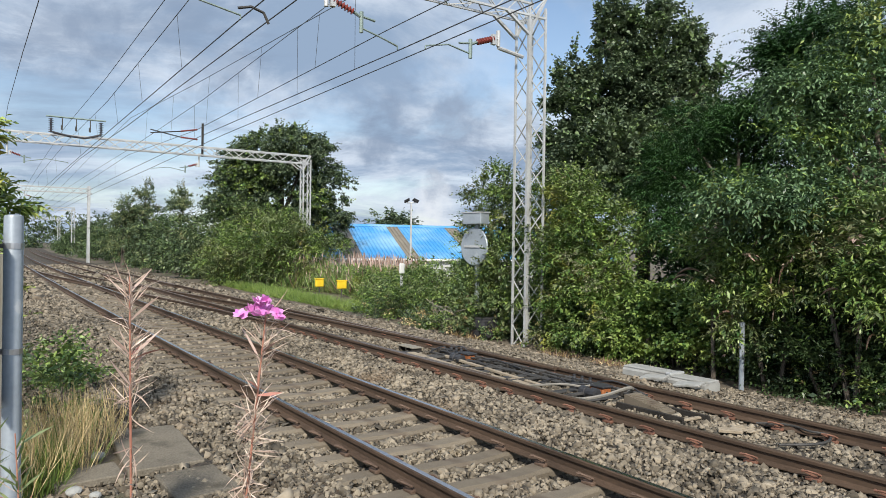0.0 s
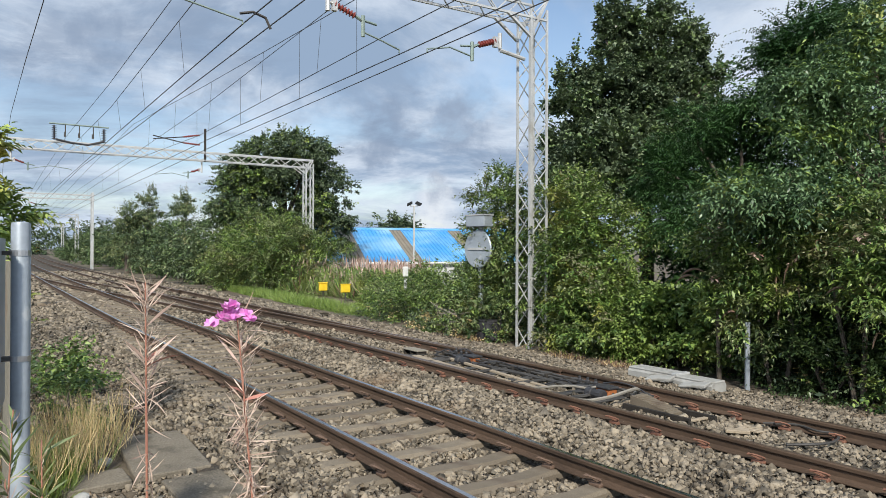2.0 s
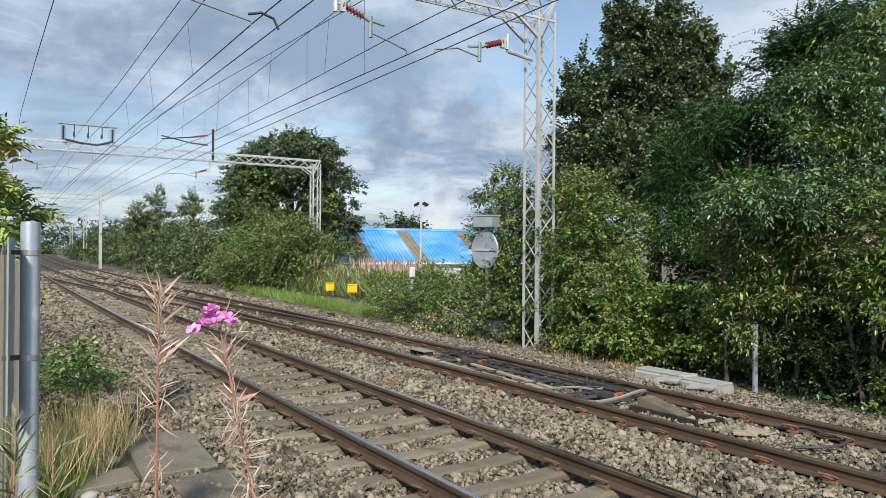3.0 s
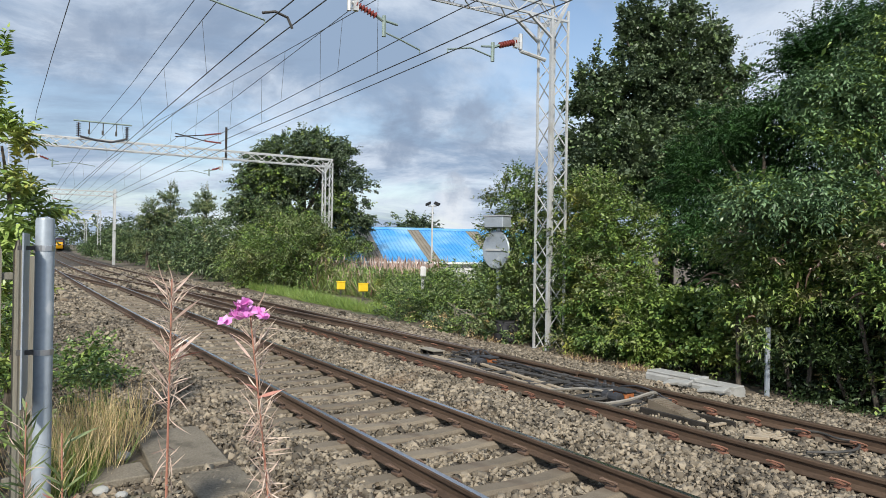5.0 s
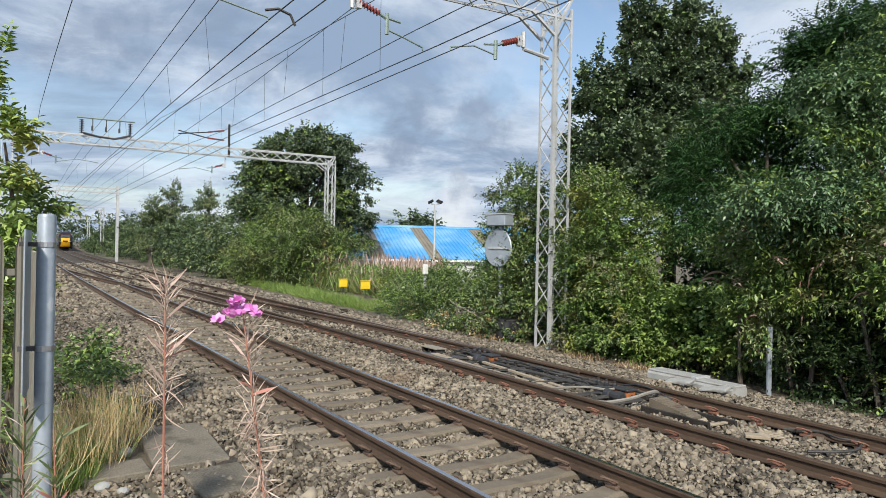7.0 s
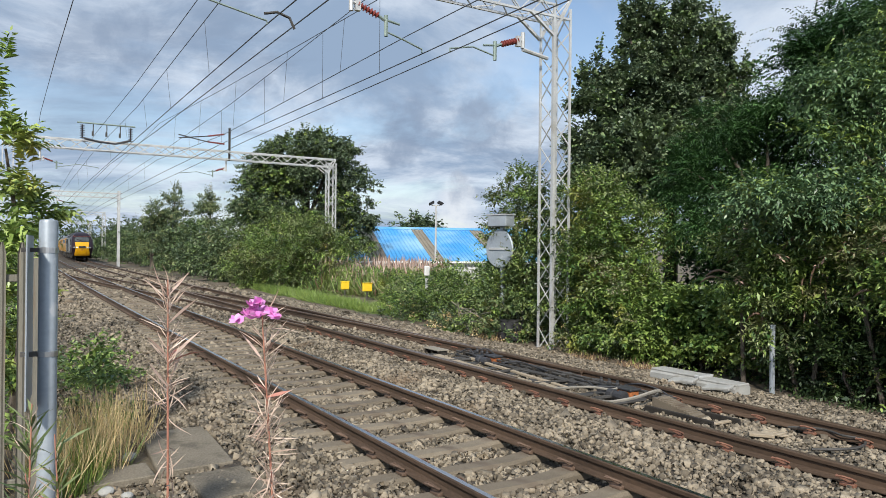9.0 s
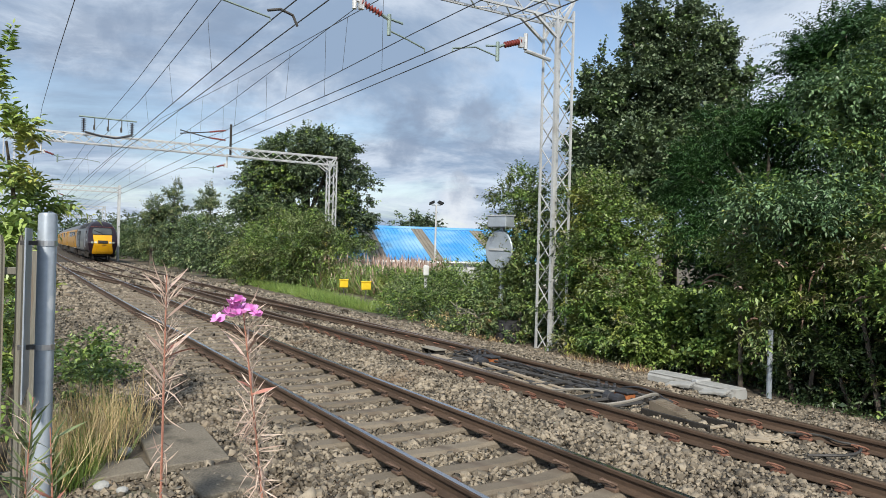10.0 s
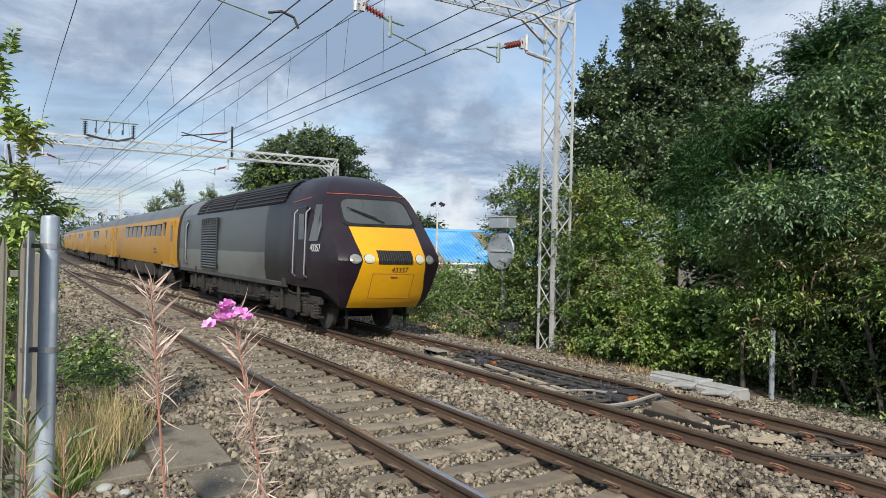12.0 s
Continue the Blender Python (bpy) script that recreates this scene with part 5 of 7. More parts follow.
    if leaders:
        top = blobs[:, 2] + blobs[:, 5]
        wt = np.exp((top - top.max()) * 0.7)
        bl = blobs[r.choice(len(blobs), leaders, p=wt / wt.sum())]
        a = r.uniform(0, 6.283, leaders)
        q = np.sqrt(r.random(leaders)) * 0.85
        st = bl[:, :3] + np.stack([np.cos(a) * q * bl[:, 3], np.sin(a) * q * bl[:, 4], bl[:, 5] * (np.sqrt(1 - q * q) - 0.25)], 1)
        grow = unit(np.array([0, 0, 1.0]) + r.normal(size=(leaders, 3)) * 0.16)
        for _ in range(2):
            sets.append(leafy(st, grow, lead * r.uniform(0.5, 1.2, leaders), 22, 0.0, 0.05, 1.15 - 0.6 * np.linspace(0, 1, 22), r.choice(len(mats), leaders, p=mix)))
    quads, index = np.concatenate([a for a, _ in sets]), np.concatenate([a for _, a in sets])
    n = len(quads)
    return put(name, quad_mesh(name, quads.reshape(-1, 3), np.arange(n * 4).reshape(-1, 4), mats, index), parent, None, label)


def branches(parent, root, tips, r0, seed, name="limb"):
    rnd = random.Random(seed)
    for tip in tips:
        a, b = Vector(root), Vector(tip)
        pts = []
        for k in range(5):
            u = k / 4
            q = a.lerp(b, u)
            q.z += (b.z - a.z) * 0.15 * math.sin(u * 3.14)
            if 0 < k < 4:
                q += Vector((rnd.uniform(-1, 1), rnd.uniform(-1, 1), 0)) * (b - a).length * 0.04
            pts.append(tuple(q))
        part(name, Build().tube(pts, [r0 * (1 - 0.8 * k / 4) for k in range(5)], 6), ["bark"], parent)


def make_tree(name, x, y, z, blobs, twigs, per_twig, leaf, mats, seed, label, trunk=0.2, **more):
    t = tagged(empty(name), label, "tree")
    top = max(b[2] for b in blobs)
    mid = (x, y, z + (top - z) * 0.45)
    part("trunk", Build().tube([(x, y, z - 0.1), (x + 0.05, y, z + (top - z) * 0.25), mid], [trunk * 1.3, trunk, trunk * 0.8], 8), ["bark"], t)
    branches(t, mid, [(b[0], b[1], b[2] + b[5] * 0.3) for b in blobs], trunk * 0.6, seed)
    foliage("crown", t, blobs, twigs, per_twig, leaf, mats, seed, **more)
    return t


def make_bush(name, blobs, twigs, per_twig, leaf, mats, seed, label, stems=5, cat="bush", **more):
    t = tagged(empty(name), label, cat)
    rnd = random.Random(seed)
    for k in range(stems):
        b = rnd.choice(blobs)
        x, y = b[0] + rnd.uniform(-0.5, 0.5) * b[3], b[1] + rnd.uniform(-0.3, 0.3) * b[4]
        part("stem", Build().tube([(x, y, -0.5), (x + rnd.uniform(-0.3, 0.3), y + rnd.uniform(-0.2, 0.2), b[2] * 0.6), (b[0] + rnd.uniform(-0.5, 0.5) * b[3], b[1], b[2] + b[5] * 0.6)],
                                  [0.05, 0.035, 0.012], 5), ["bark"], t)
    foliage("leaves", t, blobs, twigs, per_twig, leaf, mats, seed, **more)
    return t


def make_vegetation():
    # tall trees behind the lattice mast
    make_tree("sycamore_tree", -14.6, 16.6, -0.5, [(-15.09, 15.40, 7.77, 0.26, 0.22, 1.14), (-14.89, 15.92, 8.04, 0.36, 0.31, 1.23), (-14.61, 16.39, 7.39, 0.43, 0.36, 1.15), (-14.20, 16.86, 7.93, 0.39, 0.33, 1.22), (-13.89, 17.58, 7.55, 0.26, 0.22, 1.15), (-15.29, 14.49, 6.64, 0.24, 0.20, 0.96), (-15.39, 13.95, 6.20, 0.21, 0.18, 0.88), (-13.14, 17.64, 6.68, 0.21, 0.18, 0.88), (-14.84, 15.82, 6.14, 0.98, 0.83, 1.14), (-14.20, 16.86, 6.22, 0.82, 0.69, 1.14), (-15.08, 14.84, 5.68, 0.67, 0.57, 1.04), (-15.31, 14.08, 5.16, 0.41, 0.35, 1.03), (-13.85, 17.65, 5.91, 0.59, 0.50, 1.15), (-13.16, 17.62, 5.48, 0.41, 0.35, 0.95), (-14.49, 15.23, 4.51, 1.58, 1.35, 1.11), (-14.81, 14.14, 4.01, 0.78, 0.66, 0.86), (-13.56, 16.57, 4.74, 1.10, 0.94, 1.26)],
              5400, 15, 0.12, ["leaf_dark", "leaf_elder"], 11, "tall dark green sycamore standing behind the bushes", spread=0.24, mix=[0.8, 0.2], slim=0.85, lumps=0.16, shell=0.6, droop=0.22,
              rise=0.6, sag=0.25, flat=0.5, leaders=70, lead=0.8, clump=0.30, layer=0.6)
    make_tree("robinia_tree", -10.4, 15.0, -0.5, [(-11.70, 15.02, 4.76, 0.92, 0.78, 0.62), (-10.92, 15.72, 5.05, 0.82, 0.70, 0.61), (-11.17, 14.74, 3.45, 1.07, 0.91, 0.64), (-10.68, 16.31, 3.90, 0.96, 0.82, 0.96), (-11.21, 13.51, 2.69, 0.62, 0.53, 0.54), (-10.97, 15.64, 2.59, 0.96, 0.81, 0.52), (-11.93, 14.06, 3.75, 0.55, 0.46, 0.82)],
              4800, 15, 0.075, ["leaf_robinia"], 12, "dark green robinia with fine feathery leaflets", spread=0.26, slim=0.42, shell=0.7, lumps=0.24, pinnate=True, droop=0.15, rise=0.25, sag=0.55, flat=0.75, layer=0.35, leaders=20, lead=0.7, trunk=0.11)
    make_tree("robinia_tree", -7.6, 14.9, -0.5, [(-9.12, 15.79, 6.91, 1.06, 0.90, 0.56), (-9.51, 15.15, 6.16, 0.69, 0.58, 0.42), (-9.01, 16.94, 6.03, 0.77, 0.66, 1.03), (-9.82, 15.22, 5.47, 0.76, 0.65, 0.51), (-9.70, 15.99, 4.89, 0.78, 0.66, 0.58), (-4.4, 16.2, 7.0, 1.6, 1.2, 1.6), (-5.2, 15.6, 5.0, 1.4, 1.0, 1.6)], 5400, 15, 0.098, ["leaf_robinia"], 14,
              "dark feathery robinia crown over the shrubs", spread=0.28, slim=0.42, shell=0.7, lumps=0.28, pinnate=True, droop=0.15, rise=0.35, sag=0.45, flat=0.75, layer=0.35, trunk=0.10, leaders=24, lead=0.7)
    make_tree("cherry_tree", -6.0, 12.9, -0.45, [(-6.76, 12.37, 4.59, 0.57, 0.49, 0.52), (-6.88, 11.79, 3.80, 0.42, 0.36, 0.39), (-6.55, 12.32, 3.38, 0.51, 0.44, 0.56), (-6.87, 11.41, 2.99, 0.44, 0.38, 0.26), (-6.77, 11.96, 2.40, 0.58, 0.49, 0.37), (-7.36, 10.79, 2.79, 0.70, 0.59, 0.09), (-7.07, 10.88, 2.57, 0.46, 0.39, 0.09), (-7.14, 12.11, 4.78, 0.39, 0.33, 0.21), (-6.39, 13.16, 3.80, 0.67, 0.57, 1.92), (-6.49, 13.19, 5.65, 0.58, 0.49, 0.58)],
              3300, 12, 0.108, ["leaf_cherry", "leaf_mid"], 13, "large green cherry tree overhanging the trackside", spread=0.36, mix=[0.8, 0.2], slim=0.37, shell=0.5, lumps=0.28, droop=0.22,
              rise=0.38, sag=0.5, flat=0.55, layer=0.32, clump=0.4, trunk=0.10)
    make_bush("understorey", [(-13.2, 16.6, 1.0, 2.4, 1.0, 2.0), (-9.8, 16.2, 1.0, 2.4, 0.9, 2.0), (-10.8, 16.4, 2.6, 1.8, 0.6, 1.6), (-6.4, 15.6, 1.4, 2.6, 0.9, 2.4), (-17.5, 16.5, 0.8, 2.4, 0.9, 1.6), (-3.0, 14.4, 2.0, 2.6, 0.9, 3.4), (-8.0, 17.0, 3.5, 3.0, 0.8, 3.0), (-12.5, 18.2, 3.5, 3.0, 0.8, 3.5), (-9.9, 17.4, 7.0, 1.8, 0.8, 1.2), (-8.2, 17.6, 5.6, 2.0, 0.8, 1.4), (-11.5, 14.5, 0.5, 2.0, 0.6, 1.2), (-13.5, 14.2, 0.6, 1.5, 0.6, 1.2), (-9.0, 14.2, 0.4, 1.6, 0.6, 1.0)], 5200, 12, 0.16, ["leaf_robinia"], 20,
              "shaded understorey filling the wood behind", stems=6, spread=0.3)
    # bushes along the far edge of the ballast
    make_bush("bramble_bush", [(-12.91, 12.3, 2.75, 1.05, 0.87, 1.15), (-12.06, 12.3, 1.6, 1.2, 0.95, 1.3), (-12.8, 11.9, 0.9, 0.85, 0.7, 1.3), (-11.49, 12.0, 0.35, 1.05, 0.8, 0.85), (-12.6, 11.6, 0.1, 0.6, 0.45, 0.6)],
              3700, 12, 0.095, ["leaf_mid", "leaf_bright", "leaf_light"], 21, "light green bramble and buddleia bush beside the lattice mast", mix=[0.45, 0.32, 0.23], spread=0.22, shell=0.6, lumps=0.34, slim=0.46, leaders=26, lead=0.6, droop=0.12)
    make_bush("bindweed_thicket", [(-9.97, 12.3, 0.55, 0.76, 0.6, 0.75), (-9.13, 12.2, 0.25, 0.83, 0.6, 0.65), (-10.26, 12.1, 0.15, 0.6, 0.45, 0.55), (-10.9, 12.2, 0.1, 0.7, 0.5, 0.6)], 1400, 11, 0.115, ["leaf_mid", "leaf_bright"], 22,
              "green bindweed thicket at the foot of the trees", mix=[0.75, 0.25], slim=0.65, spread=0.2, shell=0.6, lumps=0.3)
    make_bush("buddleia_bush", [(-8.21, 11.5, 1.8, 0.5, 0.4, 0.75), (-7.59, 11.65, 1.2, 0.95, 0.6, 0.8), (-6.15, 11.6, 1.7, 0.9, 0.6, 0.95), (-7.38, 11.6, 2.0, 0.75, 0.5, 0.65), (-5.0, 11.6, 1.8, 1.1, 0.7, 1.1)],
              2700, 12, 0.11, ["leaf_mid", "leaf_bright", "leaf_light", "seed"], 23, "sprawling buddleia bush with drooping faded spikes", mix=[0.48, 0.18, 0.31, 0.03], spread=0.26, slim=0.32, droop=0.22, shell=0.65, lumps=0.32, leaders=10, lead=0.5)
    # foot of the buddleia, its deep shade put into near-black leaves
    # fourth and fifth lumps are extras beyond the view, added to cast shade
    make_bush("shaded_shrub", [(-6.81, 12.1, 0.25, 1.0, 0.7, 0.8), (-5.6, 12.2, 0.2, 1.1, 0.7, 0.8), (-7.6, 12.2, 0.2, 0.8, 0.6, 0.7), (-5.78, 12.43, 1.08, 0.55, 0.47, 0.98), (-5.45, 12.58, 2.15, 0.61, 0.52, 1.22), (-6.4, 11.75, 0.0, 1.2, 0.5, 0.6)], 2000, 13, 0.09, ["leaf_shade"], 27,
              "shrub by the ballast with its deep shade put into dark leaf colour", spread=0.24, slim=0.4)
    make_bush("undergrowth", [(-5.5, 12.2, -0.25, 2.6, 0.7, 0.5), (-9.0, 12.3, -0.25, 2.6, 0.6, 0.45), (-13.5, 12.2, -0.3, 2.2, 0.5, 0.4), (-17.5, 11.5, -0.3, 1.8, 0.4, 0.4), (-21.5, 11.8, -0.3, 2.2, 0.4, 0.4)], 1700, 12, 0.08, ["leaf_dark", "leaf_mid", "straw"], 24, "low shaded undergrowth at the edge of the ballast", stems=2, mix=[0.6, 0.3, 0.1], spread=0.2)
    make_bush("elder_bush", [(-16.43, 12.5, 3.4, 0.62, 0.5, 0.8), (-16.5, 12.3, 2.0, 0.65, 0.5, 1.1), (-15.3, 12.1, 0.9, 0.7, 0.5, 1.2), (-16.1, 11.5, 0.3, 1.1, 0.6, 0.85), (-15.60, 12.7, 2.7, 0.55, 0.45, 1.1), (-14.5, 12.8, 1.4, 0.7, 0.5, 1.5), (-14.7, 13.4, 3.0, 0.6, 0.5, 1.0), (-14.6, 12.2, 0.1, 1.0, 0.5, 0.8), (-17.2, 12.2, 0.2, 0.9, 0.6, 0.9)],
              4300, 12, 0.095, ["leaf_mid", "leaf_elder", "leaf_light"], 25, "grey-green elder bush growing round the mast and sign", mix=[0.3, 0.5, 0.2], spread=0.24, lumps=0.34, shell=0.6, leaders=30, lead=0.55)
    make_bush("bramble_bush", [(-20.6, 12.6, 0.05, 1.1, 0.9, 0.85), (-20.9, 12.1, 0.45, 0.6, 0.4, 0.5), (-22.78, 12.9, 0.12, 1.0, 0.8, 0.8), (-18.01, 12.2, -0.03, 0.95, 0.7, 0.7), (-18.3, 12.8, 0.9, 0.7, 0.55, 1.0), (-19.5, 13.6, 0.4, 1.4, 0.8, 0.9), (-25.2, 13.6, 0.0, 1.2, 0.9, 0.7), (-22.5, 14.2, 0.5, 1.6, 0.9, 0.8)], 2100, 13, 0.09, ["leaf_mid", "leaf_light"], 26,
              "low bramble bush at the edge of the ballast", mix=[0.7, 0.3], spread=0.22, shell=0.6, lumps=0.3)
    make_bush("bramble_bush", [(-28.4, 15.2, 0.1, 1.3, 0.6, 0.8), (-26.6, 14.3, 0.1, 1.2, 0.7, 0.85), (-24.5, 14.6, 0.3, 1.4, 0.8, 1.0)], 1300, 12, 0.11, ["leaf_mid", "leaf_light", "leaf_bright"], 28,
              "green bramble mound among the willowherb", mix=[0.55, 0.25, 0.2], spread=0.24, shell=0.6, lumps=0.3)
    for k, (x, y, z) in enumerate(((-11.6, 11.35, 1.5), (-11.3, 11.3, 1.15), (-12.0, 11.3, 1.75), (-11.1, 11.3, 0.55))):
        tagged(foliage("blossom_spray", None, [(x, y, z, 0.22, 0.14, 0.12)], 40, 9, 0.03, ["blossom"], 200 + k, spread=0.06, slim=0.9, shoots=0), "cream tufts of fading blossom on the bramble", "blossom", "blossom sprays", "stuff")
    # faded spikes and bare twigs
    rnd = random.Random(51)
    spikes = tagged(empty("buddleia_sprays"), "brown faded buddleia flower spikes drooping from the bush", "flowers")
    for k in range(14):
        x, y, z = rnd.uniform(-8.6, -5.4), rnd.uniform(11.0, 11.35), rnd.uniform(0.7, 2.4)
        q, w = rnd.uniform(-0.12, 0.12), rnd.uniform(0.14, 0.26)
        part("flower_spike", Build().tube(curved([(x, y + 0.25, z - 0.05), (x + q * 0.5, y + 0.05, z + 0.04), (x + q, y - 0.06, z - 0.05), (x + q * 1.4, y - 0.1, z - w)], 3), [0.005, 0.006, 0.007, 0.009, 0.014, 0.017, 0.016, 0.012, 0.008, 0.003], 6), ["husk"], spikes)
    for x, y, z, q in ((-8.75, 11.35, 1.62, -0.34), (-8.85, 11.3, 1.50, -0.30), (-8.25, 11.5, 2.35, -0.10), (-8.2, 11.5, 2.1, -0.28), (-8.35, 11.45, 1.9, -0.30), (-7.3, 11.4, 2.2, -0.22), (-7.0, 11.4, 2.45, 0.18), (-6.4, 11.3, 2.0, -0.2), (-6.0, 11.2, 1.4, -0.22), (-7.9, 11.2, 0.9, -0.16)):
        part("flower_spike", Build().tube(curved([(x - q * 0.8, y + 0.2, z - 0.16), (x, y + 0.04, z), (x + q * 0.5, y - 0.04, z - 0.02), (x + q, y - 0.08, z - 0.14)], 3), [0.006, 0.007, 0.010, 0.016, 0.022, 0.024, 0.022, 0.017, 0.010, 0.004], 7), ["husk"], spikes)
    twigs = tagged(empty("bare_branch"), "bare pale bramble stems at the foot of the elder", "branch")
    for k in range(9):
        x, y = rnd.uniform(-17.2, -15.6), 11.05
        part("twig", Build().tube(curved([(x, y + 0.3, -0.4), (x + rnd.uniform(-0.5, 0.3), y, rnd.uniform(-0.1, 0.3)), (x + rnd.uniform(-1.0, 0.6), y - 0.1, rnd.uniform(-0.1, 0.5))], 4), 0.012, 5), ["wood"], twigs)
    # round tree and shrubs by the second portal
    make_tree("round_tree", -52.8, 19.9, -0.6, [(-52.62, 19.71, 6.96, 4.13, 3.51, 3.44), (-51.42, 22.07, 5.47, 2.68, 2.28, 2.85), (-53.61, 17.30, 5.64, 2.56, 2.18, 2.74), (-52.51, 19.90, 9.11, 3.10, 2.64, 1.64), (-50.98, 22.02, 3.72, 2.66, 2.26, 1.97), (-53.28, 17.28, 3.71, 2.64, 2.24, 1.96), (-51.31, 21.47, 8.01, 2.15, 1.82, 1.93), (-54.08, 16.93, 6.38, 2.49, 2.12, 2.66), (-53.32, 18.17, 8.01, 2.36, 2.01, 2.15)], 5600, 15, 0.19, ["leaf_dark", "leaf_mid"], 31,
              "big round dark green tree behind the portal", trunk=0.35, spread=0.42, mix=[0.85, 0.15], slim=0.85, lumps=0.10, shell=0.4, shoots=0.12, droop=0.25, leaders=60, lead=0.9, clump=0.24)
    make_bush("willow_shrub", [(-39.73, 13.9, 1.6, 2.8, 1.9, 2.0), (-38.03, 15.31, 1.4, 2.1, 1.7, 1.75), (-42.30, 13.0, 1.1, 1.5, 1.2, 1.7), (-45.5, 13.6, 1.0, 2.2, 1.2, 1.7)], 4000, 11, 0.19, ["leaf_light", "leaf_mid", "leaf_bright"], 32,
              "broad olive-green willow shrub beside the line", mix=[0.42, 0.43, 0.15], spread=0.4, slim=0.3)
    # hedge along the curve
    rnd = random.Random(40)
    for k in range(9):
        x = -54 - 9.5 * k - k * k * 0.9
        y = 13.6 + bend(x) + rnd.uniform(-0.2, 0.6)
        h = rnd.uniform(1.7, 2.5)
        make_bush("hedge_bush", [(x, y, h * 0.75, 4.5, 1.9, h), (x - 4, y + 0.8, h * 0.8, 4.0, 1.9, h * 1.05), (x + 3.0, y + 1.5, h * 0.9, 3.5, 1.8, h * 1.1)], 850, 12, 0.24 + 0.012 * k, ["leaf_elder", "leaf_light", "leaf_far"], 41 + k,
                  "dense green trackside hedge bush", stems=2, mix=[0.4, 0.12, 0.48], spread=0.45, shoots=0.1)
    for x, y, h, s in ((-77.5, 14.9, 8.7, 0.8), (-80.2, 19.0, 8.6, 0.8), (-77, 12.8, 6.2, 1.2)):
        make_tree("birch_tree", x, y, -0.6, [(x, y, h * 0.45, s * 1.5, s * 1.5, h * 0.36), (x + 0.2, y + 0.2, h * 0.75, s * 0.8, s * 0.8, h * 0.22)], 700, 13, 0.19, ["leaf_far", "leaf_light"], int(h * 10), "slender pale green birch above the hedge", mix=[0.6, 0.4], spread=0.4, shoots=0.15, droop=0.8, leaders=8, lead=1.2)
    # far woods
    far = [(-300 - 12 * k, 20 + 11 * k, 3.0 + 2 * math.sin(k * 1.7), 14, 10, 7) for k in range(6)] + [(-300, 38, 4, 20, 12, 8), (-330, 55, 5, 22, 12, 9)]
    make_bush("far_woods", far, 1300, 12, 1.1, ["leaf_far"], 60, "low wooded rise in the far distance", stems=1, cat="woodland", spread=2.2, shoots=0)
    make_bush("far_trees", [(-107, 59.5, 2.8, 5.5, 5, 4.4), (-110, 51, 1.5, 6, 4, 3.6), (-96, 72, 2.4, 9, 6, 3.6), (-90, 82, 2.4, 9, 6, 3.4)], 2100, 13, 0.6, ["leaf_far", "leaf_dark"], 61, "far trees behind the blue roof", stems=2, cat="trees", mix=[0.6, 0.4], spread=1.0, shoots=0)
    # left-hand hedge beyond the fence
    make_bush("elder_hedge", [(-7.9, 0.02, 2.55, 0.35, 0.22, 0.55), (-8.0, 0.10, 2.15, 0.4, 0.22, 0.35), (-8.2, 0.26, 2.25, 0.4, 0.12, 0.25), (-8.0, -0.10, 3.2, 0.35, 0.18, 0.40), (-8.0, -0.05, 3.55, 0.25, 0.15, 0.2), (-8.6, -0.15, 1.2, 0.6, 0.3, 1.0)], 300, 9, 0.115, ["leaf_elder_sunlit", "leaf_mid"], 70, "light green elder branches hanging over the fence", stems=3, mix=[0.8, 0.2], spread=0.16, slim=0.38, pinnate=True, droop=0.12, rise=0.5, sag=0.5, leaders=10, lead=0.4, shoots=0.2)
    make_bush("hedge_bush", [(-7.9, -0.2, 0.7, 0.5, 0.3, 1.1), (-9.4, -0.25, 0.7, 1.2, 0.4, 1.1), (-12.5, -0.4, 0.7, 2.0, 0.5, 1.1), (-17, -0.4, 0.8, 2.8, 0.6, 1.2), (-24, -0.5, 0.9, 4, 0.8, 1.4)], 1500, 12, 0.085, ["leaf_mid", "leaf_bright"], 71, "green hedge behind the trackside fence", stems=3, mix=[0.6, 0.4], spread=0.2)
    make_bush("weed_clump", [(-11.2, 1.0, 0.05, 1.2, 0.45, 0.5), (-10.0, 0.75, 0.15, 0.7, 0.4, 0.65), (-13.0, 1.5, -0.25, 1.3, 0.45, 0.32), (-12.2, 0.6, 0.1, 1.2, 0.4, 0.5)], 360, 11, 0.08, ["leaf_mid", "leaf_elder"], 72, "green weeds at the edge of the ballast", stems=1, cat="weeds", mix=[0.7, 0.3], spread=0.15)


make_vegetation()


def make_grass(name, spots, n, height, width, mats, mix, seed, label, lean=0.35, lift=0.0):
    r = np.random.default_rng(seed)
    spots = np.array(spots, float)
    w = spots[:, 2] * spots[:, 3]
    s = spots[r.choice(len(spots), n, p=w / w.sum())]
    a, q = r.uniform(0, 6.283, n), np.sqrt(r.random(n))
    x, y = s[:, 0] + s[:, 2] * q * np.cos(a), s[:, 1] + s[:, 3] * q * np.sin(a)
    z = np.interp(y - bend_np(x), PROFILE_V, PROFILE_Z) - 0.02 + lift * r.uniform(0.25, 1.0, n)
    base = np.stack([x, y, z], 1)
    way = unit(r.normal(size=(n, 3)) * lean + np.array([0, 0, 1.0]))
    way[:, 2] = np.abs(way[:, 2])
    ln = height * r.uniform(0.45, 1.1, n)
    verts = blades(r, base, way, ln, np.full(n, width), 0.1)
    idx = r.choice(len(mats), n, p=mix)
    return put(name, quad_mesh(name, verts.reshape(-1, 3), np.arange(n * 4).reshape(-1, 4), mats, idx), None, None, label, "grass", kind="stuff")


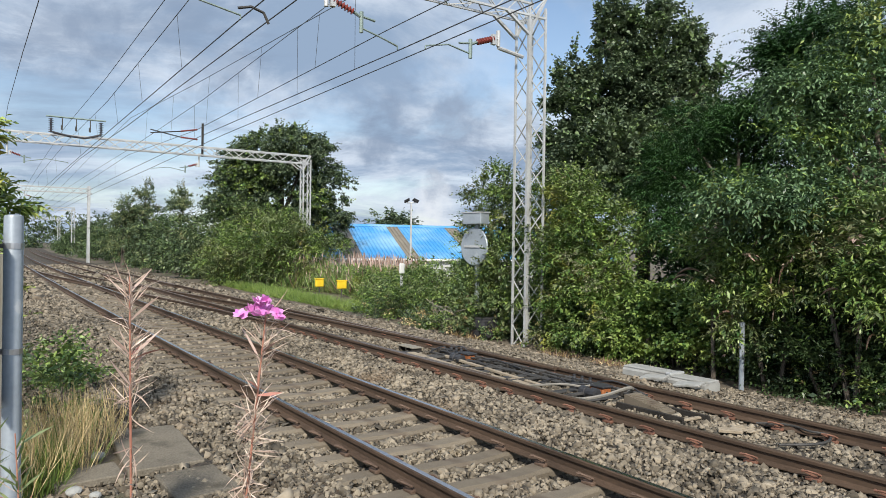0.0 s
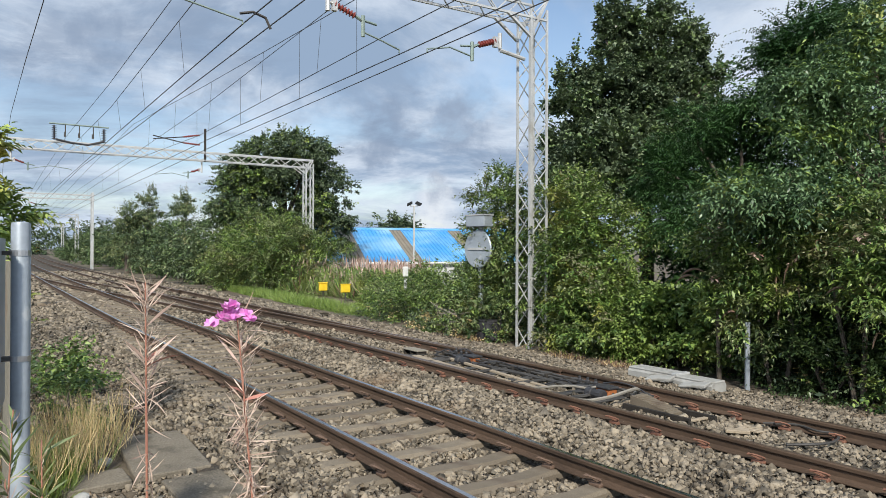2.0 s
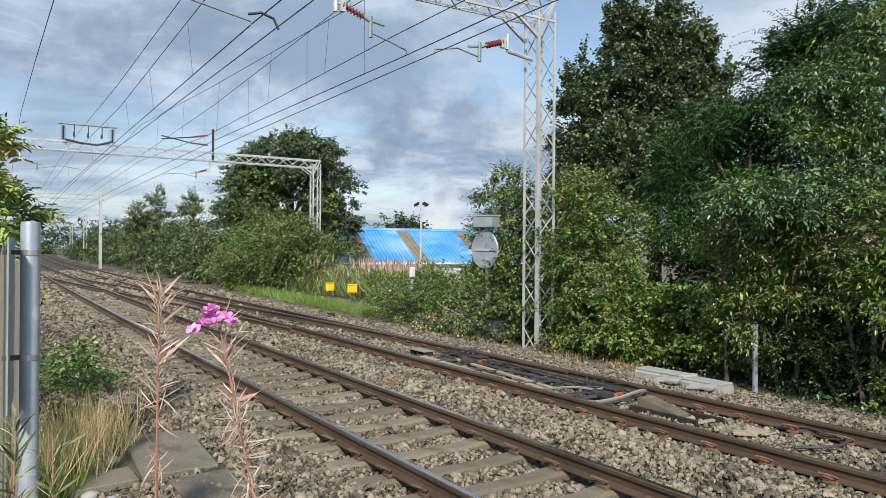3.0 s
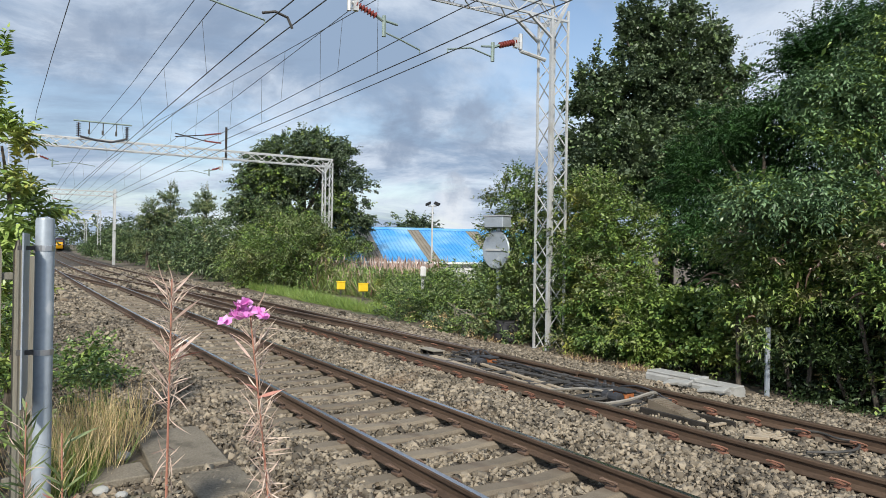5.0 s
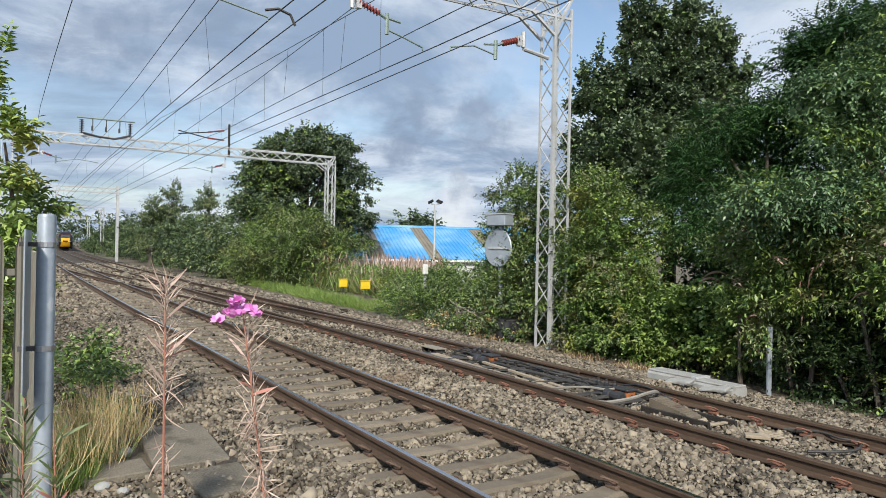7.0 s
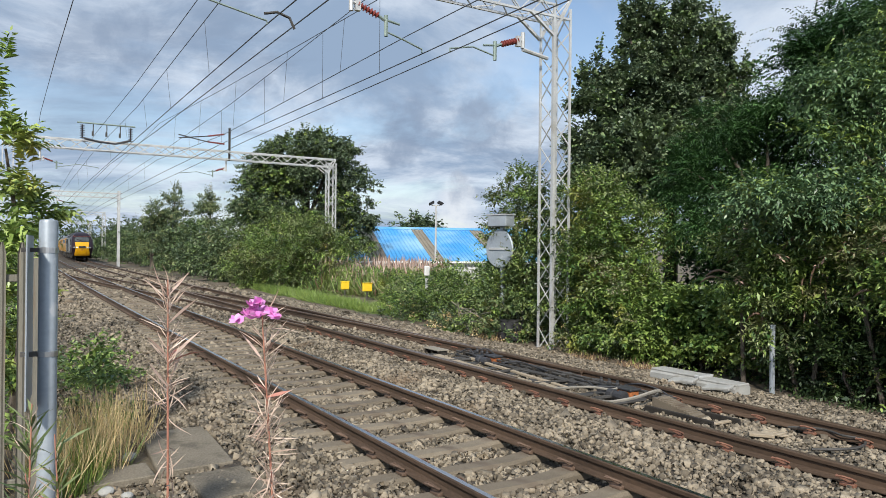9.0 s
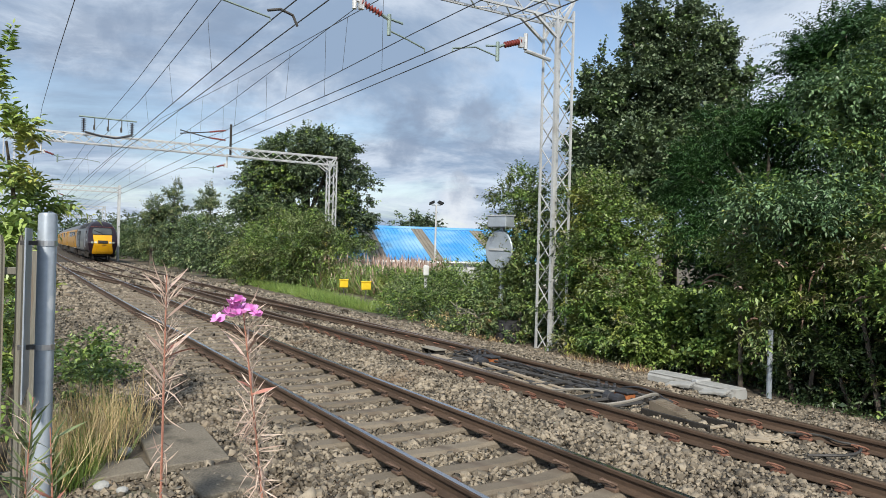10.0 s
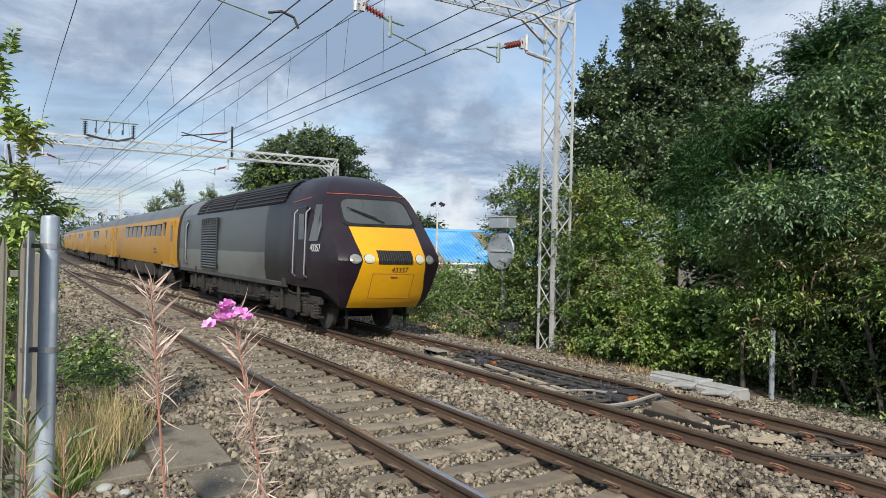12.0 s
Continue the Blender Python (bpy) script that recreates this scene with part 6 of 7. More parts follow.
make_grass("dry_grass", [(-11.9, 10.95, 0.55, 0.3), (-10.5, 11.05, 0.5, 0.25), (-9.4, 10.95, 0.35, 0.2), (-15.7, 11.1, 0.6, 0.3)], 1900, 0.24, 0.010, ["husk", "straw"], [0.65, 0.35], 88, "flattened brown dry straw at the foot of the bushes", 1.1)
make_grass("dry_grass", [(-8.5, 0.75, 0.8, 0.45), (-9.2, 1.15, 0.7, 0.4), (-7.7, 0.45, 0.5, 0.3)], 1050, 0.85, 0.007, ["straw", "grass"], [0.86, 0.14], 80, "tall straw-coloured dry grass by the fence", 0.24)
make_grass("green_grass", [(-7.9, 0.55, 0.5, 0.28), (-8.4, 0.7, 0.5, 0.3)], 2200, 0.40, 0.010, ["grass"], [1.0], 81, "short green grass under the dry stalks", 0.4)
make_grass("horsetail", [(-26.0, 12.0, 3.0, 0.5), (-30, 12.2, 3.5, 0.6), (-35, 12.5, 4, 0.6), (-39, 12.7, 3, 0.5)], 16000, 0.50, 0.016, ["horsetail", "grass", "leaf_mid"], [0.6, 0.2, 0.2], 82, "bright green feathery horsetail beside the ballast", 0.55)
PATCH = [(-38.5, 14.6, 2.6, 0.7), (-36.4, 15.6, 2.0, 0.8), (-33.0, 16.6, 2.6, 1.2), (-30.0, 16.6, 2.4, 1.1), (-34, 18.4, 4.5, 1.4), (-28, 16.2, 1.8, 0.9)]
make_grass("willowherb_patch", PATCH, 9000, 1.5, 0.035, ["leaf_light", "leaf_mid", "leaf_bright", "husk"], [0.35, 0.40, 0.15, 0.10], 83, "tall green willowherb stalks behind the grass", 0.40)
make_grass("willowherb_patch", PATCH, 16000, 0.28, 0.055, ["leaf_light", "leaf_mid", "leaf_bright"], [0.40, 0.40, 0.20], 85, "narrow leaves of the tall willowherb", 1.2, 1.45)
make_grass("willowherb_plumes", PATCH, 1500, 0.60, 0.050, ["seed", "dead_leaf", "husk"], [0.6, 0.15, 0.25], 84, "faded pink seed plumes of the willowherb", 0.16, 1.75)

SWAYS = []


def strips(r, starts, ways, length, width, bow, steps=5):
    """Narrow curved leaves as ribbons that arc and twist."""
    v, q = [], []
    for p, w, ln, wd in zip(starts, ways, length, width):
        p, w = np.array(p, float), np.array(w, float) / np.linalg.norm(w)
        side = np.cross(w, r.normal(size=3))
        side /= np.linalg.norm(side) + 1e-9
        turn = np.cross(side, w) * bow * r.uniform(0.3, 1.5) * r.choice([-1, 1])
        base = len(v)
        for k in range(steps + 1):
            u = k / steps
            half = side * wd * 0.5 * (0.35 + 1.3 * u if u < 0.5 else 2.0 * (1.02 - u))
            v += [p - half, p + half]
            w = w + turn / steps
            w /= np.linalg.norm(w)
            p = p + w * ln / steps
        for k in range(steps):
            a = base + 2 * k
            q.append([a, a + 1, a + 3, a + 2])
    return np.array(v), np.array(q)


def make_willowherb(name, x, y, z_top, seed, label, lean, flowers, pods, dry, red, green=0, sway=None):
    """A tall stalk: fixed lower stem, and an upper part that swings in the wind."""
    r = np.random.default_rng(seed)
    root = tagged(empty(name), label, "wildflower", "willowherb stalks")
    knee = z_top - 0.42
    z0 = land(x, y - bend(x)) - 0.03
    bx, by = x - lean[0] * (knee - z0) * 0.5, y - lean[1] * (knee - z0) * 0.5
    part("lower_stem", Build().tube([(bx, by, z0), (x - lean[0] * 0.12, y - lean[1] * 0.12, knee - 0.5), (x, y, knee)], [0.004, 0.003, 0.0026], 6), ["stem"], root)
    top = empty("upper_stem", pose(x, y, knee))
    top.parent = root
    h = z_top - knee
    axis = np.array([lean[0], lean[1], 1.0])
    part("stalk", Build().tube([(0, 0, 0), tuple(axis * h * 0.5), tuple(axis * h)], [0.0026, 0.002, 0.0012], 6), ["stem"], top)

    def spread_leaves(nm, n, u0, u1, length, width, rise, bow, mats):
        if not n:
            return
        u = r.uniform(u0, u1, n)
        a = r.uniform(0, 6.283, n)
        st = axis[None] * (u * h)[:, None]
        wy = np.stack([np.cos(a), np.sin(a), np.full(n, rise) + r.normal(0, 0.25, n)], 1)
        v, q = strips(r, st, wy, length * r.uniform(0.6, 1.2, n), width * r.uniform(0.7, 1.2, n), bow)
        put(nm, quad_mesh(nm, v, q, mats), top, kind="stuff")
    spread_leaves("seed_head", int(pods * 1.9), 0.42, 0.97, 0.060, 0.0024, 1.0, 0.9, ["dead_leaf"])
    spread_leaves("withered_foliage", int(dry * 1.4), -0.5, 0.6, 0.050, 0.0030, 0.0, 4.5, ["dead_leaf"])
    spread_leaves("red_foliage", red, 0.62, 0.68, 0.06, 0.006, 0.5, 0.5, ["red_leaf"])
    spread_leaves("upper_foliage", green, 0.45, 0.95, 0.07, 0.006, 1.1, 0.5, ["leaf_light"] if green > 10 else ["seed"])
    for k in range(flowers):
        b = r.normal(size=3) * np.array([0.020, 0.020, 0.011]) + axis * h
        st = np.repeat(b[None], 8, 0)
        a = np.arange(8) * 0.785 + r.uniform(0, 1)
        wy = np.stack([np.cos(a), np.sin(a), 0.25 + 0.5 * (np.arange(8) % 2)], 1)
        v, q = strips(r, st, wy, np.full(8, 0.015), np.full(8, 0.014), 0.6, 3)
        put("flower", quad_mesh("flower", v, q, ["petal"]), top, None, "magenta four-petalled flower")
    if sway:
        SWAYS.append((top, [(t, pose(x, y, knee, 0, 0, 0) @ Matrix.Rotation(-s, 4, Vector((-0.853, 0.521, 0)))) for t, s in sway]))
    return root


make_willowherb("willowherb", -1.375, 0.262, 1.905, 301, "tall dried pink willowherb stalk with two red leaves", (0.0, 0.0), 0, 64, 44, 3, 8,
                [(0, 0.02), (1.5, 0.02), (3.0, -0.01), (5.0, -0.01), (6.0, 0.0), (9.0, 0.01), (10.5, -0.01), (11.3, -0.02), (12, 0.09)])
make_willowherb("willowherb", -1.232, 0.415, 1.856, 302, "willowherb stalk with magenta flowers and curled dry leaves", (-0.03, -0.08), 12, 46, 190, 3, 4,
                [(0, -0.18), (0.4, -0.14), (0.8, -0.06), (1.2, 0.04), (1.6, 0.06), (2.0, 0.0), (2.5, 0.06), (3.2, 0.12), (4.0, 0.08), (4.8, 0.02), (5.5, 0.06), (6.0, 0.0), (6.5, 0.02), (7.2, 0.05),
                 (8.0, 0.0), (8.8, -0.06), (9.4, 0.09), (10.0, 0.04), (10.5, -0.05), (11.0, 0.02), (11.5, 0.10), (12, 0.10)])
make_willowherb("willowherb", -1.60, 0.045, 1.66, 303, "leafy dry willowherb tops in front of the sign post", (0.0, 0.02), 0, 16, 8, 2, 46, [(0, 0.05), (2, -0.03), (4, 0.03), (6, 0.0), (8, 0.03), (10, -0.03), (12, 0.02)])
make_willowherb("willowherb", -1.58, 0.115, 1.60, 304, "leafy dry willowherb tops in front of the sign post", (0.0, -0.03), 0, 10, 8, 2, 34, [(0, 0.03), (3, -0.03), (6, 0.0), (9, 0.03), (12, -0.02)])

# ---- buildings and trackside things ----


def make_blue_building():
    b = tagged(empty("industrial_building"), "low industrial shed with a bright blue sheet roof", "building")
    down, along = Vector((0.96, -0.28, 0)), Vector((0.28, 0.96, 0))
    ridge = Vector((-58.4, 28.4, 3.75))
    fall = Vector((down.x * 8.4, down.y * 8.4, -2.75))

    def strip(t0, t1, lift=0.0, ribs=True):
        """One length of profiled sheet between two places along the ridge."""
        pts, t = [], t0
        while t < t1 - 1e-6:
            pts += [(t, 0), (t + 0.20, 0), (t + 0.235, 0.085), (t + 0.285, 0.085)] if ribs else [(t, 0)]
            t += 0.32
        pts.append((t1, 0))
        v, f = [], []
        for a, h in pts:
            top = ridge + along * a + Vector((0, 0, h + lift))
            v += [tuple(top), tuple(top + fall)]
        for k in range(len(pts) - 1):
            f.append([2 * k, 2 * k + 1, 2 * k + 3, 2 * k + 2])
        return v, f
    edges = [-9.0, -5.6, -4.6, -1.9, -0.6, 3.0, 4.2, 8.6, 9.8, 14.2, 15.4, 22]
    for k, (a, c) in enumerate(zip(edges, edges[1:])):
        v, f = strip(a, c)
        sky = k % 2 == 1
        put("rooflight" if sky else "roof_sheet", mesh_from("roof", v, f, "skylight" if sky else "roof_blue"), b, None, "brown weathered rooflight strip" if sky else "")
    p, q = ridge + along * -9, ridge + along * 22
    part("ridge_cap", Build().tube([tuple(p + Vector((0, 0, 0.05))), tuple(q + Vector((0, 0, 0.05)))], 0.16, 6), ["roof_blue"], b)
    back = Vector((-down.x * 8.4, -down.y * 8.4, -2.75))
    put("back_roof", mesh_from("back_roof", [tuple(p), tuple(q), tuple(q + back), tuple(p + back)], [[0, 1, 2, 3]], "roof_blue"), b)
    e0, e1 = p + fall - down * 0.3, q + fall - down * 0.3
    w = Build()
    w.loft([[tuple(e0 + Vector((0, 0, -2.2))), tuple(e1 + Vector((0, 0, -2.2))), tuple(e1 + Vector((0, 0, 0.05))), tuple(e0 + Vector((0, 0, 0.05)))],
            [tuple(e0 + Vector((0, 0, -2.2)) - down * 0.2), tuple(e1 + Vector((0, 0, -2.2)) - down * 0.2), tuple(e1 + Vector((0, 0, 0.05)) - down * 0.2), tuple(e0 + Vector((0, 0, 0.05)) - down * 0.2)]])
    part("wall", w, ["wall_pale"], b)
    g = Build()
    g.loft([[tuple(p + fall), tuple(p), tuple(p + back), tuple(p + back + Vector((0, 0, -2))), tuple(p + fall + Vector((0, 0, -2)))],
            [tuple(x + along * 0.2) for x in (p + fall, p, p + back, p + back + Vector((0, 0, -2)), p + fall + Vector((0, 0, -2)))]])
    part("gable_wall", g, ["wall_pale"], b)
    part("gutter", Build().tube([tuple(p + fall + Vector((0, 0, -0.08))), tuple(q + fall + Vector((0, 0, -0.08)))], 0.10, 6), ["white"], b)


make_blue_building()


def make_floodlight():
    x, y, z = -42.9, 25.5, 5.2
    t = tagged(empty("floodlight_pole"), "tall grey pole with two floodlights near the blue shed", "street lamp")
    part("pole", Build().tube([(x, y, -0.9), (x, y, z - 0.2)], [0.09, 0.06], 8), ["galv"], t)
    part("crossbar", Build().tube([(x - 0.22, y - 0.22, z - 0.2), (x + 0.22, y + 0.22, z - 0.2)], 0.04, 6), ["galv"], t)
    for s, rx in ((-1, 40), (1, 55)):
        part("floodlight", Build().box((-0.20, -0.16, -0.05), (0.20, 0.16, 0.05), bevel=0.02), ["black"], t, m=pose(x + s * 0.22, y + s * 0.22, z - 0.05, 30, 25 * s, 45))


make_floodlight()


def make_sign_post():
    x, y = -15.95, 11.6
    t = tagged(empty("signal_sign"), "back of a round railway sign and box on a grey post", "sign")
    part("post", Build().tube([(x, y, -0.4), (x, y, 2.95)], 0.07, 10), ["grey_paint"], t)
    turn = pose(x - 0.03, y - 0.08, 2.0, 90, 0, 8)
    d = Build().lathe([(0.50, -0.03), (0.52, -0.01), (0.52, 0.01), (0.50, 0.03)], turn, 36)
    part("disc", d, ["grey_paint"], t, "grey back of a round sign")
    part("fixing_bar", Build().box((-0.35, -0.03, 0.03), (0.35, 0.03, 0.06), m=turn), ["galv"], t)
    part("box", Build().box((-0.36, -0.24, 2.60), (0.34, 0.10, 2.90), m=Matrix.Translation((x, y, 0)) @ pose(0, 0, 0, 0, 0, 10), bevel=0.015), ["grey_paint"], t)
    part("box_lid", Build().box((-0.38, -0.26, 2.90), (0.36, 0.12, 2.93), m=Matrix.Translation((x, y, 0)) @ pose(0, 0, 0, 0, 0, 10)), ["galv"], t)


make_sign_post()


def make_trackside():
    for x, y, w in ((-32.9, 14.4, 0.42), (-31.0, 14.7, 0.46)):
        t = tagged(empty("yellow_marker"), "small bright yellow trackside marker box in the grass", "marker", "yellow markers")
        part("box", Build().box((x - 0.08, y - w / 2, -0.05), (x + 0.08, y + w / 2, 0.32), bevel=0.03), ["yellow_box"], t)
        part("stake", Build().tube([(x, y, -0.5), (x, y, 0)], 0.03, 6), ["dark_steel"], t)
        part("lip", Build().box((x - 0.10, y - w / 2 - 0.02, 0.32), (x + 0.10, y + w / 2 + 0.02, 0.36), bevel=0.01), ["yellow_box"], t)
    t = tagged(empty("white_marker"), "small white marker post in the undergrowth", "marker")
    part("head", Build().box((-22.13, 12.68, 1.02), (-22.01, 12.87, 1.38), bevel=0.03), ["white"], t)
    part("post", Build().box((-22.10, 12.73, -0.6), (-22.04, 12.81, 0.95)), ["white"], t)
    # pale concrete troughs lying on the shoulder
    for x, y, z, ln, rz in ((-8.56, 10.04, -0.235, 1.00, 1), (-7.68, 10.02, -0.26, 0.74, 1)):
        t = tagged(empty("concrete_trough"), "pale grey concrete cable trough lying on the ballast", "concrete block", "concrete troughs")
        m = pose(x, y, z, 0, 0, rz)
        b = Build()
        b.loft([[(u * ln / 2, a, c) for a, c in ((-0.19, -0.16), (-0.19, 0.07), (-0.16, 0.11), (0.16, 0.11), (0.19, 0.07), (0.19, -0.16))] for u in (-1, 0.98, 1)])
        part("trough_body", b, ["pale_concrete"], t, m=m)
        part("lid", Build().box((-ln / 2, -0.17, 0.105), (ln / 2, 0.17, 0.14), bevel=0.01), ["pale_concrete"], t, m=m)
    for x in (-8.0, -7.35):
        t = tagged(empty("timber_packer"), "rusty-brown timber packer under the concrete trough", "packer", "timber packers")
        part("block", Build().box((x - 0.05, 9.80, -0.47), (x + 0.05, 10.26, -0.40), bevel=0.006), ["wood"], t)
    t = tagged(empty("joint_bracket"), "thin grey bracket capping the joint of the troughs", "bracket")
    part("strap", Build().box((-8.10, 9.84, -0.12), (-8.0, 10.2, -0.083), bevel=0.004), ["galv"], t)
    for x, y in ((-8.15, 9.62), (-7.45, 9.60)):
        t = tagged(empty("cover_slab"), "thin pale concrete cover leaning beside the troughs", "slab", "concrete covers")
        part("slab", Build().box((-0.22, -0.11, -0.02), (0.22, 0.11, 0.02), bevel=0.008), ["pale_concrete"], t, m=pose(x, y, -0.155, 8, -6, 12))
    t = tagged(empty("marker_pipe"), "short grey pipe standing at the edge of the bushes", "post")
    part("pipe", Build().tube([(-7.6, 11.2, -0.5), (-7.6, 11.2, 0.72)], 0.045, 8), ["grey_paint"], t)
    part("cap", Build().tube([(-7.6, 11.2, 0.72), (-7.6, 11.2, 0.74)], 0.05, 8), ["grey_paint"], t)
    t = tagged(empty("cable_drum"), "black ribbed drum at the foot of the bushes", "drum")
    part("barrel", Build().lathe([(0.30, -0.4), (0.34, -0.38), (0.34, -0.2), (0.30, -0.19), (0.30, -0.13), (0.34, -0.12), (0.34, 0.05), (0.30, 0.06), (0.3, 0.1)], Matrix.Translation((-15.4, 11.5, 0)), 20), ["cable"], t)
    part("lid", Build().lathe([(0.31, 0.1), (0.31, 0.13), (0.2, 0.14)], Matrix.Translation((-15.4, 11.5, 0)), 20), ["cable"], t)


make_trackside()


def make_points_gear():
    g = tagged(empty("points_machine"), "black and orange points motor gear between the rails", "points machine")
    for x in (-7.62, -8.9, -10.1, -11.5):
        part("tie_bar", Build().tube([(x, 6.85, -0.12), (x + 0.02, 8.1, -0.12)], 0.028, 6), ["dark_steel"], g)
    for x, y, w in ((-11.16, 7.93, 0.30), (-7.6, 7.8, 0.28)):
        part("motor_box", Build().box((x - w / 2, y - 0.09, -0.15), (x + w / 2, y + 0.09, -0.045), bevel=0.02), ["orange"], g, "faded orange cover")
        part("cover_lid", Build().box((x - w / 2 - 0.02, y - 0.11, -0.05), (x + w / 2 + 0.02, y + 0.11, -0.015), bevel=0.01), ["cable"], g)
        part("motor_body", Build().box((x - w / 2 - 0.42, y - 0.10, -0.2), (x - w / 2 - 0.02, y + 0.10, -0.06), bevel=0.03), ["cable"], g)
        part("motor_neck", Build().lathe([(0.05, -0.16), (0.085, -0.15), (0.085, -0.05), (0.065, -0.04), (0.065, 0.04), (0.085, 0.05), (0.085, 0.15), (0.05, 0.16)], Matrix.Translation((x + 0.05, y - 0.27, -0.1)) @ Matrix.Rotation(radians(90), 4, "Y"), 12), ["cable"], g)
        for q in (-0.45, -0.28, -0.11):
            part("cable_gland", Build().lathe([(0.035, -0.03), (0.035, 0.0), (0.022, 0.02), (0.022, 0.05)], Matrix.Translation((x + q - 0.1, y, 0.0)), 8), ["cable"], g)
    for k in range(5):
        x = -12.2 + 0.95 * k
        part("rodding", Build().tube([(x, 7.75 + 0.04 * (k % 2), -0.13), (x + 0.95, 7.75 + 0.04 * ((k + 1) % 2), -0.12)], 0.026, 6), ["dark_steel"], g)
    for k in range(9):
        x = -12.55 + 0.652 * k
        part("bearer_plate", Build().box((x - 0.08, 6.95, -0.165), (x + 0.08, 8.05 if k % 3 else 7.7, -0.14), bevel=0.008), ["dark_steel"], g, m=pose(0, 0, 0.001 * k))
    for k in range(8):
        x = -12.0 + 0.7 * k
        part("chair_block", Build().box((x - 0.09, 7.98, -0.15), (x + 0.09, 8.12, -0.06), bevel=0.02), ["dark_steel"], g)
        part("stretcher_lug", Build().box((x - 0.05, 6.85, -0.13), (x + 0.06, 6.98, -0.05), bevel=0.015), ["dark_steel"], g)
    for y, z, x0, x1, q in ((7.90, -0.09, -12.4, -7.0, 0.022), (8.00, -0.075, -12.2, -6.9, 0.026), (7.82, -0.12, -11.0, -8.0, 0.018), (6.99, -0.10, -11.8, -7.6, 0.018)):
        part("slide_rod", Build().tube([(x0, y, z), ((x0 + x1) / 2, y + 0.012, z + 0.006), (x1, y, z)], q, 6), ["dark_steel"], g)
    for k in range(12):
        x = -12.1 + 0.44 * k
        part("rod_roller", Build().box((x - 0.03, 7.86, -0.14), (x + 0.03, 8.05, -0.05), bevel=0.01), ["bogie"], g)
    t = tagged(empty("cable_bridge"), "small weathered metal stand between the rails", "bracket")
    part("deck", Build().box((-13.05, 7.48, -0.085), (-12.45, 7.74, -0.06), bevel=0.005), ["wood"], t)
    for x in (-13.0, -12.75, -12.5):
        part("leg", Build().box((x - 0.02, 7.50, -0.25), (x + 0.02, 7.72, -0.083)), ["bogie"], t)
    # loose boards and battens
    for a, c, w, h in (((-11.54, 7.67), (-8.47, 7.41), 0.07, 0.02), ((-12.2, 7.30), (-10.3, 7.18), 0.16, 0.02), ((-10.2, 7.15), (-9.1, 7.12), 0.20, 0.02), ((-9.0, 7.25), (-8.1, 7.12), 0.12, 0.02), ((-5.3, 7.38), (-5.1, 7.56), 0.14, 0.018)):
        t = tagged(empty("timber_board"), "bleached loose timber board between the rails", "board", "timber boards")
        ln = math.hypot(c[0] - a[0], c[1] - a[1])
        part("plank", Build().box((-ln / 2, -w / 2, -h), (ln / 2, w / 2, h), m=pose((a[0] + c[0]) / 2, (a[1] + c[1]) / 2, -0.125, 1, 0.5, math.degrees(math.atan2(c[1] - a[1], c[0] - a[0]))), bevel=0.005), ["plank"], t)
    t = tagged(empty("slatted_board"), "small tan slatted board on the sleepers", "board")
    for k in range(4):
        part("slat", Build().box((-5.34 + 0.075 * k, 7.66, -0.155), (-5.29 + 0.075 * k, 7.88, -0.140), bevel=0.004), ["plank"], t)
    part("batten", Build().box((-5.36, 7.74, -0.168), (-5.04, 7.79, -0.156)), ["plank"], t)
    # ridged ramp cover
    t = tagged(empty("ramp_cover"), "weathered wedge-shaped concrete cover with a ridged top", "cover")
    b = Build()
    b.loft([[(-6.88, 7.52, -0.2), (-6.88, 7.52, -0.01), (-6.88, 7.76, 0.0), (-6.88, 7.76, -0.2)], [(-6.80, 7.52, -0.2), (-6.80, 7.52, -0.01), (-6.80, 7.76, 0.0), (-6.80, 7.76, -0.2)],
            [(-6.2, 7.54, -0.2), (-6.2, 7.54, -0.13), (-6.2, 7.74, -0.12), (-6.2, 7.74, -0.2)]])
    part("wedge", b, ["concrete"], t)
    for k in range(11):
        x = -6.79 + 0.05 * k
        z = -0.01 - 0.12 * (x + 6.80) / 0.60
        part("ridge", Build().box((x, 7.53, z - 0.006), (x + 0.018, 7.75, z + 0.014)), ["concrete"], t)
    for y0, x1 in ((7.44, -5.85), (7.82, -5.75)):
        part("side_board", Build().box((-6.95, y0, -0.2), (x1, y0 + 0.04, -0.11), bevel=0.006), ["bogie"], t)
    part("end_board", Build().box((-5.92, 7.44, -0.17), (-5.86, 7.86, -0.14), bevel=0.006), ["plank"], t)
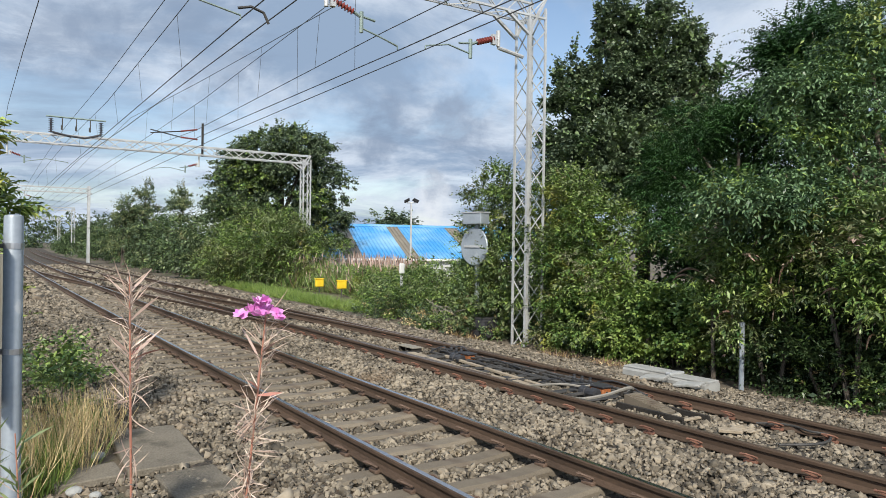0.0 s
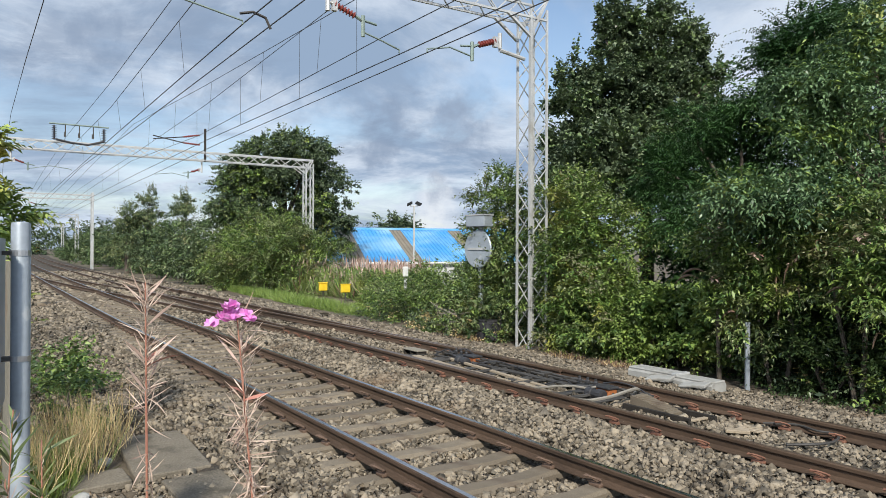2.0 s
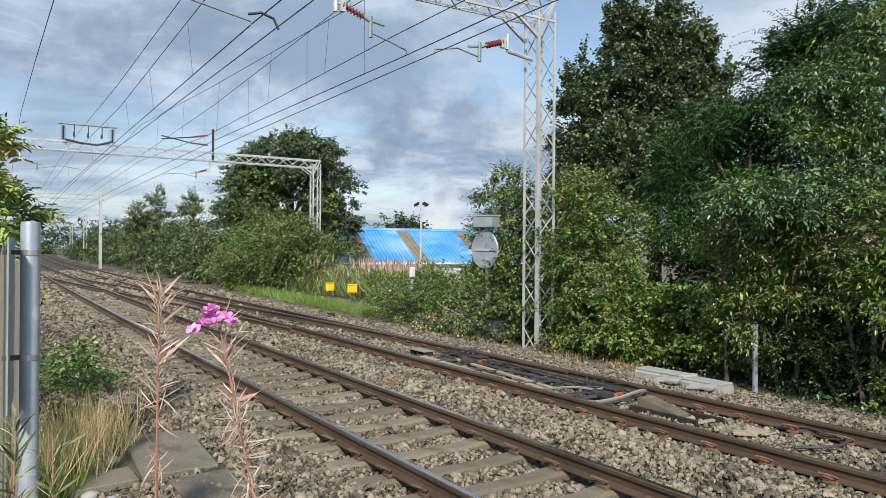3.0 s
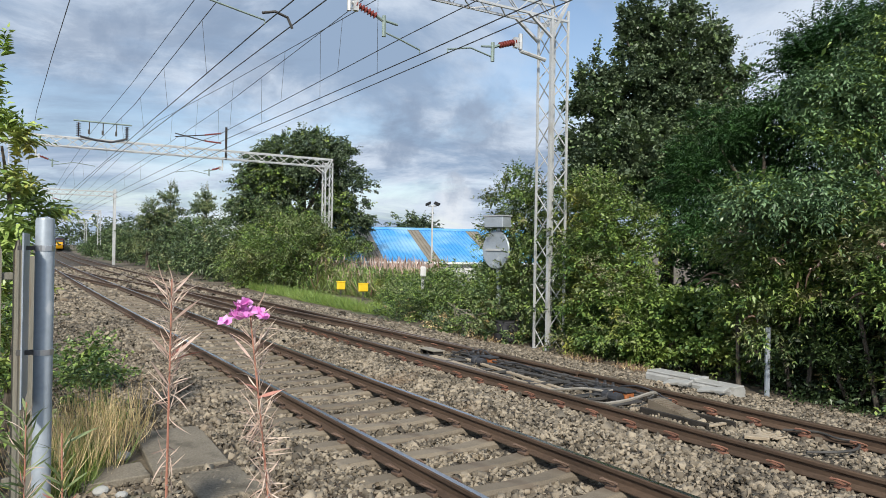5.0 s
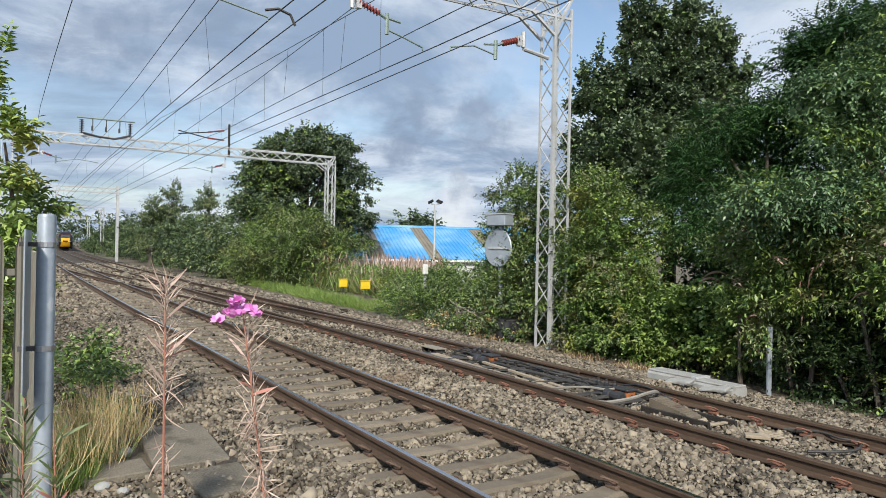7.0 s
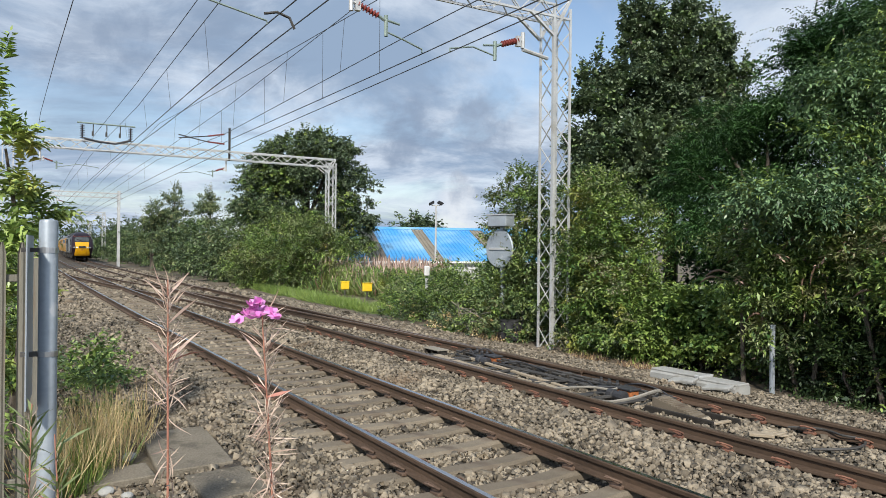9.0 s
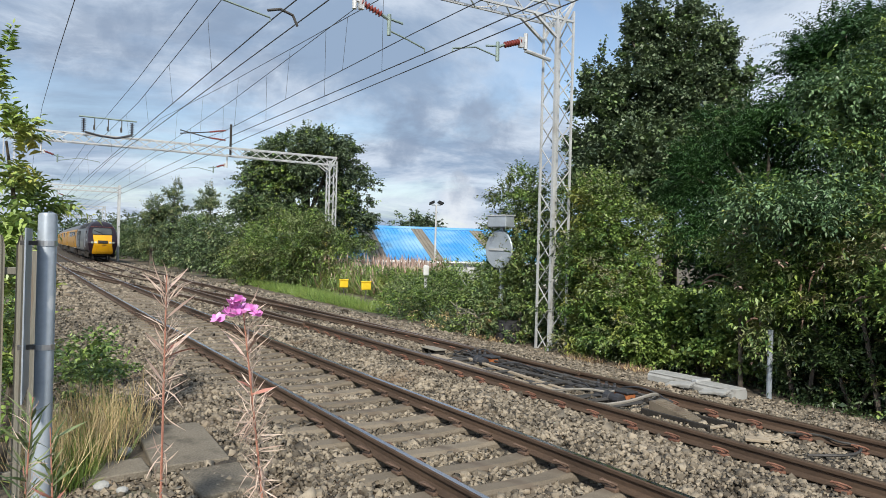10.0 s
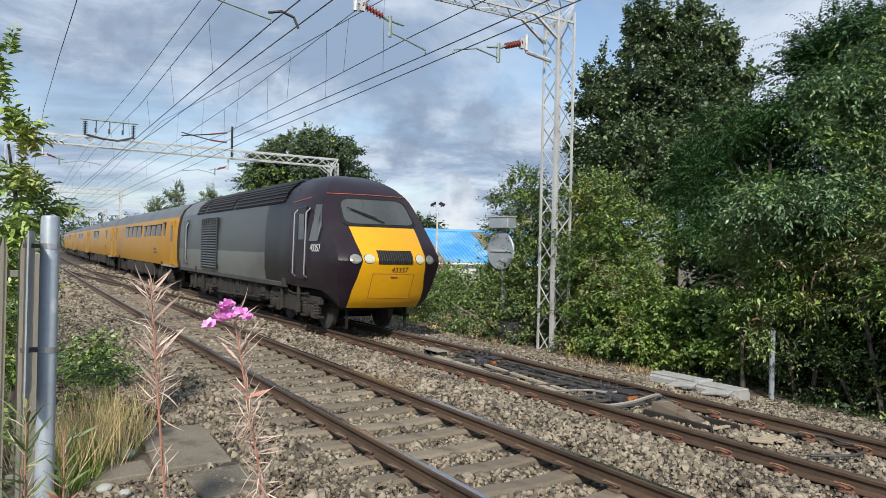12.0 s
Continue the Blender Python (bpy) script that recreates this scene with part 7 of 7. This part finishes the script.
    # loose hoses and cables
    for pts, r, mat, nm, lb in (
            ([(-7.55, 7.02, -0.13), (-7.4, 7.04, -0.1), (-7.2, 7.07, -0.08), (-7.06, 7.35, -0.03), (-7.0, 7.7, 0.04), (-7.05, 7.88, 0.0), (-7.25, 7.98, -0.1)], 0.024, "pipe", "pale_hose", "pale hose lying across the points gear"),
            ([(-5.25, 8.05, -0.12), (-4.94, 8.24, -0.10), (-4.65, 8.16, -0.10), (-4.45, 8.2, -0.10), (-4.30, 7.95, -0.10), (-4.32, 7.69, -0.11), (-4.55, 7.4, -0.13)], 0.015, "dark_steel", "bond_cable", "bent dark bonding cable beside the rail"),
            ([(-8.45, 7.02, -0.12), (-8.13, 7.12, -0.05), (-7.9, 7.35, -0.02), (-7.74, 7.58, -0.05), (-7.7, 7.75, -0.03)], 0.018, "pipe", "pale_hose", "pale hose lying across the points gear"),
            ([(-8.6, 7.5, -0.12), (-8.3, 7.62, -0.02), (-8.0, 7.55, -0.05), (-7.75, 7.75, -0.03)], 0.012, "cable", "black_cable", "black cable over the points gear"),
            ([(-7.9, 8.05, -0.05), (-7.5, 7.98, 0.03), (-7.2, 8.05, -0.02), (-6.95, 8.0, -0.1)], 0.012, "cable", "black_cable", "black cable over the points gear"),
            ([(-12.1, 7.7, -0.1), (-11.8, 7.8, 0.03), (-11.5, 7.75, -0.06), (-11.3, 7.9, -0.06)], 0.012, "cable", "black_cable", "black cable over the points gear"),
            ([(-11.9, 7.9, -0.05), (-11.6, 8.05, 0.04), (-11.3, 8.02, 0.0), (-11.05, 7.98, -0.05)], 0.012, "cable", "black_cable", "black cable over the points gear"),
            ([(-10.7, 7.6, -0.1), (-10.3, 7.85, -0.02), (-9.9, 7.9, -0.05), (-9.5, 7.85, -0.06)], 0.012, "cable", "black_cable", "black cable over the points gear")):
        put(nm, Build().tube(curved(pts), r, 6).mesh(nm, [mat]), None, None, lb, "cable")


make_points_gear()


def make_near_side():
    # sign post with bands, and the fence behind it
    px, py = -4.55, 0.22
    t = tagged(empty("sign_post"), "grey-blue painted steel sign post with clamped bands", "post")
    part("tube", Build().lathe([(0.048, -0.5), (0.048, 2.09), (0.044, 2.105), (0.02, 2.11)], Matrix.Translation((px, py, 0)), 24), ["grey_paint"], t, smooth=True)
    for z in (1.94, 1.37):
        part("band", Build().lathe([(0.052, z - 0.015), (0.052, z + 0.015)], Matrix.Translation((px, py, 0)), 20), ["chrome"], t)
        part("clamp", Build().box((px - 0.02, py - 0.13, z - 0.012), (px + 0.02, py - 0.04, z + 0.012)), ["dark_steel"], t)
    part("sign_plate", Build().box((px - 0.30, py - 0.095, 1.10), (px + 0.22, py - 0.088, 2.02), m=Matrix.Translation((px, py, 0)) @ pose(0, 0, 0, 0, 0, -5) @ Matrix.Translation((-px, -py, 0))), ["grey_paint"], t, "edge of a sign plate")
    f = tagged(empty("palisade_fence"), "weathered galvanised steel palisade fence", "fence")
    fx = -7.0
    w = [(-0.034, 0.0), (-0.022, 0.016), (-0.008, 0.004), (0.008, 0.004), (0.022, 0.016), (0.034, 0.0)]
    outline = [(0.022 - q, y) for y, q in w] + [(0.026 - q, y) for y, q in reversed(w)]
    rings = [[(fx + q, y * g, z) for q, y in outline] for z, g in ((-0.30, 1), (1.90, 1), (1.99, 0.35))]
    pale = Build().loft(rings).mesh("pale", ["palisade"])
    for k in range(7):
        put("pale", pale, f, pose(0, 0.144 - 0.148 * k, 0))
    for z in (1.69, -0.02):
        part("fence_rail", Build().box((fx - 0.045, -0.9, z - 0.03), (fx - 0.003, 0.22, z + 0.03), bevel=0.004), ["palisade"], f)
    for y in (0.242, -0.95):
        b = Build().box((fx - 0.10, y - 0.028, -0.5), (fx - 0.092, y + 0.028, 1.86)).box((fx - 0.008, y - 0.028, -0.5), (fx, y + 0.028, 1.86)).box((fx - 0.092, y - 0.003, -0.5), (fx - 0.008, y + 0.003, 1.86))
        part("fence_post", b, ["palisade"], f)
    # paving slabs sunk in the verge
    for x, y, w, h, rz, lb in ((-7.80, 1.00, 0.50, 0.62, 2, "worn grey concrete kerb slab sunk in the verge"), (-8.45, 1.76, 1.75, 0.74, -3, "broad worn concrete slab sunk in the verge"), (-6.98, 1.85, 0.86, 0.58, 2, "dark worn concrete slab beside the ballast")):
        t = tagged(empty("paving_slab"), lb, "slab", "verge slabs")
        part("slab", Build().box((-w / 2, -h / 2, -0.05), (w / 2, h / 2, 0.03), m=pose(x, y, -0.302 if w > 0.6 else -0.322, 1.5, -0.5, rz), bevel=0.012), ["slab"], t)
    for x, y, s in ((-8.9, 1.0, 0.09), (-8.5, 1.2, 0.08), (-7.4, 0.85, 0.07), (-7.2, 1.0, 0.06)):
        bm = bmesh.new()
        bmesh.ops.create_icosphere(bm, subdivisions=2, radius=s)
        for v in bm.verts:
            v.co *= 1 + 0.35 * noise.noise(v.co * 9 + Vector((x * 7, y, 0)))
            v.co.z *= 0.6
        b = Build()
        b.add(bm, Matrix.Translation((x, y, -0.33)))
        put("verge_stone", b.mesh("verge_stone", ["pale_concrete"]), None, None, "pale rough stone lying in the grass", "stone", "verge stones")


make_near_side()


# ---- what moves ----


def motions():
    for car, back, origin, ahead, arm in TRAIN:
        walk(car, train_rows(back, origin, ahead, arm))
    for plant, rows in SWAYS:
        walk(plant, rows)


motions()
